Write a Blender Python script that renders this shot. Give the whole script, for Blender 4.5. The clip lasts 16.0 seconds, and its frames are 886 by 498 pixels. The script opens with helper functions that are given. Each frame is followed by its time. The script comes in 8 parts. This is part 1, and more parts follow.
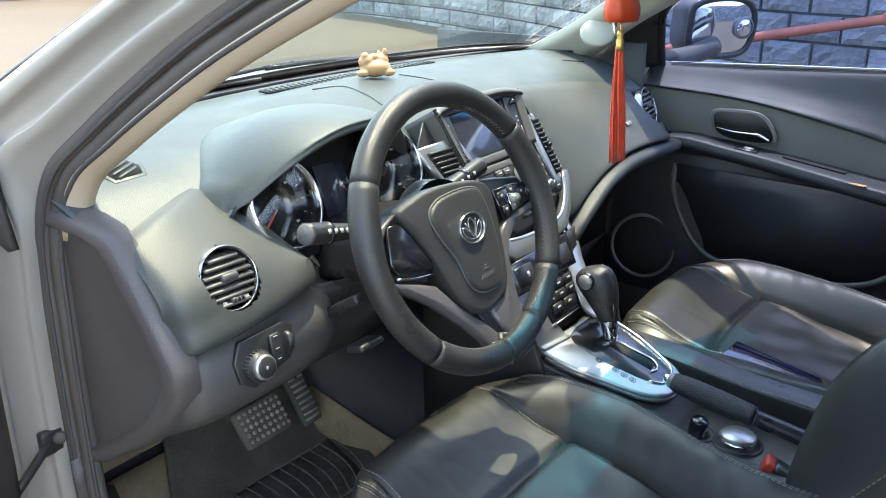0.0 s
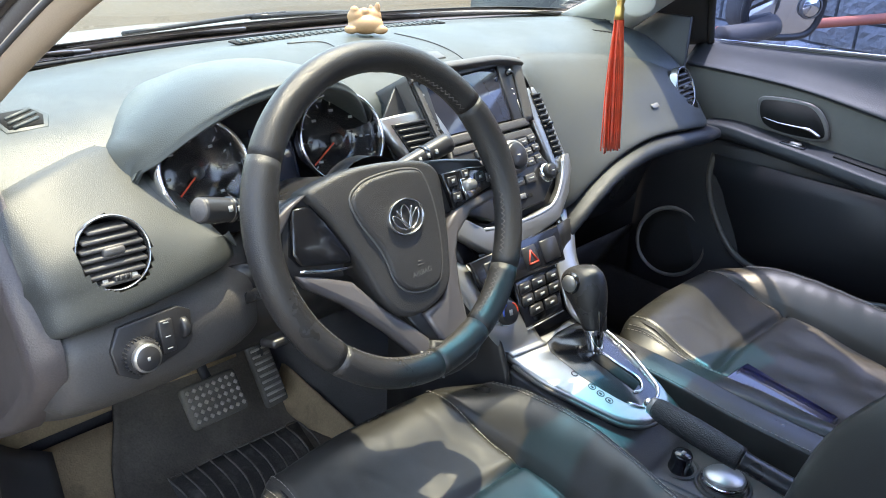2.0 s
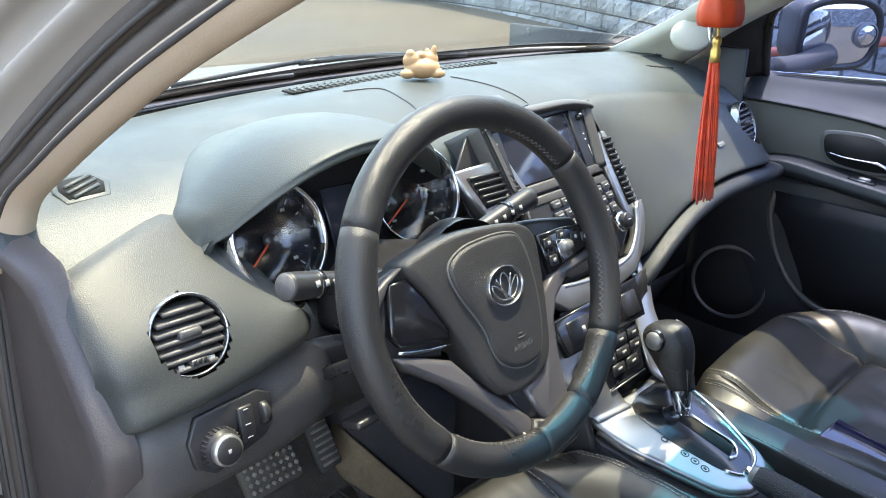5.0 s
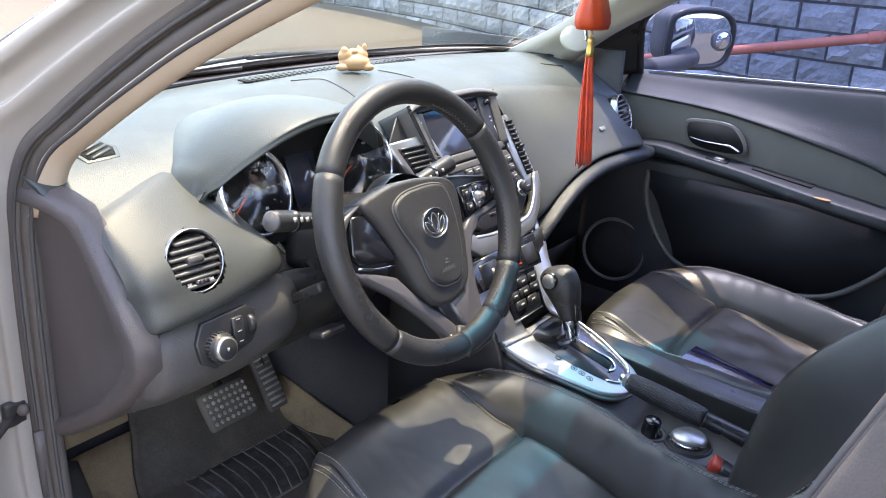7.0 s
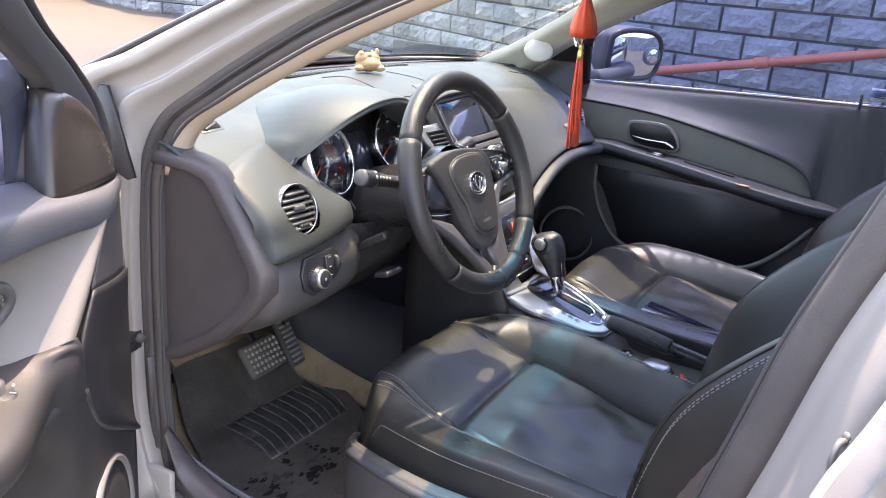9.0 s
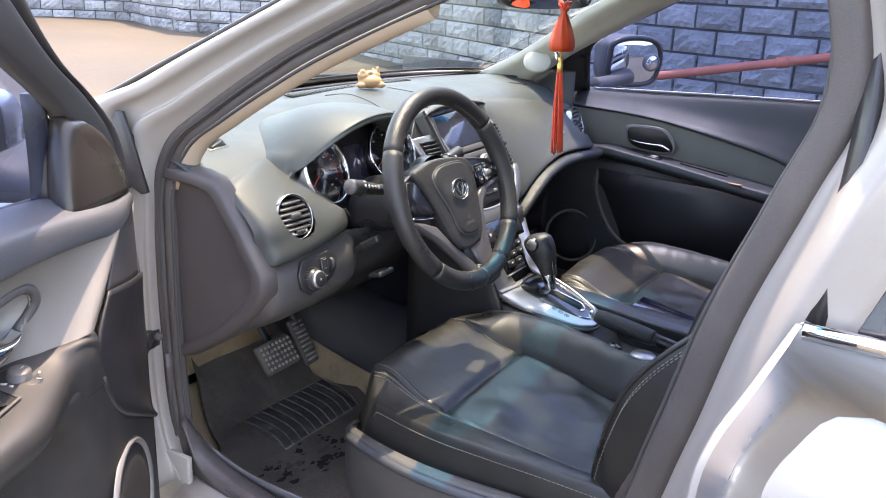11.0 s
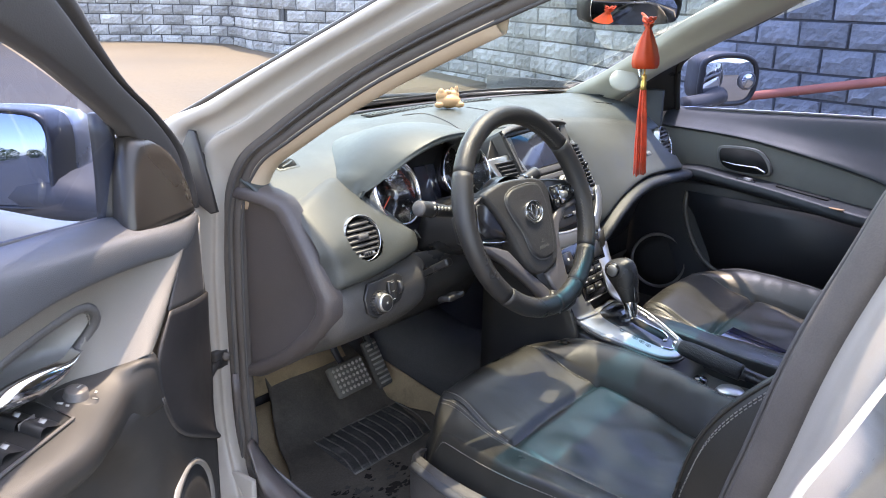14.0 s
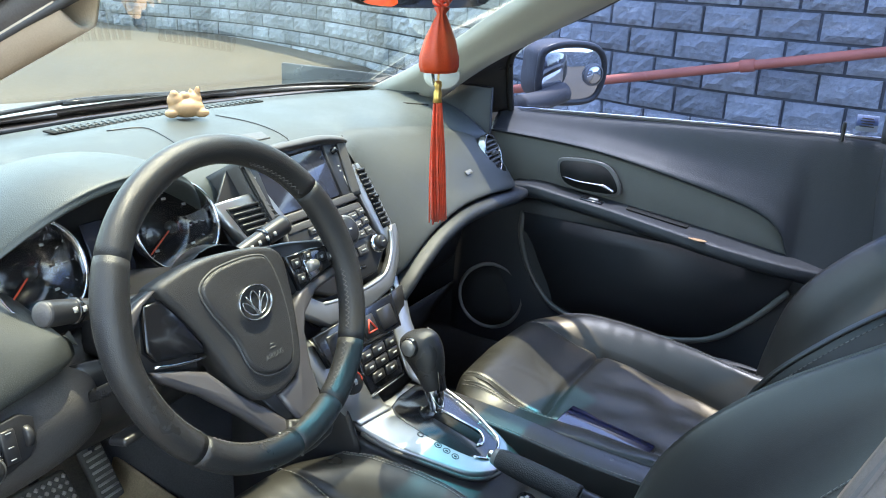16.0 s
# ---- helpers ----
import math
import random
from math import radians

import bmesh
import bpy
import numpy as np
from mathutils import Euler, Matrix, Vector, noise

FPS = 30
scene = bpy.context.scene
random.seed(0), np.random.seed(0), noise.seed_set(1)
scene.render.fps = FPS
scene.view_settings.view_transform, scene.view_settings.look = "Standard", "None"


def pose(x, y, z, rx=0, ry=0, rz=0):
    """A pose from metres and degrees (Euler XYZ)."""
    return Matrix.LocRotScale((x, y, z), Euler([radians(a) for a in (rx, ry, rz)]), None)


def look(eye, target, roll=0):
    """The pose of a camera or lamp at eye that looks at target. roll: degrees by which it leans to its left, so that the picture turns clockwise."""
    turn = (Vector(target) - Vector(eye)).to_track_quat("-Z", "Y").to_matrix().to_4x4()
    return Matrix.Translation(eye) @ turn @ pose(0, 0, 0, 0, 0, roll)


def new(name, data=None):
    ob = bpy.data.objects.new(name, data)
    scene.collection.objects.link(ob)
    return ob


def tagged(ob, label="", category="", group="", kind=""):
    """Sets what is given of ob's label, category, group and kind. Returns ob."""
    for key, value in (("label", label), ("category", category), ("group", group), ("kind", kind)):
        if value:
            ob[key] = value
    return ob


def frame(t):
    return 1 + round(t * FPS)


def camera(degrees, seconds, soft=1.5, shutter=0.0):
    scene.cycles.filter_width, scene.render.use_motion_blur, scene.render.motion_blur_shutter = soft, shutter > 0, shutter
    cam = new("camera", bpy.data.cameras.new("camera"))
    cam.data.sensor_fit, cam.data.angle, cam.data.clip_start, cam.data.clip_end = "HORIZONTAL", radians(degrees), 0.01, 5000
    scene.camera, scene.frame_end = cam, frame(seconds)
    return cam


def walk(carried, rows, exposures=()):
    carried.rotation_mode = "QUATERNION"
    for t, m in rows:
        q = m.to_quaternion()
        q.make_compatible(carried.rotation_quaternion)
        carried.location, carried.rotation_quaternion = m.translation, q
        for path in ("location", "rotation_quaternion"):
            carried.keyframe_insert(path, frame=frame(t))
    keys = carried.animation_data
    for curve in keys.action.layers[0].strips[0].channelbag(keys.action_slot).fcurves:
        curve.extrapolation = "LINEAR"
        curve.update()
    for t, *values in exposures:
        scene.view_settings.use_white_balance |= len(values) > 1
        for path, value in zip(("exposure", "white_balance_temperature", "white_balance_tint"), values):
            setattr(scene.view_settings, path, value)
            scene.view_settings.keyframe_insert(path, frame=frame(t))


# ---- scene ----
cam = camera(55.1, 16.0, 1.0)
PATH = [
    (0, (-1.173, -0.552, 1.29), (0.348, 0.549, 0.6), -0.3),
    (0.5, (-1.04, -0.548, 1.274), (0.436, 0.602, 0.566), 1.2),
    (1, (-0.966, -0.589, 1.272), (0.458, 0.617, 0.551), 3.3),
    (1.5, (-0.951, -0.579, 1.265), (0.455, 0.621, 0.5), 2.2),
    (2, (-0.951, -0.582, 1.267), (0.439, 0.634, 0.498), 2.6),
    (2.5, (-0.947, -0.594, 1.262), (0.404, 0.66, 0.486), 3.0),
    (3, (-0.956, -0.607, 1.263), (0.353, 0.689, 0.484), 3.1),
    (3.5, (-0.975, -0.619, 1.276), (0.303, 0.716, 0.511), 2.9),
    (3.7, (-0.984, -0.621, 1.279), (0.284, 0.734, 0.535), 2.7),
    (5.8, (-0.93, -0.371, 1.262), (0.54, 0.777, 0.542), 1.0),
    (6, (-0.952, -0.387, 1.257), (0.527, 0.745, 0.529), 1.3),
    (6.5, (-1.031, -0.483, 1.269), (0.485, 0.595, 0.536), 2.4),
    (7, (-1.181, -0.594, 1.297), (0.358, 0.478, 0.602), 2.6),
    (7.5, (-1.317, -0.611, 1.307), (0.284, 0.398, 0.661), 2.6),
    (8, (-1.469, -0.593, 1.299), (0.215, 0.292, 0.68), 2.9),
    (8.5, (-1.533, -0.583, 1.288), (0.157, 0.285, 0.662), 4.2),
    (9, (-1.562, -0.578, 1.282), (0.121, 0.3, 0.651), 4.5),
    (11.3, (-1.626, -0.726, 1.319), (0.002, 0.258, 0.702), 1.8),
    (11.5, (-1.619, -0.709, 1.32), (0.0, 0.289, 0.701), 1.6),
    (12, (-1.589, -0.675, 1.312), (0.014, 0.348, 0.691), 1.3),
    (12.5, (-1.591, -0.691, 1.314), (-0.001, 0.355, 0.701), 1.2),
    (13, (-1.619, -0.74, 1.322), (-0.041, 0.345, 0.744), 1.2),
    (13.5, (-1.632, -0.776, 1.319), (-0.084, 0.354, 0.748), 1.2),
    (14, (-1.562, -0.722, 1.307), (-0.033, 0.431, 0.728), 1.2),
    (14.5, (-1.424, -0.622, 1.308), (0.136, 0.479, 0.713), 1.3),
    (15, (-1.308, -0.587, 1.299), (0.288, 0.44, 0.669), 1.1),
    (15.5, (-1.12, -0.596, 1.306), (0.475, 0.423, 0.657), 0.8),
    (16, (-1.006, -0.574, 1.305), (0.673, 0.314, 0.679), 2.9),
]
walk(cam, [(t, look(eye, target, roll)) for t, eye, target, roll in PATH], [(0, 3.25, 8200, 8), (2.5, 3.36, 8250, 15), (3.5, 3.32, 8250, 18), (6.0, 3.23, 8050, 10), (7.0, 3.38, 8400, 20), (8.5, 3.22, 8700, 22), (9.0, 3.38, 8700, 23), (11.5, 3.20, 8550, 20), (12.5, 3.24, 8550, 18), (13.5, 3.22, 8600, 18), (15.0, 3.28, 8300, 13), (16, 3.31, 8050, 6)])

# ---- light ----
SUN_TO = Vector((0.215, 0.055, 0.97)).normalized()
world = bpy.data.worlds.new("sky")
scene.world = world
world.use_nodes = True
wn = world.node_tree
sky = wn.nodes.new("ShaderNodeTexSky")
sky.sky_type = "NISHITA"
sky.sun_disc = False
sky.sun_elevation = math.asin(SUN_TO.z)
sky.sun_rotation = math.atan2(SUN_TO.x, SUN_TO.y)
wn.nodes["Background"].inputs["Strength"].default_value = 0.15
wn.links.new(sky.outputs[0], wn.nodes["Background"].inputs["Color"])
sun = new("sun", bpy.data.lights.new("sun", "SUN"))
sun.data.energy = 1.2
sun.data.angle = radians(0.53)
sun.data.color = (1.0, 0.95, 0.87)
sun.matrix_world = look(tuple(SUN_TO * 20), (0, 0, 0))


# ---- materials ----
def material(name, colour, rough=0.5, metal=0.0, vary=0.12, scale=6.0, grain=200.0, bump=0.15, fine=0.06,
             coat=0.0, spots=None, pattern="noise", rough_vary=0.1, sheen=0.0, spec=0.5):
    """A surface with slow stains, fine grain and relief, sized in metres."""
    m = bpy.data.materials.new(name)
    m.use_nodes = True
    t = m.node_tree
    b = t.nodes["Principled BSDF"]
    b.inputs["Metallic"].default_value = metal
    b.inputs["Coat Weight"].default_value = coat
    b.inputs["Coat Roughness"].default_value = 0.08
    b.inputs["Specular IOR Level"].default_value = spec
    b.inputs["Sheen Weight"].default_value = sheen
    co = t.nodes.new("ShaderNodeTexCoord")
    slow = t.nodes.new("ShaderNodeTexNoise")
    slow.inputs["Scale"].default_value = scale
    slow.inputs["Detail"].default_value = 6
    t.links.new(co.outputs["Object"], slow.inputs["Vector"])
    if pattern == "leather":
        quick = t.nodes.new("ShaderNodeTexVoronoi")
        quick.feature = "DISTANCE_TO_EDGE"
        quick_out = quick.outputs["Distance"]
    else:
        quick = t.nodes.new("ShaderNodeTexNoise")
        quick.inputs["Detail"].default_value = 3
        quick_out = quick.outputs[0]
    quick.inputs["Scale"].default_value = grain
    t.links.new(co.outputs["Object"], quick.inputs["Vector"])
    ramp = t.nodes.new("ShaderNodeMapRange")
    ramp.inputs["From Min"].default_value, ramp.inputs["From Max"].default_value = 0.3, 0.7
    ramp.inputs["To Min"].default_value, ramp.inputs["To Max"].default_value = 1 - vary, 1 + vary
    t.links.new(slow.outputs[0], ramp.inputs["Value"])
    ramp2 = t.nodes.new("ShaderNodeMapRange")
    ramp2.inputs["From Min"].default_value, ramp2.inputs["From Max"].default_value = 0.0, 0.8 if pattern != "leather" else 0.4
    ramp2.inputs["To Min"].default_value, ramp2.inputs["To Max"].default_value = 1 - fine, 1 + fine
    t.links.new(quick_out, ramp2.inputs["Value"])
    mul = t.nodes.new("ShaderNodeMath")
    mul.operation = "MULTIPLY"
    t.links.new(ramp.outputs[0], mul.inputs[0])
    t.links.new(ramp2.outputs[0], mul.inputs[1])
    col = t.nodes.new("ShaderNodeVectorMath")
    col.operation = "SCALE"
    col.inputs[0].default_value = colour
    t.links.new(mul.outputs[0], col.inputs["Scale"])
    out = col.outputs[0]
    if spots:
        dirt, amount, size = spots
        n = t.nodes.new("ShaderNodeTexNoise")
        n.inputs["Scale"].default_value = size
        n.inputs["Detail"].default_value = 8
        n.inputs["Roughness"].default_value = 0.65
        t.links.new(co.outputs["Object"], n.inputs["Vector"])
        r = t.nodes.new("ShaderNodeMapRange")
        r.inputs["From Min"].default_value, r.inputs["From Max"].default_value = 0.52, 0.72
        r.inputs["To Max"].default_value = amount
        t.links.new(n.outputs[0], r.inputs["Value"])
        mix = t.nodes.new("ShaderNodeMix")
        mix.data_type = "RGBA"
        mix.inputs["B"].default_value = (*dirt, 1)
        t.links.new(r.outputs[0], mix.inputs["Factor"])
        t.links.new(out, mix.inputs["A"])
        out = mix.outputs["Result"]
    t.links.new(out, b.inputs["Base Color"])
    rr = t.nodes.new("ShaderNodeMapRange")
    rr.inputs["From Min"].default_value, rr.inputs["From Max"].default_value = 0.3, 0.7
    rr.inputs["To Min"].default_value = max(0.02, rough - rough_vary)
    rr.inputs["To Max"].default_value = min(1.0, rough + rough_vary)
    t.links.new(slow.outputs[0], rr.inputs["Value"])
    t.links.new(rr.outputs[0], b.inputs["Roughness"])
    if bump:
        bp = t.nodes.new("ShaderNodeBump")
        bp.inputs["Strength"].default_value = bump
        bp.inputs["Distance"].default_value = 0.6 / grain
        t.links.new(quick_out, bp.inputs["Height"])
        t.links.new(bp.outputs[0], b.inputs["Normal"])
    return m


def glass(name, tint, ior=1.45, dirt=0.0):
    """A thin pane: tinted, seen through, with a clear gloss and a little dust."""
    m = bpy.data.materials.new(name)
    m.use_nodes = True
    t = m.node_tree
    t.nodes.remove(t.nodes["Principled BSDF"])
    clear = t.nodes.new("ShaderNodeBsdfTransparent")
    clear.inputs[0].default_value = (*tint, 1)
    gloss = t.nodes.new("ShaderNodeBsdfGlossy")
    gloss.inputs["Roughness"].default_value = 0.01
    edge = t.nodes.new("ShaderNodeLayerWeight")
    edge.inputs["Blend"].default_value = 0.5
    steep = t.nodes.new("ShaderNodeMath")
    steep.operation = "POWER"
    steep.inputs[1].default_value = 4.0
    t.links.new(edge.outputs["Facing"], steep.inputs[0])
    fres = t.nodes.new("ShaderNodeMapRange")
    fres.inputs["To Min"].default_value = ((ior - 1) / (ior + 1)) ** 2 * 1.8
    fres.inputs["To Max"].default_value = 0.9
    t.links.new(steep.outputs[0], fres.inputs["Value"])
    mix = t.nodes.new("ShaderNodeMixShader")
    t.links.new(fres.outputs[0], mix.inputs[0])
    t.links.new(clear.outputs[0], mix.inputs[1])
    t.links.new(gloss.outputs[0], mix.inputs[2])
    last = mix
    if dirt:
        dust = t.nodes.new("ShaderNodeBsdfDiffuse")
        dust.inputs[0].default_value = (0.7, 0.68, 0.62, 1)
        n = t.nodes.new("ShaderNodeTexNoise")
        n.inputs["Scale"].default_value = 9
        n.inputs["Detail"].default_value = 8
        co = t.nodes.new("ShaderNodeTexCoord")
        t.links.new(co.outputs["Object"], n.inputs["Vector"])
        r = t.nodes.new("ShaderNodeMapRange")
        r.inputs["From Min"].default_value, r.inputs["From Max"].default_value = 0.3, 0.8
        r.inputs["To Max"].default_value = dirt
        t.links.new(n.outputs[0], r.inputs["Value"])
        last = t.nodes.new("ShaderNodeMixShader")
        t.links.new(r.outputs[0], last.inputs[0])
        t.links.new(mix.outputs[0], last.inputs[1])
        t.links.new(dust.outputs[0], last.inputs[2])
    t.links.new(last.outputs[0], t.nodes["Material Output"].inputs["Surface"])
    return m


PAINT = material("silver paint", (0.38, 0.365, 0.35), 0.32, 0.75, 0.04, 4, 900, 0.03, 0.05, coat=0.6, rough_vary=0.04)
PAINT_IN = material("pillar paint", (0.33, 0.303, 0.275), 0.40, 0.0, 0.06, 5, 700, 0.04, 0.05, coat=0.4, spots=((0.30, 0.24, 0.18), 0.25, 7))
DASH = material("dash pad", (0.050, 0.061, 0.062), 0.5, 0, 0.14, 5, 480, 0.3, 0.22, pattern="leather", spots=((0.16, 0.17, 0.16), 0.25, 9))
FASCIA = material("fascia skin", (0.053, 0.056, 0.052), 0.50, 0, 0.12, 6, 520, 0.28, 0.2, pattern="leather")
HOODCAP = material("binnacle cap", (0.056, 0.066, 0.066), 0.42, 0, 0.10, 6, 500, 0.35, 0.16, pattern="leather")
PLASTIC = material("dark plastic", (0.080, 0.075, 0.073), 0.45, 0, 0.16, 7, 500, 0.4, 0.2, spots=((0.10, 0.095, 0.085), 0.2, 11))
PLUM = material("trim plastic", (0.078, 0.066, 0.065), 0.42, 0, 0.14, 6, 500, 0.4, 0.2, spots=((0.13, 0.11, 0.10), 0.22, 8))
BLACK = material("black plastic", (0.028, 0.027, 0.028), 0.35, 0, 0.2, 9, 400, 0.1, 0.1)
GLOSS = material("gloss black", (0.010, 0.010, 0.012), 0.18, 0, 0.2, 9, 400, 0.0, 0.1, coat=0.5)
VOID = material("deep black", (0.004, 0.004, 0.004), 0.8, 0, 0.2, 9, 300, 0.1, 0.1)
LEATHER = material("seat leather", (0.031, 0.0295, 0.0265), 0.36, 0, 0.25, 6, 700, 0.2, 0.14, spec=0.48, pattern="leather", spots=((0.046, 0.043, 0.037), 0.35, 9))
WHEEL = material("wheel leather", (0.033, 0.031, 0.030), 0.35, 0, 0.2, 9, 700, 0.5, 0.2, pattern="leather")
AIRBAG = material("airbag cover", (0.047, 0.044, 0.043), 0.40, 0, 0.12, 8, 620, 0.6, 0.25, pattern="leather")
THREAD = material("grey thread", (0.23, 0.215, 0.195), 0.8, 0, 0.1, 40, 900, 0.3, 0.2)
SILVER = material("silver plastic", (0.42, 0.42, 0.415), 0.34, 0.8, 0.06, 7, 900, 0.05, 0.04, rough_vary=0.05)
SPOKE = material("spoke satin", (0.120, 0.108, 0.110), 0.34, 0.25, 0.08, 7, 800, 0.08, 0.05)
SATIN = material("satin grey", (0.24, 0.235, 0.23), 0.4, 0.4, 0.08, 7, 800, 0.05, 0.04)
CHROME = material("chrome", (0.78, 0.78, 0.80), 0.08, 1.0, 0.05, 12, 300, 0.0, 0.02, rough_vary=0.04)
RUBBER = material("door seal rubber", (0.080, 0.069, 0.064), 0.62, 0, 0.2, 10, 500, 0.3, 0.15, spots=((0.12, 0.105, 0.09), 0.45, 14))
TRIM = material("pale pillar trim", (0.62, 0.59, 0.51), 0.75, 0, 0.06, 5, 600, 0.3, 0.06)
TANTRIM = material("tan pillar trim", (0.50, 0.39, 0.29), 0.7, 0, 0.06, 5, 600, 0.3, 0.06)
LINER = material("headliner", (0.45, 0.43, 0.38), 0.9, 0, 0.05, 5, 500, 0.3, 0.06)
CARPET = material("tan carpet", (0.42, 0.30, 0.18), 0.95, 0, 0.15, 9, 350, 0.6, 0.25, spots=((0.12, 0.09, 0.06), 0.6, 16))
DARKCARPET = material("dark carpet", (0.075, 0.070, 0.072), 0.95, 0, 0.2, 9, 350, 0.5, 0.3)
MAT = material("dusty rubber mat", (0.135, 0.112, 0.092), 0.7, 0, 0.3, 8, 260, 0.35, 0.35, spots=((0.24, 0.20, 0.16), 0.6, 15))
WET = material("damp rubber", (0.060, 0.052, 0.045), 0.25, 0, 0.2, 20, 300, 0.2, 0.2)
# Far door's copy of the mid panel skin, its shade put into the colour.
FARSKIN_SHADED = material("door skin", (0.110, 0.105, 0.092), 0.5, 0, 0.10, 5, 560, 0.3, 0.08, pattern="leather", spots=((0.2, 0.18, 0.16), 0.2, 6))
DOORTOP = material("door top pad", (0.080, 0.083, 0.090), 0.42, 0, 0.12, 5, 480, 0.35, 0.12, pattern="leather")
SCREEN = material("display glass", (0.035, 0.038, 0.055), 0.08, 0, 0.1, 6, 300, 0.0, 0.05, coat=0.6)
# Lighter, less metallic copy of the silver paint; rear door's sunlight is in its colour.
SKIN_SUNLIT = material("sunlit silver skin", (0.44, 0.43, 0.42), 0.35, 0.25, 0.03, 4, 900, 0.02, 0.05, coat=0.5, rough_vary=0.04)
BLUEGLASS = material("blue mirror glass", (0.30, 0.38, 0.52), 0.02, 1.0, 0.02, 4, 300, 0.0, 0.0, rough_vary=0.0)
PHONE = material("phone glass", (0.010, 0.012, 0.045), 0.05, 0, 0.1, 6, 300, 0.0, 0.05, coat=0.8)
RED = material("red satin cloth", (0.70, 0.070, 0.020), 0.45, 0, 0.12, 18, 500, 0.25, 0.1)
TASSEL = material("red silk thread", (0.80, 0.075, 0.025), 0.5, 0, 0.2, 60, 700, 0.3, 0.2, sheen=0.2)
GOLD = material("gold thread", (0.75, 0.50, 0.16), 0.35, 0.8, 0.1, 50, 600, 0.2, 0.1)
RESIN = material("cream resin", (0.50, 0.285, 0.145), 0.45, 0, 0.08, 30, 300, 0.05, 0.05)
REDPLASTIC = material("red plastic", (0.55, 0.06, 0.035), 0.4, 0, 0.1, 20, 400, 0.1, 0.05)
WHITEMARK = material("white print", (0.36, 0.36, 0.35), 0.6, 0, 0.05, 20, 400, 0.0, 0.05)
ORANGE = material("needle orange", (0.80, 0.09, 0.04), 0.5, 0, 0.05, 20, 400, 0.0, 0.05)
GROUND = material("dusty concrete", (0.086, 0.072, 0.054), 0.85, 0, 0.25, 0.5, 22, 0.3, 0.12, spots=((0.085, 0.078, 0.065), 0.7, 0.6))
JOINT = material("mortar", (0.075, 0.08, 0.09), 0.95, 0, 0.2, 3, 60, 0.5, 0.2)
PIPE = material("rust red pipe paint", (0.42, 0.12, 0.08), 0.6, 0, 0.15, 5, 80, 0.2, 0.1)
BLUEMIRROR = material("mirror shell", (0.30, 0.31, 0.33), 0.3, 0.7, 0.04, 4, 900, 0.03, 0.05, coat=0.6)
MIRROR = material("mirror glass", (0.82, 0.84, 0.86), 0.02, 1.0, 0.02, 4, 300, 0.0, 0.0, rough_vary=0.0)
GLASS = glass("windscreen glass", (0.80, 0.90, 0.86), 1.5, 0.10)
BAND = glass("blue shade band", (0.035, 0.36, 0.62), 1.5, 0.02)
TINT = glass("tinted side glass", (0.37, 0.45, 0.68), 1.5, 0.03)


# ---- mesh helpers ----
def part(name, bm, mat, parent=None, label="", smooth=True, **tags):
    """Links a bmesh as one mesh object, under a thing or a part."""
    me = bpy.data.meshes.new(name)
    for f in bm.faces:
        f.smooth = smooth
    bm.normal_update()
    bm.to_mesh(me)
    bm.free()
    me.materials.append(mat)
    ob = new(name, me)
    if parent is not None:
        ob.parent = parent
    if label or tags:
        tagged(ob, label, **tags)
    return ob


def thing(name, label, category, group="", kind="", at=(0, 0, 0)):
    ob = new(name)
    ob.empty_display_size = 0.05
    ob.location = at
    return tagged(ob, label, category, group, kind)


def spline(points, n, closed=False):
    """Catmull-Rom through the points, n steps a span."""
    p = [Vector(q) for q in points]
    k = len(p)
    out = []
    spans = k if closed else k - 1
    for i in range(spans):
        if closed:
            a, b, c, d = p[i - 1], p[i], p[(i + 1) % k], p[(i + 2) % k]
        else:
            b, c = p[i], p[i + 1]
            a = p[i - 1] if i else b * 2 - c
            d = p[i + 2] if i + 2 < k else c * 2 - b
        for j in range(n):
            t = j / n
            out.append(0.5 * (2 * b + (c - a) * t + (2 * a - 5 * b + 4 * c - d) * t * t + (3 * b - a - 3 * c + d) * t ** 3))
    if not closed:
        out.append(p[-1])
    return out


def grid(rows, closed_u=False, closed_v=False, flip=False):
    """A mesh over rows of points; closed_u joins each row's ends, closed_v joins the last row to the first."""
    bm = bmesh.new()
    vs = [[bm.verts.new(q) for q in r] for r in rows]
    nu, nv = len(rows[0]), len(rows)
    for i in range(nv if closed_v else nv - 1):
        for j in range(nu if closed_u else nu - 1):
            a, b = vs[i][j], vs[i][(j + 1) % nu]
            c, d = vs[(i + 1) % nv][(j + 1) % nu], vs[(i + 1) % nv][j]
            bm.faces.new((a, d, c, b) if flip else (a, b, c, d))
    return bm


def thicken(bm, t):
    """Gives an open sheet a thickness against its normals."""
    bm.normal_update()
    bmesh.ops.solidify(bm, geom=bm.faces[:], thickness=t)
    return bm


def loft(sections, n=6, m=6, closed=False, ring=False, thick=0.0, flip=False, caps=False):
    """Smooth skin through sections of equal point count. closed: each section is a loop; ring: the sections go round."""
    rows = [spline(s, n, closed) for s in sections]
    cols = [spline([r[j] for r in rows], m, ring) for j in range(len(rows[0]))]
    rows = [[c[i] for c in cols] for i in range(len(cols[0]))]
    bm = grid(rows, closed_u=closed, closed_v=ring, flip=flip)
    if caps and closed:
        bm.verts.ensure_lookup_table()
        k = len(rows[0])
        bm.faces.new([bm.verts[i] for i in range(k)])
        bm.faces.new([bm.verts[len(bm.verts) - k + i] for i in reversed(range(k))])
        bmesh.ops.recalc_face_normals(bm, faces=bm.faces[:])
    if thick:
        thicken(bm, thick)
    return bm


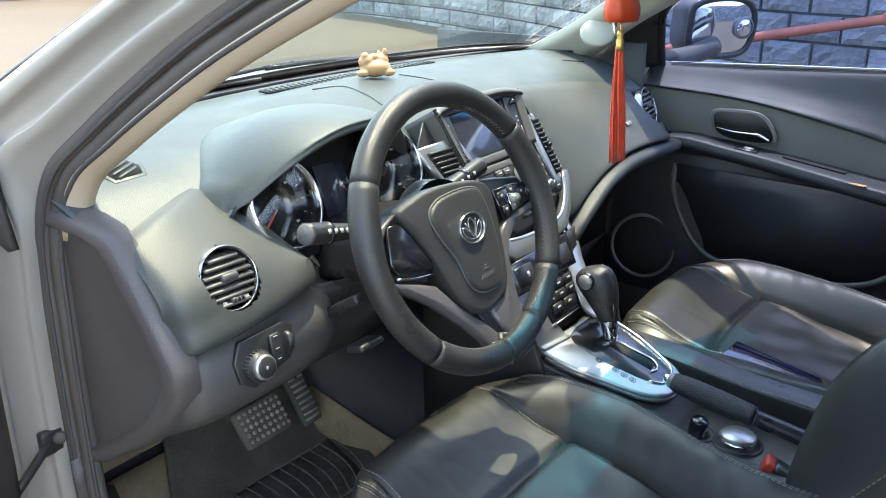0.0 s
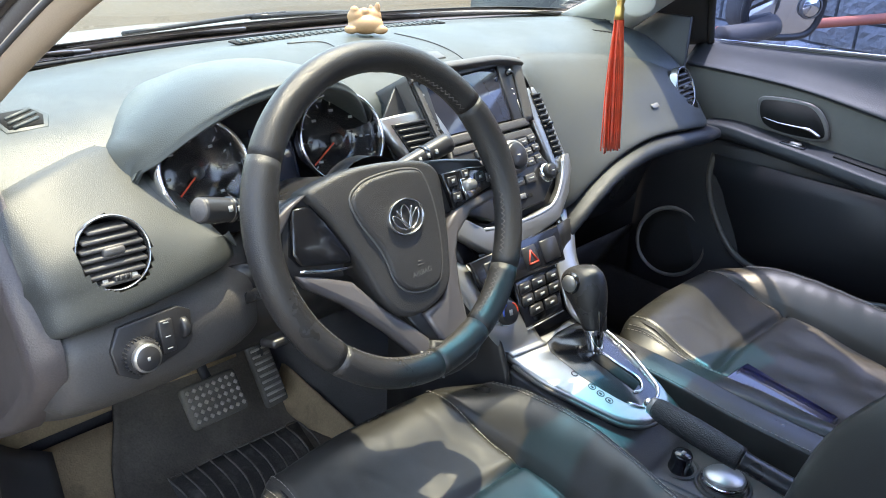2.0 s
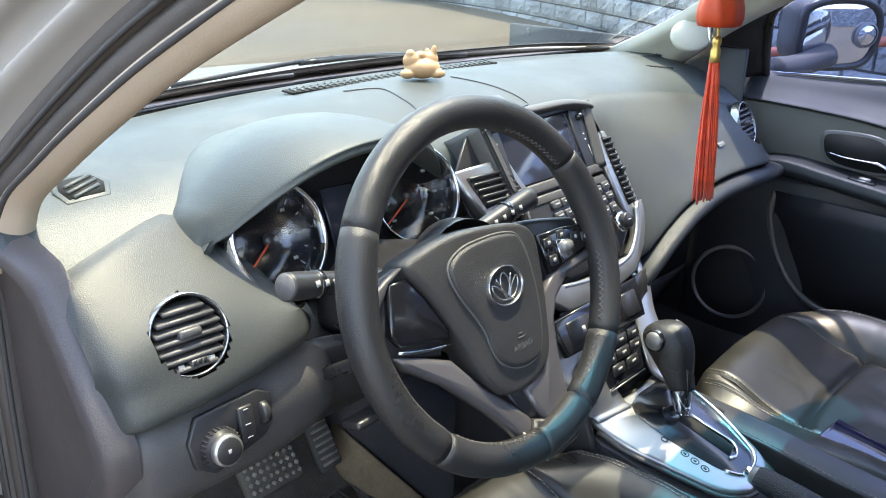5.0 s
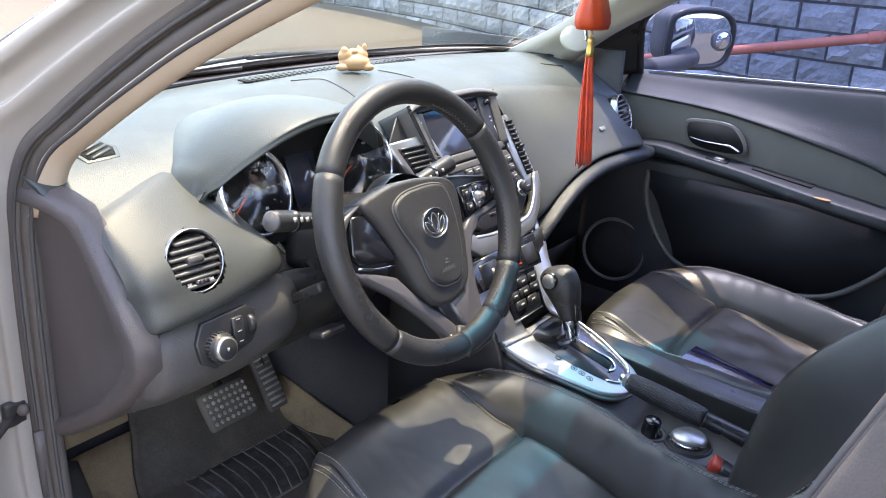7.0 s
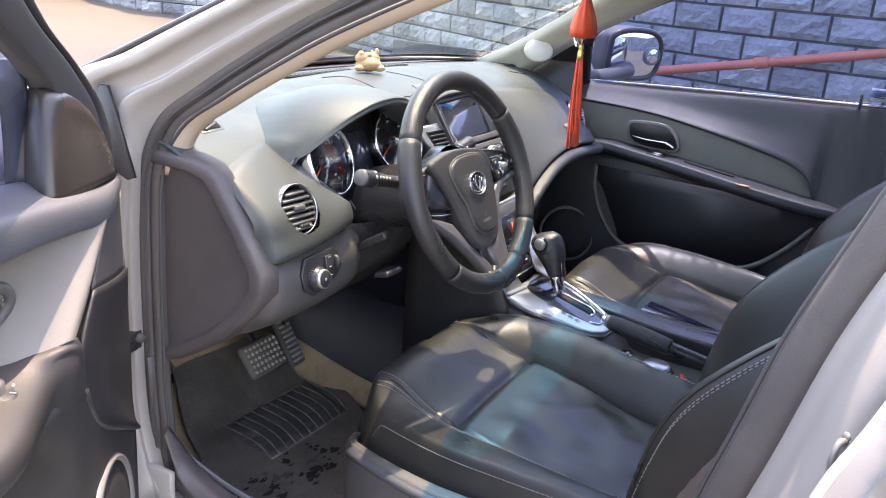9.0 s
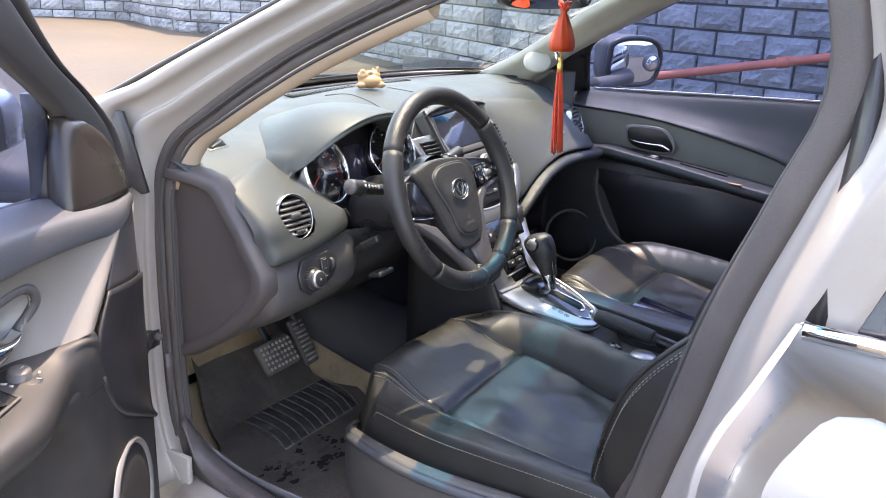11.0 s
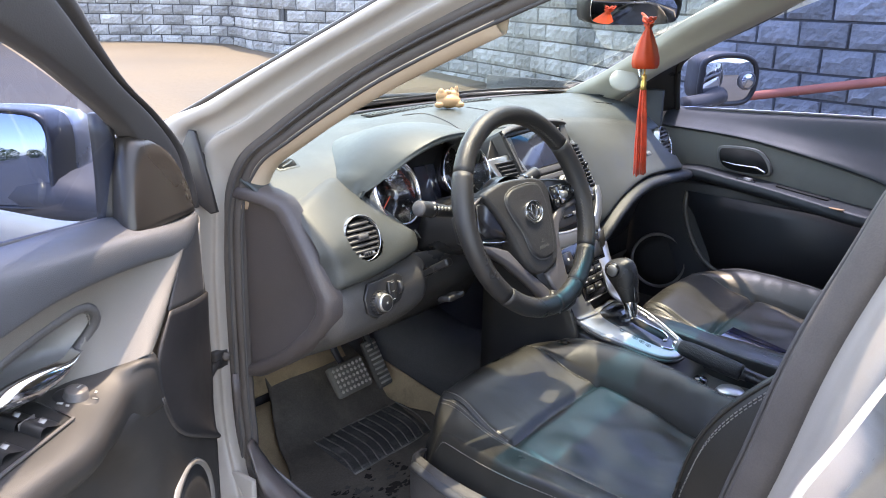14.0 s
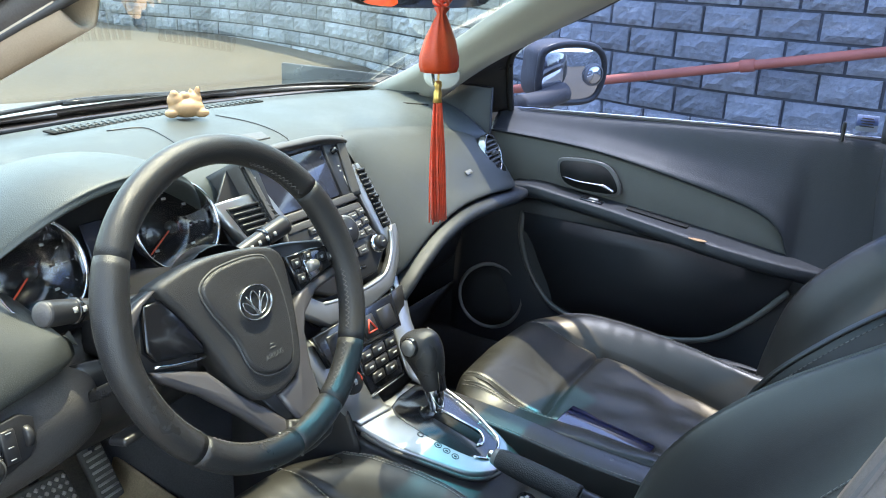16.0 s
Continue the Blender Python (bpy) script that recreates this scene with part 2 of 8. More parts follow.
def tube(points, r, sides=10, n=6, closed=False, flat=1.0):
    """A round or flattened bar along a smooth line; r may be one radius or one a point."""
    line = spline(points, n, closed)
    rs = r if isinstance(r, (list, tuple)) else [r] * len(points)
    rad = [v.x for v in spline([(q, 0, 0) for q in rs], n, closed)]
    rows = []
    up = Vector((0, 0, 1))
    k = len(line)
    for i, p in enumerate(line):
        d = (line[(i + 1) % k] - line[i - 1]) if closed else (line[min(i + 1, k - 1)] - line[max(i - 1, 0)])
        d.normalize()
        if i == 0:
            side = d.cross(up if abs(d.z) < 0.9 else Vector((1, 0, 0))).normalized()
        side = (side - d * side.dot(d)).normalized()
        other = d.cross(side)
        rows.append([p + rad[i] * (math.cos(a) * side + flat * math.sin(a) * other) for a in (2 * math.pi * j / sides for j in range(sides))])
    bm = grid(rows, closed_u=True, closed_v=closed)
    if not closed:
        bm.verts.ensure_lookup_table()
        bm.faces.new([bm.verts[i] for i in range(sides)])
        bm.faces.new([bm.verts[len(bm.verts) - sides + i] for i in range(sides)])
    bmesh.ops.recalc_face_normals(bm, faces=bm.faces[:])
    return bm


def box(sx, sy, sz, bevel=0.004, seg=2, m=None):
    bm = bmesh.new()
    bmesh.ops.create_cube(bm, size=1, matrix=Matrix.Diagonal((sx, sy, sz, 1)))
    if bevel:
        bmesh.ops.bevel(bm, geom=bm.edges[:] + bm.verts[:], offset=min(bevel, 0.45 * min(sx, sy, sz)), segments=seg, profile=0.5, affect="EDGES")
    if m is not None:
        bm.transform(m)
    return bm


def lathe(profile, seg=40, m=None, ring=False):
    """Turns (radius, height) pairs round z."""
    rows = [[(r * math.cos(a), r * math.sin(a), h) for a in (2 * math.pi * j / seg for j in range(seg))] for r, h in profile]
    bm = grid(rows, closed_u=True, closed_v=ring)
    bmesh.ops.remove_doubles(bm, verts=bm.verts[:], dist=1e-5)
    bmesh.ops.recalc_face_normals(bm, faces=bm.faces[:])
    if m is not None:
        bm.transform(m)
    return bm


def slab(outline, depth, bevel=0.002, m=None, smooth_n=0, seg=2):
    """An outline in x, y raised to depth along z, with rounded edges."""
    pts = [(p.x, p.y) for p in spline([(x, y, 0) for x, y in outline], smooth_n, True)] if smooth_n else outline
    bm = bmesh.new()
    f = bm.faces.new([bm.verts.new((x, y, 0)) for x, y in pts])
    bm.normal_update()
    if f.normal.z < 0:
        f.normal_flip()
    top = bmesh.ops.extrude_face_region(bm, geom=[f])
    vs = [g for g in top["geom"] if isinstance(g, bmesh.types.BMVert)]
    bmesh.ops.translate(bm, verts=vs, vec=(0, 0, depth))
    bmesh.ops.recalc_face_normals(bm, faces=bm.faces[:])
    if bevel:
        es = [e for e in bm.edges if abs(e.verts[0].co.z - depth) < 1e-6 and abs(e.verts[1].co.z - depth) < 1e-6]
        bmesh.ops.bevel(bm, geom=es, offset=bevel, segments=seg, profile=0.5, affect="EDGES", clamp_overlap=True)
    if m is not None:
        bm.transform(m)
    return bm


def facing(at, normal, up=(0, 0, 1)):
    """A pose whose z is the normal and whose y leans to up."""
    z = Vector(normal).normalized()
    x = Vector(up).cross(z).normalized()
    y = z.cross(x)
    return Matrix.Translation(at) @ Matrix((x, y, z)).transposed().to_4x4()


def join(*bms):
    """One bmesh out of several."""
    out = bmesh.new()
    for b in bms:
        me = bpy.data.meshes.new("joined")
        b.to_mesh(me)
        b.free()
        out.from_mesh(me)
        bpy.data.meshes.remove(me)
    return out


def stitches(points, mat, parent, gap=0.008, length=0.005, r=0.0007, n=14):
    """A row of short threads along a line, as one part."""
    line = spline(points, n)
    total = [0.0]
    for a, b in zip(line, line[1:]):
        total.append(total[-1] + (b - a).length)
    out = bmesh.new()
    s = 0.0
    def at(d):
        for i in range(len(line) - 1):
            if total[i + 1] >= d:
                return line[i].lerp(line[i + 1], (d - total[i]) / max(1e-9, total[i + 1] - total[i]))
        return line[-1]
    while s + length < total[-1]:
        a, b = at(s), at(s + length)
        d = (b - a).normalized()
        u = d.cross(Vector((0.31, 0.2, 0.93))).normalized()
        w = d.cross(u)
        ring = []
        for p in (a, b):
            ring.append([out.verts.new(p + r * (math.cos(q) * u + math.sin(q) * w)) for q in (0, 1.57, 3.14, 4.71)])
        for j in range(4):
            out.faces.new((ring[0][j], ring[0][(j + 1) % 4], ring[1][(j + 1) % 4], ring[1][j]))
        s += gap
    return part("stitching", out, mat, parent)


LACE = material("dark rim lacing", (0.12, 0.11, 0.105), 0.8, 0, 0.1, 40, 900, 0.3, 0.2)
SEAMGREY = material("seam grey", (0.11, 0.105, 0.10), 0.6, 0, 0.1, 20, 500, 0.1, 0.1)
SHIELDSATIN = material("satin shield", (0.16, 0.16, 0.165), 0.36, 0.35, 0.06, 7, 800, 0.05, 0.04)
GRIP = material("dimpled grip", (0.032, 0.031, 0.031), 0.45, 0, 0.15, 9, 330, 0.9, 0.35, pattern="leather")
RINGSILVER = material("ring silver", (0.42, 0.42, 0.42), 0.22, 0.9, 0.06, 9, 500, 0.0, 0.03)


def km_at(m, x, y, z, r, a):
    """A place on a small arc lying in a panel."""
    return m @ Vector((x + r * math.cos(radians(a)), y + r * math.sin(radians(a)), z))


def cut_round(bm, at, normal, r):
    """Opens a round hole through a sheet round an axis."""
    m = facing(at, normal).inverted()
    gone = []
    for f in bm.faces:
        q = m @ f.calc_center_median()
        if math.hypot(q.x, q.y) < r and abs(q.z) < 0.05:
            gone.append(f)
    bmesh.ops.delete(bm, geom=gone, context="FACES")
    return bm


# ---- ground and walls ----
def ground_z(x, y):
    return 0.019 * max(0.0, 0.55 * x + 0.83 * y - 1.5) if x > -3 else 0.0


def build_ground():
    xs = [-400, -60, -20, -8, -4, -2, 0, 2, 4, 6, 8, 10, 14, 20, 60, 400]
    rows = [[(x, y, ground_z(min(x, 14), min(y, 20)) - 0.0) for x in xs] for y in (-400, -60, -20, -8, -4, -2, 0, 2, 4, 6, 8, 10, 12, 16, 20, 60, 400)]
    tagged(part("ground", grid(rows), GROUND, smooth=True), "dusty sunlit concrete yard with faint stains", "ground", kind="structure")


def stone_mesh(w, h, d, seed):
    """One split-faced block: a bulged rough front on flat sides."""
    rnd = random.Random(seed)
    bm = bmesh.new()
    nx, nz = 8, 5
    rows = []
    for k in range(nz):
        row = []
        for i in range(nx):
            edge = i in (0, nx - 1) or k in (0, nz - 1)
            out = 0.004 if edge else 0.018 + 0.026 * rnd.random() ** 1.5
            row.append(((i / (nx - 1) - 0.5) * w, -out, (k / (nz - 1) - 0.5) * h))
        rows.append(row)
    vs = [[bm.verts.new(p) for p in r] for r in rows]
    for k in range(nz - 1):
        for i in range(nx - 1):
            bm.faces.new((vs[k][i], vs[k][i + 1], vs[k + 1][i + 1], vs[k + 1][i]))
    rim = [vs[0][i] for i in range(nx)] + [vs[k][-1] for k in range(1, nz)] + [vs[-1][i] for i in range(nx - 2, -1, -1)] + [vs[k][0] for k in range(nz - 2, 0, -1)]
    back = [bm.verts.new((v.co.x, d, v.co.z)) for v in rim]
    for i in range(len(rim)):
        j = (i + 1) % len(rim)
        bm.faces.new((rim[i], back[i], back[j], rim[j]))
    me = bpy.data.meshes.new("stone")
    bmesh.ops.recalc_face_normals(bm, faces=bm.faces[:])
    bm.to_mesh(me)
    bm.free()
    me.materials.append(STONE_BLOCK)
    return me


STONE_BLOCK = material("grey split stone", (0.222, 0.236, 0.250), 0.9, 0, 0.25, 3.0, 26, 0.9, 0.30, spots=((0.19, 0.19, 0.2), 0.55, 4))
_t = STONE_BLOCK.node_tree
_info = _t.nodes.new("ShaderNodeObjectInfo")
_vary = _t.nodes.new("ShaderNodeMapRange")
_vary.inputs["To Min"].default_value, _vary.inputs["To Max"].default_value = 0.72, 1.25
_t.links.new(_info.outputs["Random"], _vary.inputs["Value"])
_scale = _t.nodes.new("ShaderNodeVectorMath")
_scale.operation = "SCALE"
_b = _t.nodes["Principled BSDF"]
_t.links.new(_b.inputs["Base Color"].links[0].from_socket, _scale.inputs[0])
_t.links.new(_vary.outputs[0], _scale.inputs["Scale"])
_t.links.new(_scale.outputs[0], _b.inputs["Base Color"])


def stone_wall(name, line, base, courses, course, label, singles):
    """A wall of staggered split blocks along a plan line; blocks inside the stretch `singles` are parts, the rest one mesh."""
    pts = spline([(x, y, 0) for x, y in line], 24)
    dist = [0.0]
    for a, b in zip(pts, pts[1:]):
        dist.append(dist[-1] + (b - a).length)

    def at(d):
        d = min(max(d, 0), dist[-1] - 1e-6)
        for i in range(len(pts) - 1):
            if dist[i + 1] >= d:
                f = (d - dist[i]) / (dist[i + 1] - dist[i])
                return pts[i].lerp(pts[i + 1], f), (pts[i + 1] - pts[i]).normalized()
    step = 0.25
    k = int(dist[-1] / step)
    front = [at(i * step) for i in range(k + 1)]
    low, high = base - 0.4, base + courses * course + 0.05
    back = [p + Vector((d.y, -d.x, 0)) * 0.35 for p, d in front]
    core = [[(*p.xy, low) for p, d in front], [(*p.xy, high) for p, d in front], [(*p.xy, high) for p in back], [(*p.xy, low) for p in back]]
    bm = grid(core)
    wall = tagged(part(name, bm, JOINT, smooth=False), label, "stone wall", kind="structure")
    long = 2.02 * course
    meshes = [stone_mesh(long - 0.022, course - 0.020, 0.05, s) for s in range(14)]
    rest = bmesh.new()
    rnd = random.Random(4)
    made = 0
    for c in range(courses):
        s = -(c % 2) * long / 2 - long * (c // 2 % 2) * 0.13
        while s < dist[-1]:
            s += long
            mid = s - long / 2
            if not 0.1 < mid < dist[-1] - 0.1:
                continue
            p, d = at(mid)
            n = Vector((-d.y, d.x, 0))
            jut = rnd.uniform(-0.006, 0.012)
            m = Matrix((-d, -n, (0, 0, 1))).transposed().to_4x4()
            m.translation = p + n * (0.012 + jut) + Vector((0, 0, base + (c + 0.5) * course))
            me = rnd.choice(meshes)
            if singles[0] < mid < singles[1] and made < 290 and singles[2] <= c < singles[3]:
                ob = new("stone", me)
                ob.parent = wall
                ob.matrix_basis = m
                made += 1
            else:
                t = bmesh.new()
                t.from_mesh(me)
                t.transform(m)
                tmp = bpy.data.meshes.new("tmp")
                t.to_mesh(tmp)
                t.free()
                rest.from_mesh(tmp)
                bpy.data.meshes.remove(tmp)
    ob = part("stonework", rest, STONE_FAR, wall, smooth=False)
    tagged(ob, "rough grey split-faced stone courses", kind="stuff")
    return wall


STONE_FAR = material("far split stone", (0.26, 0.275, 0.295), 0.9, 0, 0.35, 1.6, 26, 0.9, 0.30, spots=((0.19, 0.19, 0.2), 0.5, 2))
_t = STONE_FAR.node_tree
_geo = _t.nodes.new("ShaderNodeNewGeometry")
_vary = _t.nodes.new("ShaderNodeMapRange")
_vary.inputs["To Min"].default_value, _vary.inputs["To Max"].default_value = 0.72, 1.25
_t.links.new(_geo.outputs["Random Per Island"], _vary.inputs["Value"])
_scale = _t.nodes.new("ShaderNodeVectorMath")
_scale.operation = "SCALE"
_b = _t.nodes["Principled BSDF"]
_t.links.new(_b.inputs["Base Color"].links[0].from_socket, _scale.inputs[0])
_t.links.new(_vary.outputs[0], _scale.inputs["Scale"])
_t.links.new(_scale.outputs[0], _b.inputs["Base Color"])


# ---- car body ----
FOOTTRIM = material("footwell trim", (0.13, 0.13, 0.138), 0.45, 0, 0.2, 7, 450, 0.4, 0.2, spots=((0.20, 0.19, 0.18), 0.4, 10))
SEAL = [(-0.705, 0.320, 0.44), (-0.690, 0.372, 0.55), (-0.686, 0.384, 0.70), (-0.682, 0.388, 0.85), (-0.678, 0.384, 0.96), (-0.674, 0.347, 1.038),
        (-0.668, 0.275, 1.092), (-0.660, 0.180, 1.154), (-0.652, 0.075, 1.214), (-0.646, -0.100, 1.292), (-0.652, -0.300, 1.360), (-0.668, -0.48, 1.388),
        (-0.678, -0.60, 1.340), (-0.700, -0.625, 1.22), (-0.712, -0.592, 1.11), (-0.714, -0.545, 0.97), (-0.712, -0.503, 0.80), (-0.708, -0.44, 0.60), (-0.712, -0.30, 0.45), (-0.715, 0.0, 0.405)]
SCREEN_EDGE = [(-0.722, 0.560, 1.055), (-0.698, 0.468, 1.100), (-0.686, 0.365, 1.150), (-0.673, 0.261, 1.200), (-0.660, 0.158, 1.250), (-0.648, 0.054, 1.300), (-0.628, -0.11, 1.380)]


def build_body():
    body = thing("saloon_car", "silver saloon car shell with its driver door open", "car")
    # door opening rubber, one closed ring
    ring = [Vector(p) for p in SEAL]
    hub = Vector((0, -0.14, 0.9))
    rays = []
    for p in ring:
        n = p - hub
        n.x = 0
        rays.append(n.normalized())
    def along(dx, away):
        return [p + n * away + Vector((dx, 0, 0)) for p, n in zip(ring, rays)]
    seal = part("door_seal", join(tube(along(0.002, 0.009), 0.0115, 10, 6, True), tube(along(0.010, -0.009), 0.0120, 10, 6, True)), RUBBER, body, "dusty dark rubber door seal")
    part("seal_groove", tube(along(-0.0065, 0.0005), 0.0024, 6, 6, True), DARKTRIM, seal)
    part("seal_lip", tube(along(0.004, -0.0205), 0.0030, 6, 6, True), DARKTRIM, seal)
    # painted frame between the seal and the outer skin
    hinge = []
    for i in range(0, 5):
        p = ring[i]
        hinge.append([p + Vector((0.012, 0.010, 0)), p + Vector((0.000, 0.012, 0)), p + Vector((-0.016, 0.010, 0)), p + Vector((-0.026, 0.012, 0)), p + Vector((-0.032, 0.020, 0)), p + Vector((-0.062, 0.022, 0)), p + Vector((-0.072, 0.016, 0)), p + Vector((-0.115, 0.026, 0)), p + Vector((-0.165, 0.035, 0))])
    for i, e in ((5, (-0.715, 0.520, 1.075)), (6, (-0.695, 0.40, 1.133)), (7, (-0.680, 0.275, 1.194)), (8, (-0.664, 0.145, 1.256)), (9, (-0.640, -0.06, 1.355)), (10, (-0.632, -0.25, 1.425)), (11, (-0.630, -0.46, 1.440))):
        p, q = ring[i], Vector(e)
        w = q - p
        hinge.append([p + w * 0.08, p + w * 0.20 + Vector((-0.010, 0, 0)), p + w * 0.28 + Vector((-0.020, 0, 0.002)), p + w * 0.36 + Vector((-0.022, 0, 0.004)), p + w * 0.42 + Vector((-0.013, 0, 0.003)), p + w * 0.60 + Vector((-0.018, 0, 0.004)), p + w * 0.67 + Vector((-0.032, 0, 0.007)), p + w * 0.85 + Vector((-0.028, 0, 0.008)), q])
    part("front_pillar", loft(hinge, 4, 6, thick=0.004, flip=True), PAINT_IN, body, "silver-beige painted windscreen pillar and hinge post")
    # black rubber strip between windscreen and pillar
    part("screen_strip", tube([(x - 0.002, y + 0.006, z + 0.006) for x, y, z in SCREEN_EDGE], 0.005, 8, 6), BLACK, body)
    # B pillar, inside of the opening to the rear door edge
    post, band = [], []
    for i in range(12, 19):
        p = ring[i]
        a = Vector((0, -1, 0.0))
        post.append([p + a * 0.014 + Vector((-0.004, 0, 0)), p + a * 0.026 + Vector((-0.008, 0, 0)), p + a * 0.040 + Vector((-0.022, 0, 0)), p + a * 0.050 + Vector((-0.050, 0, 0)), p + a * 0.066 + Vector((-0.074, 0, 0)), p + a * 0.080 + Vector((-0.078, 0, 0)), p + a * 0.125 + Vector((-0.080, 0, 0))])
        band.append([p + Vector((0.012, 0.004, 0)), p + Vector((-0.004, 0.012, 0)), p + Vector((-0.012, -0.004, 0)), p + a * 0.016 + Vector((-0.013, 0, 0)), p + a * 0.024 + Vector((-0.006, 0, 0))])
    part("centre_pillar", loft(post, 4, 6, thick=0.004), PAINT_IN, body, "silver-beige painted centre pillar")
    part("pillar_rubber", loft(band, 4, 6, thick=0.003), RUBBER, body, "dusty double rubber seal on the centre pillar")
    # sill
    sill = []
    for p in (ring[18], ring[19], ring[0]):
        sill.append([p + Vector((0.0, 0, 0.0)), p + Vector((-0.03, 0, -0.008)), p + Vector((-0.075, 0, -0.022)), p + Vector((-0.10, 0, -0.06)), p + Vector((-0.105, 0, -0.16))])
    part("sill", loft(sill, 4, 6, thick=0.004), PAINT_IN, body)
    # inner sill trim and kick panel
    part("sill_trim", loft([[(-0.705, -0.45, 0.45), (-0.69, -0.45, 0.455), (-0.655, -0.45, 0.42), (-0.64, -0.45, 0.30)], [(-0.705, 0.0, 0.41), (-0.69, 0.0, 0.425), (-0.655, 0, 0.40), (-0.64, 0, 0.29)],
          [(-0.71, 0.27, 0.44), (-0.69, 0.26, 0.455), (-0.655, 0.25, 0.43), (-0.64, 0.25, 0.29)], [(-0.712, 0.34, 0.54), (-0.69, 0.35, 0.54), (-0.66, 0.36, 0.47), (-0.63, 0.38, 0.30)]], 4, 5, thick=0.003, flip=True), PLUM, body, "scuffed dark plastic sill trim")
    # roof, headliner and header
    roof = []
    for y, z, w in ((-0.115, 1.408, 0.64), (-0.25, 1.440, 0.63), (-0.5, 1.455, 0.62), (-1.1, 1.445, 0.60), (-1.7, 1.37, 0.54)):
        roof.append([(-w, y - 0.03, z - 0.018), (-w * 0.6, y + 0.012, z + 0.008), (0.0, y + 0.022, z + 0.014), (w * 0.6, y + 0.012, z + 0.008), (w, y - 0.03, z - 0.018)])
    part("roof", loft(roof, 5, 4, thick=0.006), PAINT, body)
    lining = [[(x, y - 0.012, z - 0.035) for x, y, z in s] for s in roof]
    part("headliner", loft(lining, 5, 4, thick=0.006), LINER, body, "pale grey cloth headliner")
    for s, nm in ((-1, "roof_rail"), (1, "roof_rail")):
        cx = 0.0
        pts = [(cx + s * 0.62, -0.20, 1.375), (cx + s * 0.625, -0.30, 1.395), (cx + s * 0.57, -0.5, 1.405), (cx + s * 0.56, -1.1, 1.395), (cx + s * 0.53, -1.7, 1.33)]
        part(nm, tube(pts, 0.036, 10, 5), LINER, body)
    # pale trim inside the near windscreen pillar
    inner = []
    for a, n, b in zip(ring[4:10], rays[4:10], SCREEN_EDGE[1:]):
        b = Vector(b)
        inner.append([a - n * 0.016 + Vector((0.004, 0, 0)), a - n * 0.027 + Vector((0.012, 0, 0)), a - n * 0.033 + Vector((0.024, 0, 0)), a - n * 0.020 + Vector((0.034, 0, 0)), a.lerp(b, 0.6) + Vector((0.030, 0.0, 0.0)), b + Vector((0.020, 0.0, -0.006)), b + Vector((0.002, 0.004, -0.004))])
    part("pillar_trim", loft(inner, 4, 6, thick=0.003, flip=True), TANTRIM, body, "tan windscreen pillar trim")
    # far windscreen pillar
    far = []
    for a, b in (((0.905, 0.30, 0.94), (0.735, 0.60, 1.00)), ((0.868, 0.232, 0.99), (0.712, 0.535, 1.036)), ((0.815, 0.146, 1.108), (0.684, 0.42, 1.092)), ((0.782, 0.037, 1.186), (0.652, 0.294, 1.166)), ((0.752, -0.072, 1.257), (0.620, 0.167, 1.245)), ((0.70, -0.20, 1.34), (0.60, -0.02, 1.345)), ((0.65, -0.32, 1.395), (0.56, -0.15, 1.39))):
        a, b = Vector(a), Vector(b)
        a = a.lerp(b, (0.56, 0.55, 0.47, 0.38, 0.27, 0.15, 0.10)[len(far)])
        c = a.lerp(b, 0.5) + Vector((-0.022, -0.018, 0.0))
        far.append([a, a.lerp(c, 0.35) + Vector((-0.018, -0.004, 0)), c, b.lerp(c, 0.35) + Vector((-0.012, -0.01, 0)), b])
    part("far_pillar_trim", loft(far, 5, 6, thick=0.004), TRIM, body, "pale grey windscreen pillar trim")
    tw = part("tweeter_cover", lathe([(0.0, 0.010), (0.030, 0.0095), (0.034, 0.006), (0.036, 0.0)], 30, facing((0.675, 0.340, 1.080), (-0.75, -0.6, 0.18)) @ Matrix.Diagonal((1.15, 0.9, 1, 1))), TRIM, body)
    # floor pan, tunnel, bulkhead, rear closing panels
    part("floor_pan", loft([[(-0.64, -0.55, 0.285), (-0.4, -0.55, 0.28), (-0.13, -0.55, 0.29), (-0.09, -0.55, 0.45), (0.16, -0.55, 0.45), (0.20, -0.55, 0.29), (0.72, -0.55, 0.29)],
          [(-0.64, 0.3, 0.285), (-0.4, 0.3, 0.28), (-0.08, 0.3, 0.29), (-0.04, 0.3, 0.46), (0.16, 0.3, 0.46), (0.20, 0.3, 0.29), (0.72, 0.3, 0.29)],
          [(-0.64, 0.55, 0.30), (-0.4, 0.55, 0.30), (-0.08, 0.55, 0.31), (-0.04, 0.55, 0.47), (0.17, 0.55, 0.47), (0.21, 0.55, 0.30), (0.72, 0.55, 0.30)],
          [(-0.64, 0.80, 0.50), (-0.4, 0.80, 0.50), (-0.16, 0.80, 0.52), (-0.10, 0.80, 0.6), (0.17, 0.80, 0.6), (0.21, 0.80, 0.5), (0.72, 0.80, 0.5)],
          [(-0.64, 0.86, 0.9), (-0.4, 0.86, 0.9), (-0.16, 0.86, 0.9), (-0.10, 0.86, 0.9), (0.17, 0.86, 0.9), (0.21, 0.86, 0.9), (0.72, 0.86, 0.9)]], 3, 4, thick=0.004), DARKCARPET, body, "black floor carpet")
    part("tunnel_carpet", loft([[(-0.095, 0.20, 0.30), (-0.088, 0.20, 0.325), (-0.080, 0.20, 0.350)], [(-0.080, 0.40, 0.30), (-0.070, 0.40, 0.330), (-0.058, 0.40, 0.360)], [(-0.085, 0.60, 0.33), (-0.075, 0.60, 0.37), (-0.06, 0.60, 0.41)]], 4, 5, thick=0.004, flip=True), CARPET, body, "stained tan carpet along the tunnel")
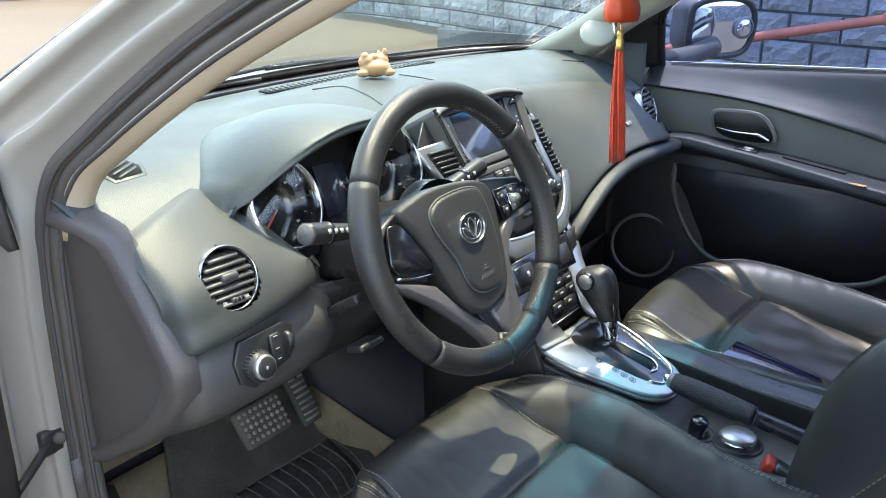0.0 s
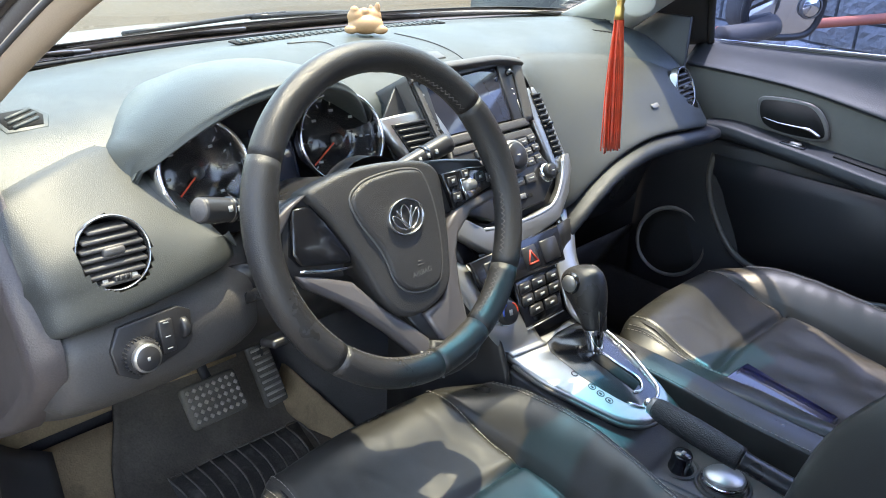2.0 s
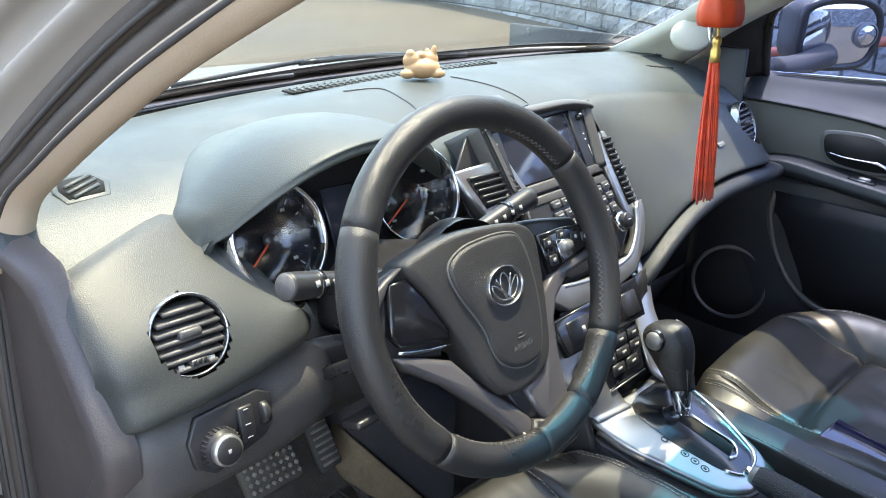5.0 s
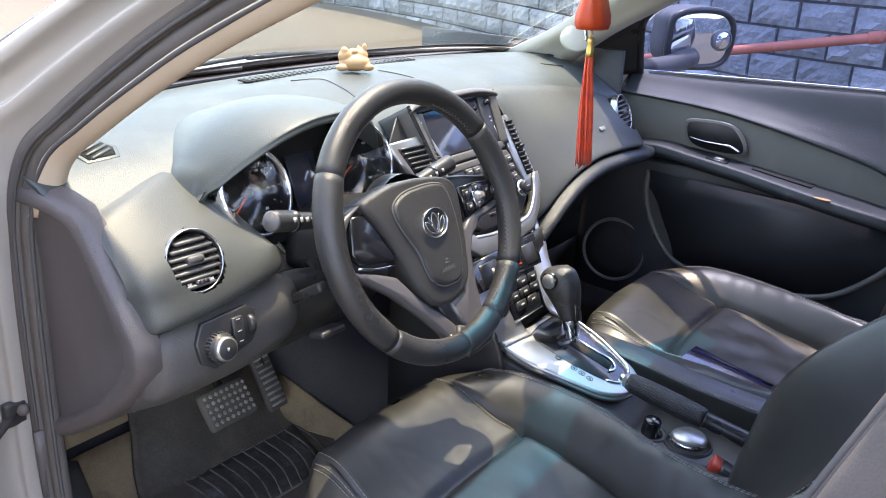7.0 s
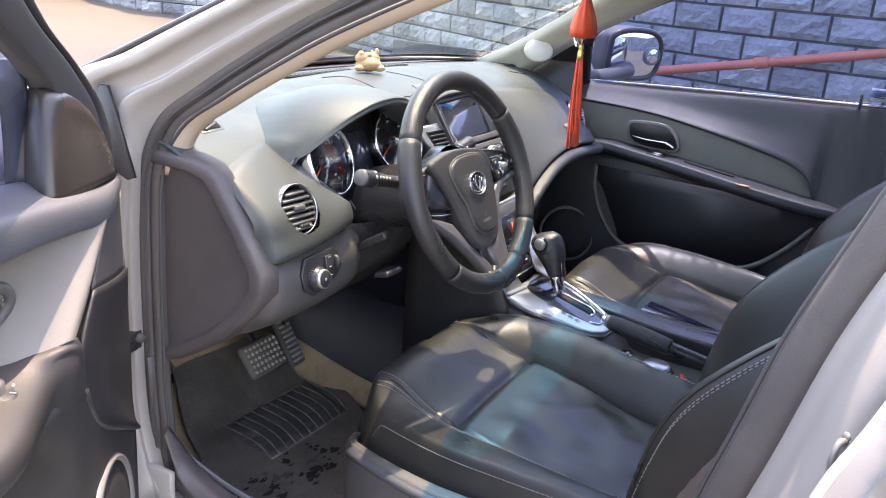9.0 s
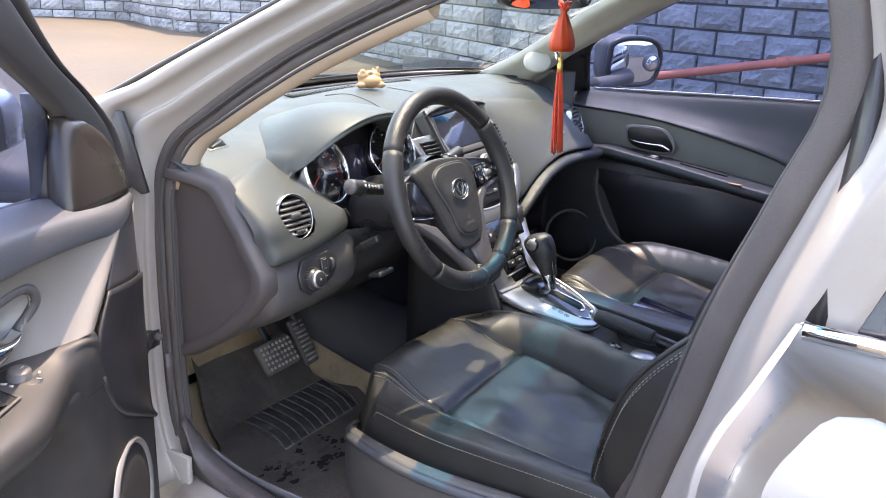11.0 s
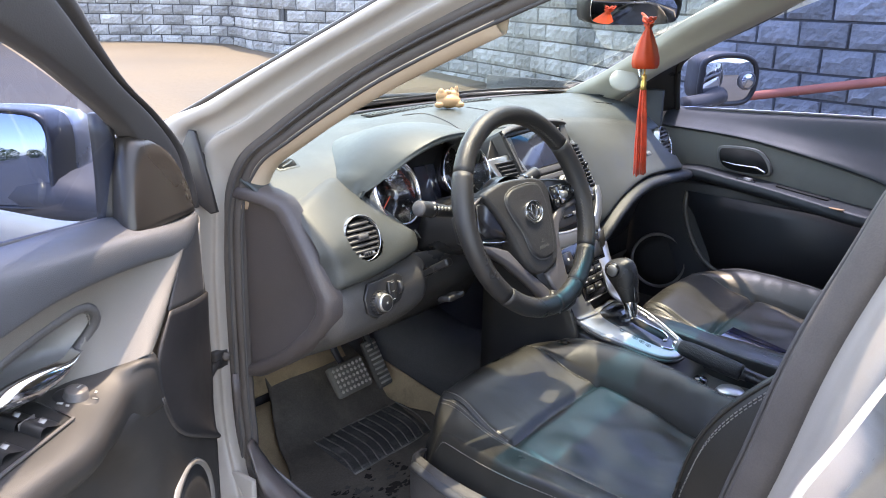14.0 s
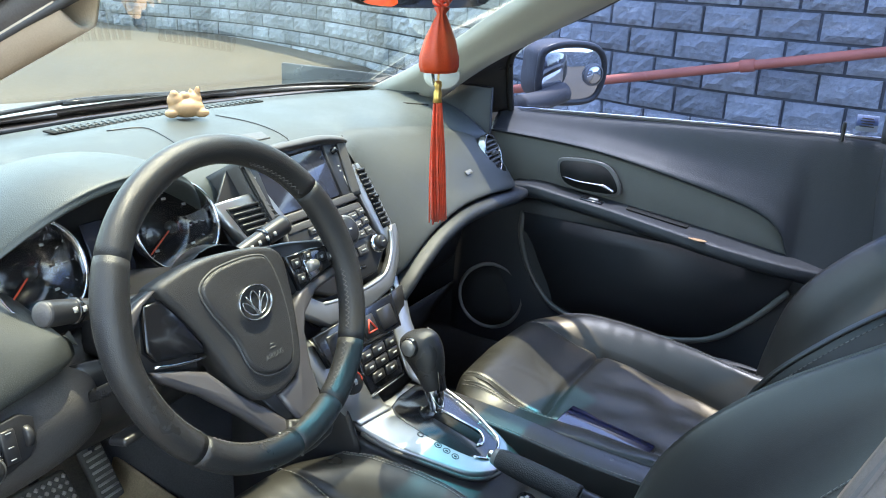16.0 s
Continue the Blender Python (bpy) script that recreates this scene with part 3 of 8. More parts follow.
    part("underbody", box(1.62, 1.9, 0.02, 0.004, 1, pose(0.10, 0.02, 0.262)), DARKCARPET, body)
    part("far_sill", box(0.13, 1.9, 0.19, 0.01, 2, pose(0.835, 0.02, 0.34)), DARKCARPET, body)
    part("footwell_trim", loft([[(-0.665, 0.10, 0.45), (-0.635, 0.10, 0.37), (-0.595, 0.10, 0.305)], [(-0.668, 0.24, 0.46), (-0.625, 0.24, 0.37), (-0.575, 0.24, 0.306)], [(-0.668, 0.375, 0.50), (-0.62, 0.375, 0.375), (-0.560, 0.375, 0.308)], [(-0.662, 0.51, 0.54), (-0.60, 0.51, 0.40), (-0.535, 0.51, 0.310)], [(-0.65, 0.65, 0.58), (-0.58, 0.65, 0.45), (-0.50, 0.65, 0.392)]], 5, 6, thick=0.004, flip=True), FOOTTRIM, body, "scuffed blue-grey footwell side trim")
    part("floor_carpet", loft([[(-0.60, 0.30, 0.300), (-0.56, 0.30, 0.303), (-0.52, 0.30, 0.303)], [(-0.58, 0.42, 0.303), (-0.53, 0.42, 0.305), (-0.48, 0.42, 0.303)], [(-0.56, 0.555, 0.308), (-0.48, 0.555, 0.309), (-0.38, 0.555, 0.306)], [(-0.54, 0.66, 0.396), (-0.45, 0.66, 0.397), (-0.32, 0.66, 0.393)]], 4, 4, thick=0.003), CARPET, body, "stained tan carpet beside the mat")
    part("toe_board", box(0.50, 0.01, 0.22, 0.003, 1, pose(-0.37, 0.735, 0.50, -38)), CARPET, body, "stained tan toe-board carpet")
    # Added dark sheet that keeps the passenger footwell in shade and stops a leak.
    part("footwell_shade_sheet", loft([[(0.17, 0.33, 0.56), (0.45, 0.34, 0.56), (0.80, 0.34, 0.56)], [(0.18, 0.40, 0.42), (0.45, 0.42, 0.42), (0.80, 0.42, 0.42)], [(0.19, 0.46, 0.28), (0.45, 0.48, 0.28), (0.80, 0.48, 0.28)]], 4, 4, thick=0.004), DARKCARPET, body)
    part("bulkhead", loft([[(-0.70, 0.86, 0.88), (0.0, 0.86, 0.88), (0.84, 0.86, 0.88)], [(-0.72, 0.80, 1.0), (0.0, 0.80, 1.0), (0.84, 0.80, 1.0)], [(-0.72, 0.56, 1.025), (0.0, 0.66, 1.025), (0.78, 0.56, 1.022)]], 4, 4, thick=0.006), BLACK, body)
    part("inner_sill", box(0.04, 0.95, 0.13, 0.004, 1, pose(-0.690, -0.02, 0.325)), BLACK, body)
    # Unseen block added under the pad so sun can't fall behind the dash.
    part("dash_light_block", box(1.36, 0.24, 0.012, 0.003, 1, pose(0.03, 0.60, 0.978)), BLACK, body)
    # Added stop for light leaking behind the hinge post, coloured like the pillar.
    part("sill_light_stop", box(0.012, 0.13, 0.24, 0.003, 1, pose(-0.722, 0.375, 0.37)), PAINT_IN, body)
    part("side_wall", box(0.012, 0.535, 0.78, 0.003, 1, pose(-0.712, 0.676, 0.66)), BLACK, body)
    part("side_wall", box(0.012, 0.62, 0.78, 0.003, 1, pose(0.80, 0.58, 0.66)), BLACK, body)
    part("kick_panel", loft([[(-0.700, 0.385, 0.66), (-0.66, 0.40, 0.66), (-0.645, 0.60, 0.66)], [(-0.700, 0.375, 0.50), (-0.665, 0.39, 0.50), (-0.645, 0.60, 0.50)], [(-0.700, 0.34, 0.30), (-0.66, 0.36, 0.30), (-0.64, 0.60, 0.30)]], 4, 4, thick=0.004), PLUM, body, "dark plastic kick panel")
    part("rear_floor", box(1.5, 1.3, 0.02, 0.004, 1, pose(0.035, -1.2, 0.30)), DARKCARPET, body)
    part("rear_seat", join(box(1.34, 0.5, 0.30, 0.06, 3, pose(0.035, -1.35, 0.45)), box(1.34, 0.18, 0.62, 0.06, 3, pose(0.035, -1.68, 0.78, -18))), LEATHER, body, "black leather rear bench")
    part("rear_shell", loft([[(-0.80, -1.9, 0.3), (-0.82, -1.9, 0.8), (-0.62, -1.9, 1.3), (0.035, -1.9, 1.36), (0.69, -1.9, 1.3), (0.89, -1.9, 0.8), (0.87, -1.9, 0.3)],
          [(-0.3, -2.3, 0.3), (-0.3, -2.3, 0.8), (-0.2, -2.3, 1.0), (0.035, -2.3, 1.0), (0.3, -2.3, 1.0), (0.4, -2.3, 0.8), (0.4, -2.3, 0.3)]], 4, 4, thick=0.01), PAINT, body)
    # bonnet, near wing and scuttle
    hood = []
    for y, z, w in ((0.70, 1.012, 0.70), (0.95, 0.985, 0.74), (1.35, 0.915, 0.76), (1.7, 0.80, 0.74), (1.95, 0.62, 0.68)):
        hood.append([(0.035 - w - 0.10, y - 0.1, z - 0.16), (0.035 - w - 0.03, y - 0.04, z - 0.055), (0.035 - w * 0.8, y, z - 0.012), (0.035, y + 0.06, z + 0.018), (0.035 + w * 0.8, y, z - 0.012), (0.035 + w + 0.03, y - 0.04, z - 0.055), (0.035 + w + 0.10, y - 0.1, z - 0.16)])
    part("bonnet", loft(hood, 5, 4, thick=0.004), PAINT, body, "pale silver bonnet in sun")
    wing = [[(-0.80, 0.42, 0.99), (-0.845, 0.42, 0.93), (-0.865, 0.42, 0.75), (-0.86, 0.42, 0.45)], [(-0.775, 0.60, 0.995), (-0.85, 0.60, 0.94), (-0.88, 0.62, 0.75), (-0.87, 0.62, 0.45)],
            [(-0.78, 0.95, 0.97), (-0.85, 0.95, 0.92), (-0.89, 0.95, 0.75), (-0.88, 0.95, 0.45)], [(-0.79, 1.6, 0.86), (-0.84, 1.6, 0.8), (-0.87, 1.6, 0.7), (-0.87, 1.6, 0.45)]]
    part("wing", loft(wing, 4, 5, thick=0.004), PAINT, body)
    part("wing_corner", slab([(0, 0), (0.105, 0.0), (0.115, 0.010), (0.012, 0.10), (0.0, 0.095)], 0.006, 0.002, facing((-0.735, 0.470, 1.0), (-1, -0.15, 0.15), (0, -0.45, 1)) @ pose(0, 0, 0, 0, 0, 0)), BLACK, body, "black corner cap at the pillar foot")
    part("scuttle", loft([[(-0.72, 0.50, 1.03), (-0.4, 0.66, 1.035), (0.035, 0.70, 1.04), (0.47, 0.66, 1.035), (0.79, 0.50, 1.03)], [(-0.75, 0.60, 1.0), (-0.4, 0.72, 1.0), (0.035, 0.78, 1.005), (0.47, 0.72, 1.0), (0.82, 0.60, 1.0)]], 5, 4, thick=0.004, flip=True), PAINT_IN, body)
    return body


def build_windscreen():
    ws = thing("windscreen", "clear laminated windscreen with a blue shade band at the top", "windscreen")
    base = [(-0.722, 0.56, 1.045), (-0.42, 0.635, 1.042), (0.035, 0.665, 1.045), (0.49, 0.615, 1.042), (0.735, 0.56, 1.03)]
    top = [(-0.625, -0.155, 1.392), (-0.33, -0.110, 1.412), (0.015, -0.098, 1.420), (0.36, -0.110, 1.412), (0.585, -0.155, 1.392)]
    rows = []
    for k in range(11):
        f = k / 10
        rows.append([Vector(a).lerp(Vector(b), f) + Vector((0, 0.02, 0.028)) * math.sin(math.pi * f) * (1 - ((i - 2) / 2) ** 2 * 0.8) for i, (a, b) in enumerate(zip(base, top))])
    part("pane", loft(rows[:9] + [[p.lerp(q, 0.95) for p, q in zip(rows[8], rows[9])]], 6, 2), GLASS, ws).visible_shadow = True
    part("shade_band", loft([[p.lerp(q, 0.95) for p, q in zip(rows[8], rows[9])], [p.lerp(q, 0.5) for p, q in zip(rows[9], rows[10])], rows[10]], 6, 3), BAND, ws, "blue tinted shade band")
    part("lower_frit", loft([[Vector(p) + Vector((0, -0.004, 0.002)) for p in base], [Vector(p).lerp(Vector(q), 0.022) + Vector((0, -0.003, 0.001)) for p, q in zip(base, top)]], 6, 3, thick=0.002), BLACK, ws)
    return ws


# ---- dashboard ----
MID = 0.035


def round_vent(parent, at, normal, r, name="round_vent", slats=7):
    """A chrome-ringed round vent with louvres and a middle tab."""
    m = facing(at, normal)
    v = part(name, lathe([(r * 0.945, -0.004), (r * 0.95, 0.002), (r * 0.98, 0.004), (r * 1.015, 0.003), (r * 1.04, -0.002), (r * 1.05, -0.012)], 48, m), RINGSILVER, parent, "round air vent with a bright ring")
    part("vent_well", lathe([(0, -0.05), (r * 0.94, -0.05), (r * 0.95, 0.0)], 40, m), VOID, v)
    for k in range(slats):
        y = (k - (slats - 1) / 2) * (r * 1.62 / slats)
        half = math.sqrt(max(0.0, (r * 0.88) ** 2 - y * y))
        part("slat", box(2 * half, 0.0042, 0.018, 0.0012, 1, m @ pose(0, y, -0.005, 24)), PLASTIC, v)
    part("tab", box(r * 0.60, 0.009, 0.010, 0.003, 2, m @ pose(0.0, 0.002, 0.002)), PLASTIC, v)
    part("dial", box(r * 0.52, r * 0.20, 0.010, 0.003, 2, m @ pose(0.002, -r * 0.68, -0.001)), BLACK, v)
    for sx in (-0.2, -0.07, 0.07, 0.2):
        part("dial_rib", box(0.0012, r * 0.16, 0.002, 0.0, 1, m @ pose(0.002 + sx * r, -r * 0.68, 0.0045)), PLASTIC, v)
    for sx in (-1, 1):
        part("mark", box(0.006, 0.006, 0.001, 0.0005, 1, m @ pose(sx * r * 0.40, -r * 0.70, 0.0015)), WHITEMARK, v)
    return v


def dash_section(x):
    """Profile of the upper pad at a place across the car: windscreen foot to the soft break above the fascia."""
    u = (x - MID) / 0.71
    a = abs(u)
    front = 0.645 - 0.17 * a ** 2.4
    c = 1 - min(1, a) ** 3
    return [(x, front, 1.030), (x, front - 0.06, 1.040 - 0.012 * a), (x, 0.48 - 0.06 * a * a, 1.045 - 0.025 * a * a), (x, 0.36 - 0.02 * a, 1.030 - 0.028 * a * a), (x, 0.29 - 0.03 * a, 1.000 - 0.045 * a * a), (x, 0.262 - 0.010 * a, 0.955 - 0.02 * a)]


def dash_z(x, y):
    """Height of the upper pad."""
    line = spline(dash_section(x), 12)
    for a, b in zip(line, line[1:]):
        if b.y <= y <= a.y:
            return a.z + (b.z - a.z) * (a.y - y) / max(1e-6, a.y - b.y)
    return line[-1].z


def build_dashboard():
    d = thing("dashboard", "dark grey soft dashboard with olive-grey fascia panels", "dashboard")
    xs = [-0.678, -0.64, -0.55, -0.42, -0.25, -0.08, MID, 0.15, 0.32, 0.48, 0.60, 0.70, 0.748]
    part("upper_pad", loft([dash_section(x) for x in xs], 6, 4, thick=0.006), DASH, d, "grained blue-grey soft upper pad")
    # near fascia round the vent
    near = []
    for x, top, low in ((-0.668, (0.252, 0.962), (0.192, 0.848)), (-0.650, (0.250, 0.972), (0.162, 0.853)), (-0.60, (0.262, 0.984), (0.156, 0.857)), (-0.54, (0.285, 0.990), (0.158, 0.862)), (-0.49, (0.300, 0.984), (0.163, 0.868)), (-0.462, (0.250, 0.940), (0.168, 0.872)), (-0.442, (0.215, 0.902), (0.182, 0.872))):
        (ty, tz), (ly, lz) = top, low
        near.append([(x, ty + 0.016, tz + 0.006), (x, ty - 0.012, tz - 0.004), (x, 0.5 * (ty + ly) - 0.026, 0.55 * tz + 0.45 * lz + 0.004), (x, ly + 0.004, lz + 0.035), (x, ly - 0.003, lz + 0.008), (x, ly + 0.02, lz - 0.004)])
    vc, vn = (-0.580, 0.184, 0.920), (-0.06, -0.93, 0.36)
    part("fascia", cut_round(loft(near, 14, 12), vc, vn, 0.0385), FASCIA, d, "olive-grey skinned vent surround")
    round_vent(d, vc, vn, 0.0385)
    # end panel against the door
    edge = [(0.40, 0.640), (0.345, 0.655), (0.250, 0.715), (0.186, 0.775), (0.160, 0.815), (0.160, 0.846), (0.203, 0.915), (0.248, 0.978), (0.262, 0.990), (0.30, 0.998), (0.40, 1.0)]
    pc = (0.40, 0.82)
    def loop(k, x):
        return [(x, pc[0] + (y - pc[0]) * k, pc[1] + (z - pc[1]) * k) for y, z in edge]
    ep = part("end_panel", grid([loop(1.0, -0.652), loop(0.99, -0.668), loop(0.965, -0.679), loop(0.94, -0.682), loop(0.88, -0.683), loop(0.86, -0.680), loop(0.845, -0.672), loop(0.83, -0.670), loop(0.4, -0.668), loop(0.02, -0.668)]), PLUM, d, "dark plum-black end panel with a raised angular border")
    # lower panel with the lamp switch
    low = []
    for x, fwd in ((-0.666, 0.03), (-0.64, 0.005), (-0.56, 0.0), (-0.48, 0.004), (-0.43, 0.018), (-0.39, 0.045), (-0.34, 0.075), (-0.26, 0.085), (-0.18, 0.09), (-0.115, 0.10)):
        low.append([(x, 0.200 + fwd, 0.874), (x, 0.160 + fwd, 0.844), (x, 0.152 + fwd, 0.805), (x, 0.162 + fwd, 0.770), (x, 0.205 + fwd, 0.735 + fwd * 0.5), (x, 0.30 + fwd, 0.690), (x, 0.42 + fwd, 0.655)])
    part("knee_panel", loft(low, 5, 5, thick=0.004), PLASTIC, d, "dark grey lower knee panel")
    sw = part("lamp_switch_panel", slab([(-0.030, 0.012), (-0.018, 0.034), (0.048, 0.038), (0.062, 0.030), (0.060, 0.002), (0.050, -0.010), (-0.008, -0.026), (-0.026, -0.014)], 0.006, 0.002, facing((-0.581, 0.152, 0.818), (-0.05, -0.97, 0.20)), 0), BLACK, d, "black lamp switch panel")
    m = facing((-0.582, 0.150, 0.818), (-0.05, -0.97, 0.20)) @ Matrix.Scale(0.80, 4)
    part("knob", lathe([(0, 0.030), (0.014, 0.030), (0.0165, 0.028), (0.018, 0.020), (0.0225, 0.016), (0.0235, 0.0)], 36, m), BLACK, sw)
    part("knob_ring", lathe([(0.0158, 0.0292), (0.0185, 0.028), (0.0192, 0.0205), (0.0180, 0.0195)], 36, m), SILVER, sw)
    for k in range(28):
        a = 2 * math.pi * k / 28
        part("rib", box(0.0016, 0.003, 0.013, 0.0005, 1, m @ pose(0.0232 * math.cos(a), 0.0232 * math.sin(a), 0.009, 0, 0, math.degrees(a) + 90)), BLACK, sw)
    part("mark", box(0.004, 0.005, 0.0006, 0.0002, 1, m @ pose(0, 0, 0.0304)), WHITEMARK, sw)
    for k in range(5):
        a = radians(60 + 22 * k)
        part("mark", box(0.005, 0.0035, 0.0006, 0.0002, 1, m @ pose(0.030 * math.cos(a), 0.030 * math.sin(a), 0.003)), WHITEMARK, sw)
    m2 = facing((-0.536, 0.1475, 0.832), (-0.05, -0.97, 0.20))
    part("wheel_dimmer", lathe([(0, -0.004), (0.011, -0.004), (0.012, -0.002), (0.012, 0.002), (0.011, 0.004), (0, 0.004)], 24, m2 @ pose(0.006, 0, -0.002, 0, 90, 0)), BLACK, sw)
    part("rocker", box(0.016, 0.036, 0.006, 0.002, 2, m2 @ pose(-0.016, -0.002, 0.004)), BLACK, sw)
    for y in (0.013, -0.002, -0.015):
        part("mark", box(0.006, 0.0012, 0.0006, 0.0002, 1, m2 @ pose(-0.016, y, 0.0075)), WHITEMARK, sw)
    # demister vent on the pad's end
    dm = facing((-0.573, 0.374, dash_z(-0.573, 0.374) - 0.002), (-0.05, -0.28, 0.95), (0, 1, 0)) @ Matrix.Diagonal((0.66, 0.92, 1, 1))
    dv = part("demister_vent", join(slab([(-0.042, -0.024), (0.026, -0.026), (0.044, 0.0), (0.030, 0.028), (-0.034, 0.028), (-0.046, 0.004)], 0.004, 0.002, dm)), DASH, d, "small louvred demister vent")
    # Flat slab; the shade inside the vent is put in as black.
    part("vent_well", slab([(-0.034, -0.017), (0.022, -0.019), (0.034, 0.0), (0.024, 0.021), (-0.028, 0.021), (-0.037, 0.003)], 0.0012, 0.0, dm @ pose(0, 0, 0.0036)), VOID, dv)
    for k in range(3):
        part("slat", box(0.058 - 0.006 * abs(k - 1), 0.0050, 0.004, 0.0012, 1, dm @ pose(-0.002, -0.011 + 0.0110 * k, 0.0052, 14, 0, 14)), DASH, dv)
    # defroster grille along the windscreen foot
    for x0, x1, nm in ((-0.165, 0.06, "defroster_grille"), (0.14, 0.29, "defroster_grille")):
        y = 0.545
        cells = int((x1 - x0) / 0.0135)
        gm = pose((x0 + x1) / 2, y, dash_z((x0 + x1) / 2, y) - 0.001, 2)
        g = part(nm, slab([((x0 - x1) / 2 - 0.01, -0.012), ((x1 - x0) / 2 + 0.01, -0.012), ((x1 - x0) / 2 + 0.01, 0.014), ((x0 - x1) / 2 - 0.01, 0.014)], 0.003, 0.001, gm), VOID, d, "slotted defroster grille")
        for k in range(cells + 1):
            part("slat", box(0.0045, 0.024, 0.004, 0.001, 1, gm @ pose(-(x1 - x0) / 2 + k * 0.0135, 0, 0.0035, 0, 0, -14)), DASH, g)
        part("slat", box(x1 - x0 + 0.01, 0.003, 0.003, 0.001, 1, gm @ pose(0, 0.0, 0.0032)), DASH, g)
    part("sensor", lathe([(0, 0.013), (0.006, 0.012), (0.0105, 0.006), (0.012, 0.0)], 20, pose(0.085, 0.535, dash_z(0.085, 0.535) - 0.001)), GLOSS, d, "small dark light sensor")
    # lid on top of the pad
    seam = [(-0.115, 0.490), (-0.06, 0.47), (-0.075, 0.40), (-0.09, 0.335), (0.0, 0.325), (0.10, 0.320), (0.118, 0.335), (0.118, 0.40), (0.10, 0.47)]
    part("lid_seam", tube([(p.x, p.y, dash_z(p.x, p.y) + 0.0004) for p in spline([(x, y, 0) for x, y in seam], 5)], 0.0013, 6, 1), BLACK, d, "thin seam of the flush pad lid")
    m = pose(0.060, 0.352, dash_z(0.060, 0.352) - 0.002, 16)
    part("lid_catch", slab([(-0.028, -0.012), (0.026, -0.014), (0.030, 0.010), (-0.020, 0.014)], 0.004, 0.0015, m), PLASTIC, d, "small catch on the pad lid")
    for k in range(6):
        part("corner_slot", box(0.006, 0.014, 0.003, 0.001, 1, pose(0.600 + 0.010 * k, 0.385 - 0.004 * k, dash_z(0.600 + 0.010 * k, 0.385 - 0.004 * k), 0, 0, 20)), VOID, d)
    return d


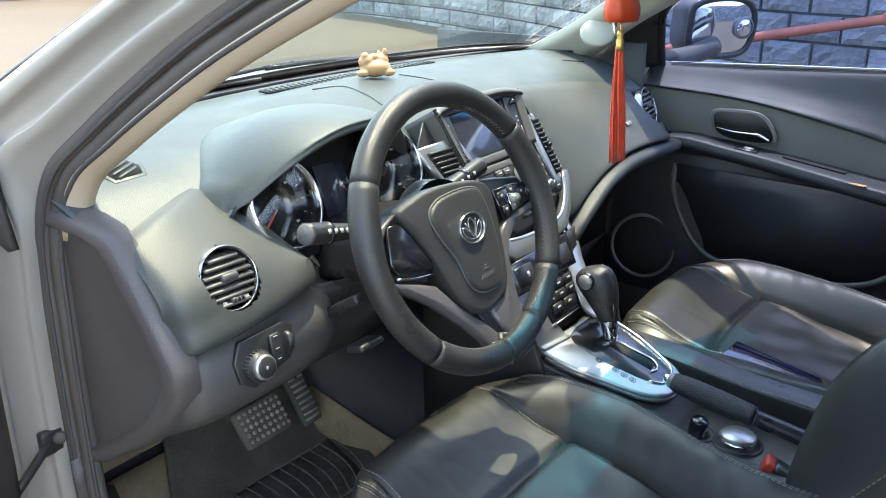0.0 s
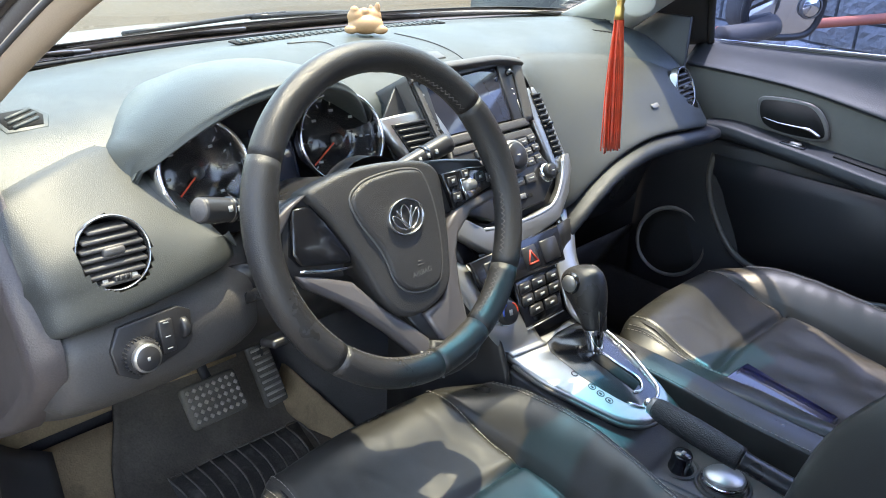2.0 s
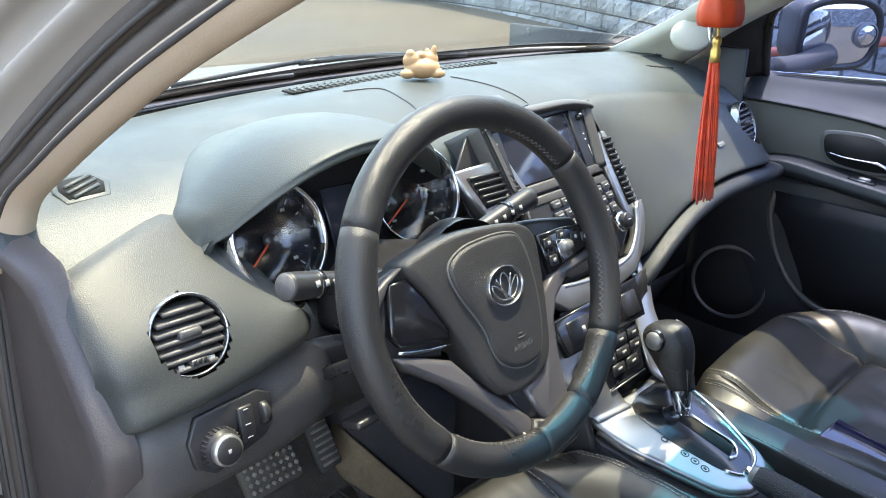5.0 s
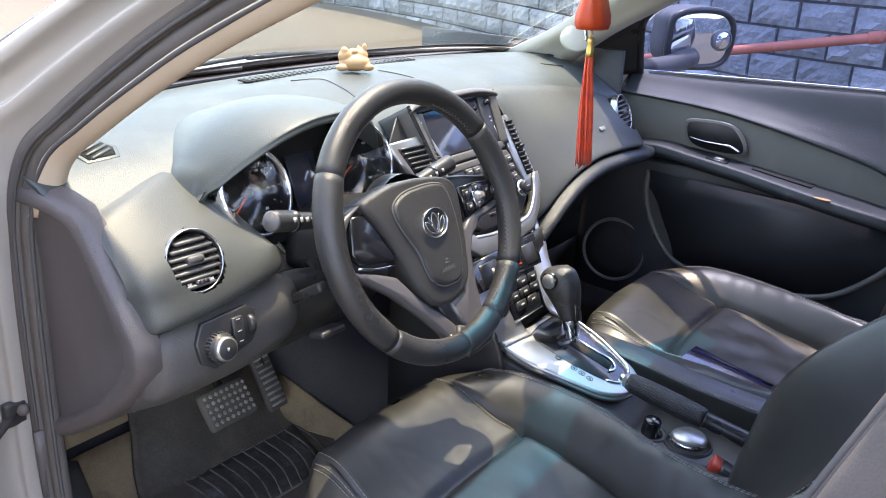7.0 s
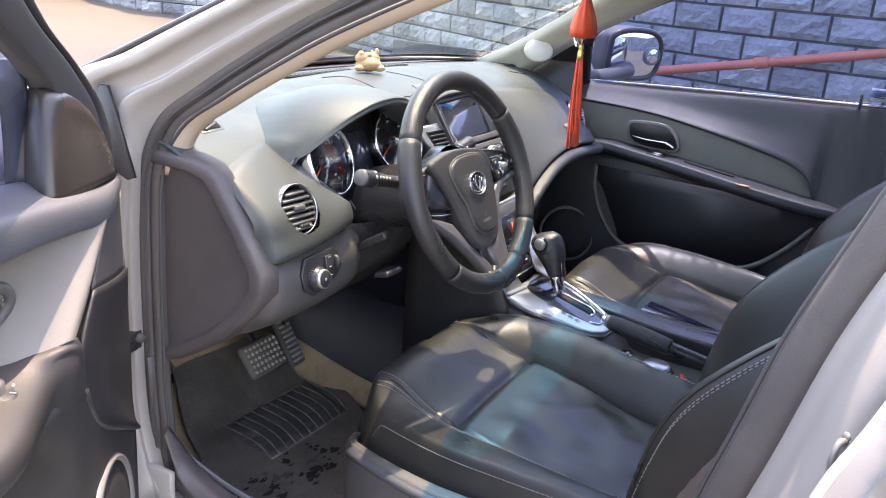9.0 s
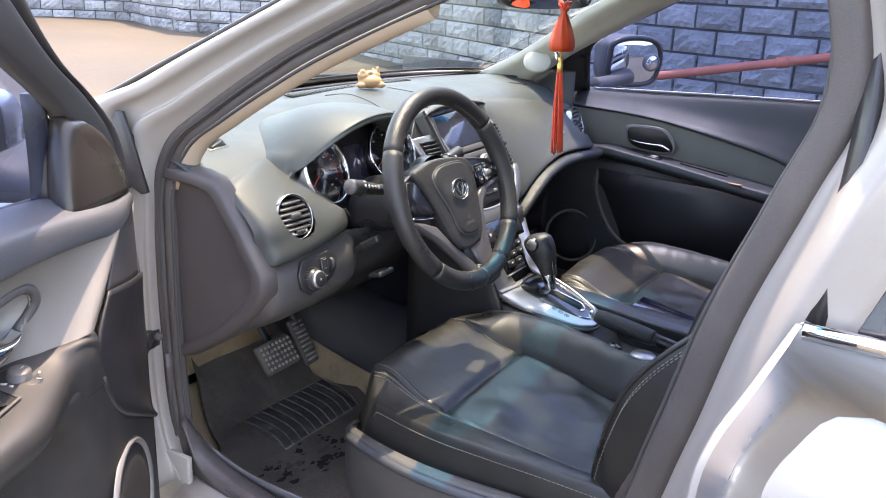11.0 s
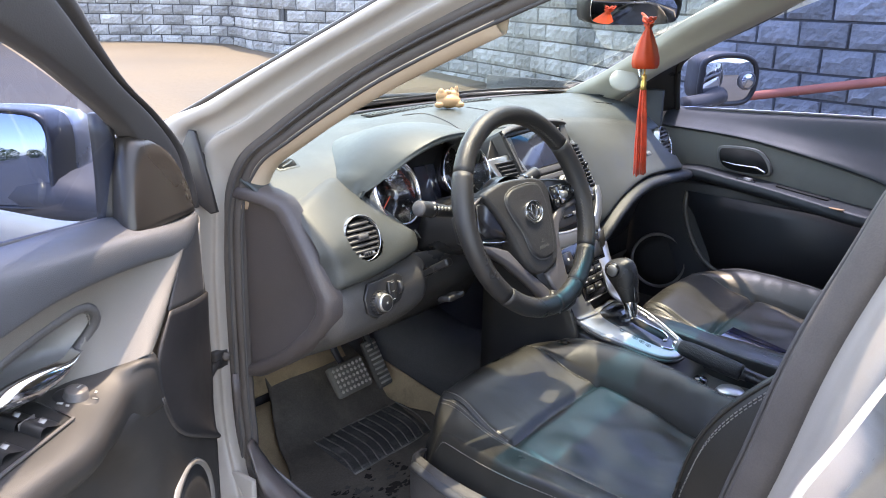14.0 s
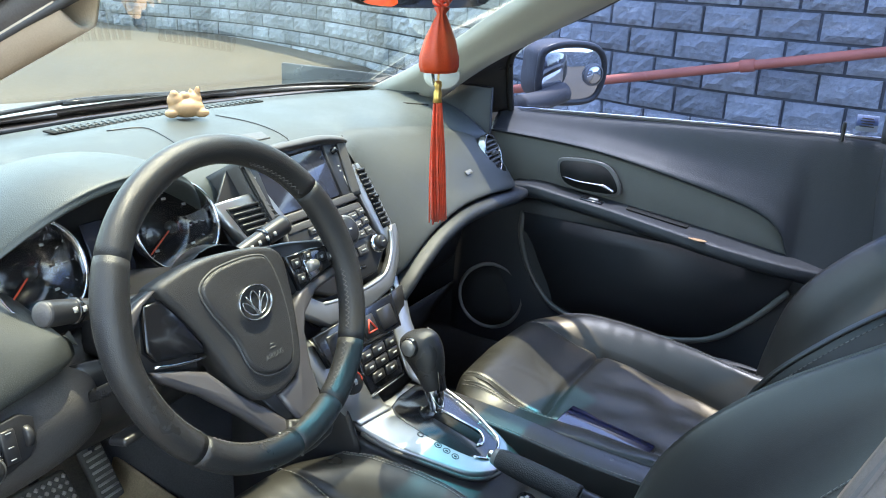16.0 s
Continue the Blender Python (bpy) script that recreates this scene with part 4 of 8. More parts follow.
def build_binnacle(d):
    """Instrument hood, gauges and stalks."""
    cx = -0.345
    rows = []
    for k in range(-10, 11):
        a = k / 9.1
        b = abs(a)
        side = min(b, 1) ** 2.6
        sink = 0.10 * max(0.0, b - 1)
        x = cx + 0.172 * a
        zl = 0.968 + 0.094 * (1 - b ** 2.4) - 5 * sink
        yl = 0.176 + 0.072 * side
        xb = cx + 0.182 * a
        yb = 0.425 - 0.125 * b ** 2.2
        zb = 1.040 - 0.052 * b ** 2.2 - 3 * sink
        rows.append([(xb, yb, zb - 0.004), (xb * 0.6 + x * 0.4, 0.62 * yb + 0.38 * yl, 0.5 * zb + 0.5 * zl + 0.016 * (1 - 0.4 * side)), (xb * 0.2 + x * 0.8, 0.28 * yb + 0.72 * yl, 0.2 * zb + 0.8 * zl + 0.017 * (1 - 0.3 * side)), (x, yl + 0.008, zl + 0.006), (x, yl, zl), (cx + 0.176 * a, yl + 0.006, zl - 0.010), (cx + 0.170 * a, yl + 0.07, zl - 0.016)])
    part("instrument_hood", loft(rows, 5, 3, thick=0.003), HOODCAP, d, "smooth dark grey instrument hood")
    face_n = (0, -0.93, 0.36)
    back = facing((cx, 0.262, 0.968), face_n)
    part("instrument_panel", slab([(-0.160, -0.085), (0.175, -0.085), (0.180, -0.02), (0.14, 0.06), (0.0, 0.075), (-0.13, 0.055), (-0.158, -0.02)], 0.01, 0.003, back @ pose(0, 0, -0.012), 4), BLACK, d, "dark instrument cluster panel")
    for gx, gy, gz, turn, gs, gn in ((-0.095, 0.246, 0.960, 215, 0.86, (0.04, -0.93, 0.36)), (0.110, 0.240, 0.966, 218, 0.86, (-0.20, -0.91, 0.36))):
        m = facing((cx + gx, gy, gz), gn) @ Matrix.Scale(gs, 4)
        g = part("gauge", lathe([(0.064, -0.002), (0.066, 0.024), (0.0680, 0.028), (0.0705, 0.027), (0.0725, 0.018), (0.074, -0.004)], 56, m), CHROME, d, "chrome-ringed dial with an orange needle")
        part("dial_face", lathe([(0, 0.0), (0.0655, 0.0), (0.0655, -0.004)], 48, m), GLOSS, g)
        part("hub", lathe([(0, 0.008), (0.008, 0.008), (0.010, 0.0)], 20, m), BLACK, g)
        a = radians(turn)
        part("needle", box(0.052, 0.0026, 0.0016, 0.0005, 1, m @ pose(0.030 * math.cos(a), 0.030 * math.sin(a), 0.005, 0, 0, turn)), ORANGE, g)
        for k in range(13):
            b = radians(225 - k * 22.5)
            part("tick", box(0.008 if k % 2 == 0 else 0.005, 0.0014, 0.0006, 0.0, 1, m @ pose(0.056 * math.cos(b), 0.056 * math.sin(b), 0.0012, 0, 0, math.degrees(b))), WHITEMARK, g)
            if k % 2 == 0:
                part("figure_bar", box(0.007, 0.004, 0.0005, 0.0, 1, m @ pose(0.044 * math.cos(b), 0.044 * math.sin(b), 0.0012)), WHITEMARK, g)
        part("lens", lathe([(0, 0.0205), (0.045, 0.020), (0.0655, 0.0195)], 40, m), GAUGEGLASS, g)
    part("info_display", box(0.060, 0.075, 0.004, 0.002, 1, facing((cx + 0.016, 0.246, 0.960), face_n)), SCREEN, d)
    # column shroud
    part("column_shroud", loft([[(cx - 0.055, 0.20, 0.925), (cx, 0.20, 0.945), (cx + 0.055, 0.20, 0.925), (cx + 0.06, 0.21, 0.86), (cx, 0.215, 0.83), (cx - 0.06, 0.21, 0.86)], [(cx - 0.055, 0.12, 0.945), (cx, 0.12, 0.965), (cx + 0.055, 0.12, 0.945), (cx + 0.06, 0.11, 0.885), (cx, 0.11, 0.855), (cx - 0.06, 0.11, 0.885)], [(cx - 0.045, 0.065, 0.955), (cx, 0.065, 0.97), (cx + 0.045, 0.065, 0.955), (cx + 0.05, 0.055, 0.90), (cx, 0.055, 0.88), (cx - 0.05, 0.055, 0.90)]], 4, 4, closed=True, caps=True), BLACK, d, "black steering column shroud")
    part("lower_column", loft([[(-0.445, 0.20, 0.86), (-0.36, 0.16, 0.865), (-0.25, 0.18, 0.87), (-0.17, 0.22, 0.88)], [(-0.44, 0.21, 0.78), (-0.36, 0.17, 0.79), (-0.25, 0.19, 0.79), (-0.16, 0.22, 0.79)], [(-0.43, 0.30, 0.68), (-0.36, 0.28, 0.69), (-0.25, 0.28, 0.69), (-0.15, 0.28, 0.69)]], 4, 4, thick=0.004), BLACK, d)
    part("column_lever", join(box(0.018, 0.10, 0.014, 0.004, 2, pose(-0.428, 0.160, 0.832, -32)), box(0.045, 0.030, 0.010, 0.004, 2, pose(-0.428, 0.113, 0.794, -15))), BLACK, d, "black column release lever")
    for side, end in ((-1, (-0.523, 0.112, 0.972)), (1, (-0.150, 0.120, 0.972))):
        root = Vector((cx + side * 0.045, 0.125, 0.938))
        e = Vector(end)
        st = part("stalk", tube([root, root.lerp(e, 0.35), root.lerp(e, 0.6), root.lerp(e, 0.86), e], [0.010, 0.010, 0.0115, 0.0132, 0.0132], 16, 4), BLACK, d, "black switch stalk")
        dirv = (e - root).normalized()
        part("end_cap", lathe([(0, 0.003), (0.011, 0.0025), (0.0125, 0.0), (0.0125, -0.002)], 24, facing(e, dirv, (0, -1, 0.2))), PLASTIC, st)
        part("grip_ring", tube([root.lerp(e, 0.70), root.lerp(e, 0.74)], 0.0138, 16, 2), GLOSS, st)
        for k in range(5):
            q = root.lerp(e, 0.42 + 0.09 * k)
            part("mark", box(0.005, 0.006, 0.0008, 0.0, 1, facing(q + Vector((0, -0.0112 - 0.0006 * k, 0.005)), (0, -0.9, 0.4))), WHITEMARK, st)


GAUGEGLASS = glass("gauge lens", (0.97, 0.97, 0.97), 1.35)


def build_centre(d):
    """Centre stack: display, twin vents, radio, climate panel, all set in one leaning plane."""
    sp = facing((0.02, 0.207, 0.98), (-0.02, -0.87, 0.49))
    def at(x, y, z=0.0, rx=0, ry=0, rz=0):
        return sp @ pose(x, y, z, rx, ry, rz)
    # housing round the display, with a peaked roof over it
    pod = []
    for a in (-1, -0.9, -0.55, 0, 0.55, 0.9, 1):
        x, b = -0.012 + 0.122 * a, abs(a)
        k = b ** 4
        pod.append([sp @ Vector(q) for q in ((x, 0.052 - 0.012 * k, -0.11), (x, 0.066 - 0.012 * k, -0.05), (x, 0.071 - 0.012 * k, 0.000), (x, 0.069 - 0.013 * k, 0.012), (x, 0.060 - 0.012 * k, 0.016), (x, 0.056 - 0.012 * k, 0.004))])
    part("display_pod", loft(pod, 5, 5, thick=0.004), PLASTIC, d, "dark display housing")
    for s in (-1, 1):
        part("pod_cheek", loft([[sp @ Vector((-0.012 + s * (0.122 - 0.014 * f), 0.060 - 0.100 * f, z)) for z in (-0.10, -0.02, 0.008, 0.010)] + [sp @ Vector((-0.012 + s * (0.106 - 0.014 * f), 0.056 - 0.096 * f, 0.004))] for f in (0.0, 0.33, 0.66, 1.0)], 4, 4, thick=0.003, flip=s > 0), PLASTIC, d)
    part("rear_plate", slab([(-0.19, 0.00), (-0.13, 0.06), (0.105, 0.06), (0.155, -0.01), (0.150, -0.13), (0.09, -0.205), (-0.09, -0.205), (-0.17, -0.10)], 0.004, 0.001, at(0, 0, -0.020)), BLACK, d)
    sc = part("display", slab([(-0.098, -0.033), (0.058, -0.031), (0.060, 0.053), (-0.099, 0.045)], 0.006, 0.001, at(0, 0, -0.004)), SCREEN, d, "dark multimedia display with a grey reflection")
    part("bezel_right", slab([(0.058, -0.034), (0.088, -0.036), (0.092, 0.054), (0.060, 0.056)], 0.009, 0.002, at(0, 0, -0.004)), BLACK, sc)
    part("bezel_left", slab([(-0.128, -0.038), (-0.098, -0.035), (-0.099, 0.047), (-0.126, 0.044)], 0.009, 0.002, at(0, 0, -0.004)), BLACK, sc)
    part("bezel_top", slab([(-0.128, 0.045), (0.092, 0.055), (0.090, 0.062), (-0.126, 0.054)], 0.010, 0.002, at(0, 0, -0.004)), BLACK, sc)
    part("bezel_foot", slab([(-0.128, -0.050), (0.090, -0.046), (0.088, -0.033), (-0.128, -0.035)], 0.012, 0.003, at(0, 0, -0.004)), PLASTIC, sc)
    for k in range(5):
        part("mark", box(0.005, 0.003, 0.0006, 0.0, 1, at(-0.112, 0.030 - 0.014 * k, 0.0054)), WHITEMARK, sc)
    part("knob", lathe([(0, 0.010), (0.004, 0.010), (0.005, 0.0)], 16, at(0.077, 0.040, 0.004)), GLOSS, sc)
    for y in (0.014, 0.006):
        part("mark", box(0.004, 0.003, 0.0006, 0.0, 1, at(0.077, y, 0.0054)), WHITEMARK, sc)
    part("card_slot", box(0.0016, 0.026, 0.0006, 0.0, 1, at(0.080, -0.016, 0.0054)), SATIN, sc)
    # upright vent at the far side
    fr = part("vent_frame", slab([(0.098, 0.012), (0.132, 0.012), (0.146, -0.020), (0.156, -0.110), (0.150, -0.128), (0.128, -0.132), (0.112, -0.112), (0.104, -0.050)], 0.014, 0.004, at(0, 0, -0.010)), SILVER, d, "silver-framed upright air vent")
    # Thin black slab on the frame, painted shade in place of a cut well.
    part("vent_well", slab([(0.117, 0.002), (0.136, 0.001), (0.145, -0.105), (0.125, -0.106)], 0.002, 0.0005, at(0, 0, 0.0036)), VOID, fr)
    for k in range(12):
        f = (k + 0.5) / 12
        part("slat", box(0.0205, 0.0052, 0.0030, 0.001, 1, at(0.1265 + 0.0085 * f, -0.106 * f + 0.002, 0.0066, 24)), BLACK, fr)
    part("vent_tab", box(0.012, 0.006, 0.008, 0.002, 1, at(0.132, -0.052, 0.011)), GLOSS, fr)
    part("clip", box(0.010, 0.006, 0.005, 0.0015, 1, at(0.146, -0.116, 0.006)), SATIN, fr)
    # broad vent at the wheel side
    fl = part("vent_frame", slab([(-0.205, 0.010), (-0.100, 0.012), (-0.076, -0.045), (-0.084, -0.056), (-0.150, -0.062), (-0.172, -0.058)], 0.016, 0.004, at(0, 0, -0.012)), SILVER, d, "silver-framed broad air vent")
    # Again a flat black slab that paints the vent's inner shade.
    part("vent_well", slab([(-0.186, -0.002), (-0.108, -0.003), (-0.091, -0.040), (-0.169, -0.046)], 0.002, 0.0005, at(0, 0, 0.0036)), VOID, fl)
    for k in range(5):
        f = (k + 0.5) / 5
        part("slat", box(0.074, 0.0046, 0.0035, 0.001, 1, at(-0.147 + 0.017 * f, -0.0435 * f - 0.001, 0.0066, 26, 0, -1)), BLACK, fl)
    part("lower_blade", slab([(-0.174, -0.058), (-0.150, -0.062), (-0.118, -0.120), (-0.100, -0.180), (-0.112, -0.186), (-0.146, -0.110)], 0.008, 0.003, at(0, 0, -0.010)), SILVER, fl)
    # radio face, proud of the vents
    rd = part("radio_panel", slab([(-0.100, -0.052), (0.082, -0.050), (0.088, -0.095), (0.104, -0.118), (0.096, -0.140), (0.060, -0.166), (-0.060, -0.170), (-0.104, -0.150), (-0.112, -0.118)], 0.016, 0.003, at(0, 0, -0.006)), BLACK, d, "dark grey radio control panel")
    zf = 0.010
    part("upper_band", slab([(-0.098, -0.053), (0.081, -0.051), (0.085, -0.062), (-0.098, -0.064)], 0.004, 0.0015, at(0, 0, zf - 0.002)), PLASTIC, rd)
    part("dial", lathe([(0, 0.016), (0.018, 0.016), (0.0205, 0.014), (0.0215, 0.004)], 36, at(0.018, -0.088, zf)), BLACK, rd)
    part("dial_ring", lathe([(0.0213, 0.012), (0.0245, 0.0115), (0.0265, 0.003)], 36, at(0.018, -0.088, zf)), SATIN, rd)
    part("mark", box(0.007, 0.003, 0.0006, 0.0, 1, at(0.018, -0.088, zf + 0.0165)), WHITEMARK, rd)
    keys = [(0.052, -0.070, 0.020, 0.012), (0.074, -0.067, 0.018, 0.012), (0.056, -0.086, 0.018, 0.012), (0.076, -0.083, 0.016, 0.012), (0.054, -0.102, 0.020, 0.013), (0.075, -0.100, 0.016, 0.013), (-0.014, -0.124, 0.024, 0.014), (0.014, -0.126, 0.024, 0.014), (0.042, -0.126, 0.024, 0.014)]
    keys += [(-0.016 - 0.022 * j, -0.070 - 0.016 * k, 0.019, 0.012) for j in (0.4, 1.4) for k in range(3)] + [(-0.044, -0.124, 0.024, 0.014)]
    for x, y, w, h in keys:
        part("button", box(w, h, 0.006, 0.0022, 2, at(x, y, zf + 0.002, 0, 0, 3)), PLASTIC, rd)
        part("mark", box(w * 0.5, 0.0026, 0.0006, 0.0, 1, at(x, y, zf + 0.0054, 0, 0, 3)), WHITEMARK, rd)
    for sx in (-0.090, 0.081):
        part("knob", lathe([(0, 0.018), (0.0095, 0.018), (0.0115, 0.016), (0.0125, 0.004)], 26, at(sx, -0.125, zf)), BLACK, rd)
        part("knob_ring", lathe([(0.0120, 0.009), (0.0140, 0.0085), (0.0150, 0.002)], 26, at(sx, -0.125, zf)), CHROME, rd)
        part("mark", box(0.008, 0.002, 0.0006, 0.0, 1, at(sx, -0.125, zf + 0.0184)), WHITEMARK, rd)
    part("disc_slot", box(0.070, 0.006, 0.003, 0.001, 1, at(0.002, -0.150, zf)), GLOSS, rd)
    part("latch", box(0.016, 0.008, 0.004, 0.001, 1, at(0.012, -0.148, zf + 0.002)), SATIN, rd)
    # satin shield under the radio with a bright inner line
    shield = [(0.157, -0.105), (0.152, -0.130), (0.124, -0.168), (0.084, -0.200), (0.0, -0.214), (-0.090, -0.210), (-0.140, -0.170), (-0.116, -0.150), (-0.080, -0.176), (0.006, -0.180), (0.082, -0.172), (0.112, -0.150), (0.132, -0.122), (0.140, -0.105)]
    sf = part("stack_frame", slab(shield, 0.014, 0.004, at(0, 0, -0.004)), SHIELDSATIN, d, "curved satin grey shield under the radio")
    part("bright_edge", tube([at(x, y, 0.008) @ Vector((0, 0, 0)) for x, y in ((0.136, -0.112), (0.128, -0.130), (0.108, -0.154), (0.080, -0.174), (0.040, -0.181), (-0.03, -0.182), (-0.085, -0.176))], 0.0034, 8, 5, flat=0.8), SILVER, sf)
    # switch strip
    hz = part("hazard_panel", slab([(-0.135, -0.212), (0.070, -0.206), (0.062, -0.262), (-0.125, -0.262)], 0.010, 0.003, at(0, 0, 0.002)), GLOSS, d, "black switch strip with a red hazard button")
    for x, w in ((-0.088, 0.050), (-0.013, 0.032), (0.034, 0.040)):
        part("button", box(w, 0.034, 0.005, 0.002, 1, at(x, -0.237, 0.012)), BLACK, hz)
    for p, q in (((-0.011, -0.008), (0.011, -0.008)), ((0.011, -0.008), (0, 0.011)), ((0, 0.011), (-0.011, -0.008))):
        part("warning_triangle", tube([at(-0.013, -0.238, 0.0150) @ Vector((*p, 0)), at(-0.013, -0.238, 0.0150) @ Vector((*q, 0))], 0.0014, 6, 1), REDPLASTIC, hz)
    part("mark", box(0.007, 0.009, 0.0006, 0.0, 1, at(-0.082, -0.237, 0.0148)), WHITEMARK, hz)
    # climate keys and seat heater knob
    cm = facing((0.02, 0.060, 0.72), (0, -0.93, 0.36))
    cp = part("climate_panel", slab([(-0.058, -0.034), (0.036, -0.034), (0.042, 0.038), (-0.062, 0.038)], 0.010, 0.003, cm @ pose(0, 0, -0.010)), GLOSS, d, "black climate control panel")
    for x, y, w in ((-0.042, 0.024, 0.026), (-0.010, 0.023, 0.032), (0.024, 0.023, 0.028), (-0.042, 0.005, 0.026), (-0.010, 0.005, 0.032), (0.024, 0.005, 0.028), (-0.028, -0.013, 0.030), (0.008, -0.014, 0.030)):
        part("button", box(w, 0.0155, 0.006, 0.002, 1, cm @ pose(x, y, 0.001)), BLACK, cp)
        part("mark", box(0.010, 0.004, 0.0006, 0.0, 1, cm @ pose(x, y, 0.0044)), WHITEMARK, cp)
    part("bright_edge", tube([cm @ Vector((-0.056, -0.036, 0.001)), cm @ Vector((0.034, -0.036, 0.001))], 0.0012, 6, 2), SILVER, cp)
    near_cheek = (((-0.152, 0.150, 0.806), (-0.140, 0.136, 0.802)), ((-0.140, 0.112, 0.772), (-0.082, 0.097, 0.765)), ((-0.122, 0.084, 0.731), (-0.042, 0.076, 0.722)), ((-0.104, 0.060, 0.692), (-0.024, 0.060, 0.692)), ((-0.085, 0.048, 0.6665), (-0.014, 0.042, 0.6640)), ((-0.083, 0.036, 0.6605), (-0.012, 0.028, 0.6580)))
    far_cheek = (((0.172, 0.150, 0.806), (0.150, 0.138, 0.802)), ((0.158, 0.120, 0.778), (0.106, 0.108, 0.765)), ((0.132, 0.090, 0.739), (0.086, 0.090, 0.740)), ((0.122, 0.064, 0.706), (0.070, 0.062, 0.702)), ((0.116, 0.044, 0.672), (0.070, 0.046, 0.676)), ((0.112, 0.026, 0.6575), (0.082, 0.022, 0.6565)))
    for s, edges in ((-1, near_cheek), (1, far_cheek)):
        rows = [[Vector(o), Vector(o).lerp(Vector(n), 0.08) + Vector((0, -0.004, 0.003)) * (k < 4), Vector(o).lerp(Vector(n), 0.5) + Vector((0, -0.005, 0.003)) * (k < 4), Vector(n)] for k, (o, n) in enumerate(edges)]
        hp = part("silver_cheek", loft(rows, 5, 6, thick=0.006, flip=s > 0), SILVER, d, "silver cheek beside the climate keys")
        if s < 0:
            km = facing((-0.078, 0.066, 0.722), (-0.10, -0.92, 0.38)) @ pose(0, 0, 0.004)
            kb = part("temperature_knob", lathe([(0, 0.016), (0.014, 0.016), (0.017, 0.014), (0.0185, 0.0)], 32, km), BLACK, hp, "black seat heater knob with red and blue arcs")
    for a0, mat, nm in ((-10, REDPLASTIC, "red_arc"), (115, BLUEMARK, "blue_arc")):
        part(nm, tube([km_at(km, 0, 0, 0.0155, 0.0138, a0 + 15 * i) for i in range(6)], 0.0014, 6, 2), mat, kb)
    part("knob_ring", lathe([(0.0182, 0.006), (0.0205, 0.005), (0.0215, -0.002)], 32, km), CHROME, kb)
    part("mark", box(0.006, 0.008, 0.0006, 0.0, 1, km @ pose(0, 0, 0.0164)), WHITEMARK, kb)


BLUEMARK = material("blue print", (0.05, 0.12, 0.5), 0.5, 0, 0.05, 20, 400, 0, 0.05)


def build_far_fascia(d):
    rows = []
    for x, ty, tz, ly, lz in ((0.140, 0.235, 1.015, 0.130, 0.800), (0.165, 0.255, 1.020, 0.120, 0.812), (0.215, 0.275, 1.022, 0.118, 0.838), (0.28, 0.285, 1.018, 0.118, 0.862), (0.38, 0.285, 1.008, 0.122, 0.876), (0.50, 0.277, 0.994, 0.132, 0.870), (0.60, 0.266, 0.978, 0.142, 0.858), (0.68, 0.258, 0.958, 0.150, 0.848), (0.735, 0.262, 0.935, 0.175, 0.842)):
        rows.append([(x, ty + 0.012, tz + 0.002), (x, ty - 0.022, tz - 0.012), (x, 0.6 * ty + 0.4 * ly - 0.020, 0.6 * tz + 0.4 * lz), (x, 0.25 * ty + 0.75 * ly - 0.016, 0.25 * tz + 0.75 * lz), (x, ly - 0.002, lz + 0.008), (x, ly + 0.016, lz - 0.002)])
    part("far_fascia", cut_round(loft(rows, 14, 8), (0.677, 0.200, 0.924), (0.10, -0.93, 0.36), 0.0430), FASCIA, d, "olive-grey skinned fascia above the glovebox")
    round_vent(d, (0.6766, 0.2037, 0.9226), (0.10, -0.93, 0.36), 0.0435)
    arch = [[(x, ly + 0.018, lz), (x, ly - 0.012, lz - 0.004), (x, ly - 0.016, lz - 0.020), (x, ly + 0.006, lz - 0.034), (x, ly + 0.05, lz - 0.04)] for x, ty, tz, ly, lz in ((0.140, 0, 0, 0.118, 0.785), (0.170, 0, 0, 0.112, 0.810), (0.215, 0, 0, 0.110, 0.838), (0.28, 0, 0, 0.112, 0.862), (0.38, 0, 0, 0.116, 0.875), (0.50, 0, 0, 0.126, 0.868), (0.60, 0, 0, 0.136, 0.857), (0.68, 0, 0, 0.146, 0.847), (0.752, 0, 0, 0.160, 0.840))]
    part("arch_trim", loft(arch, 4, 5, thick=0.003), FARTOP_SHADED, d, "dark arched trim under the fascia")
    part("glovebox", loft([[(0.16, 0.21, 0.80), (0.35, 0.21, 0.85), (0.55, 0.21, 0.85), (0.74, 0.22, 0.82)], [(0.17, 0.27, 0.74), (0.35, 0.27, 0.76), (0.55, 0.28, 0.76), (0.74, 0.29, 0.74)], [(0.18, 0.31, 0.64), (0.35, 0.31, 0.65), (0.55, 0.32, 0.65), (0.74, 0.33, 0.64)], [(0.18, 0.38, 0.58), (0.35, 0.40, 0.58), (0.55, 0.40, 0.58), (0.74, 0.40, 0.58)]], 4, 4, thick=0.004), BLACK, d, "black glovebox in shade")
    part("airbag_label", box(0.026, 0.0012, 0.009, 0.0003, 1, pose(0.488, 0.166, 0.921, -45, 0, 3)), SATIN, d)


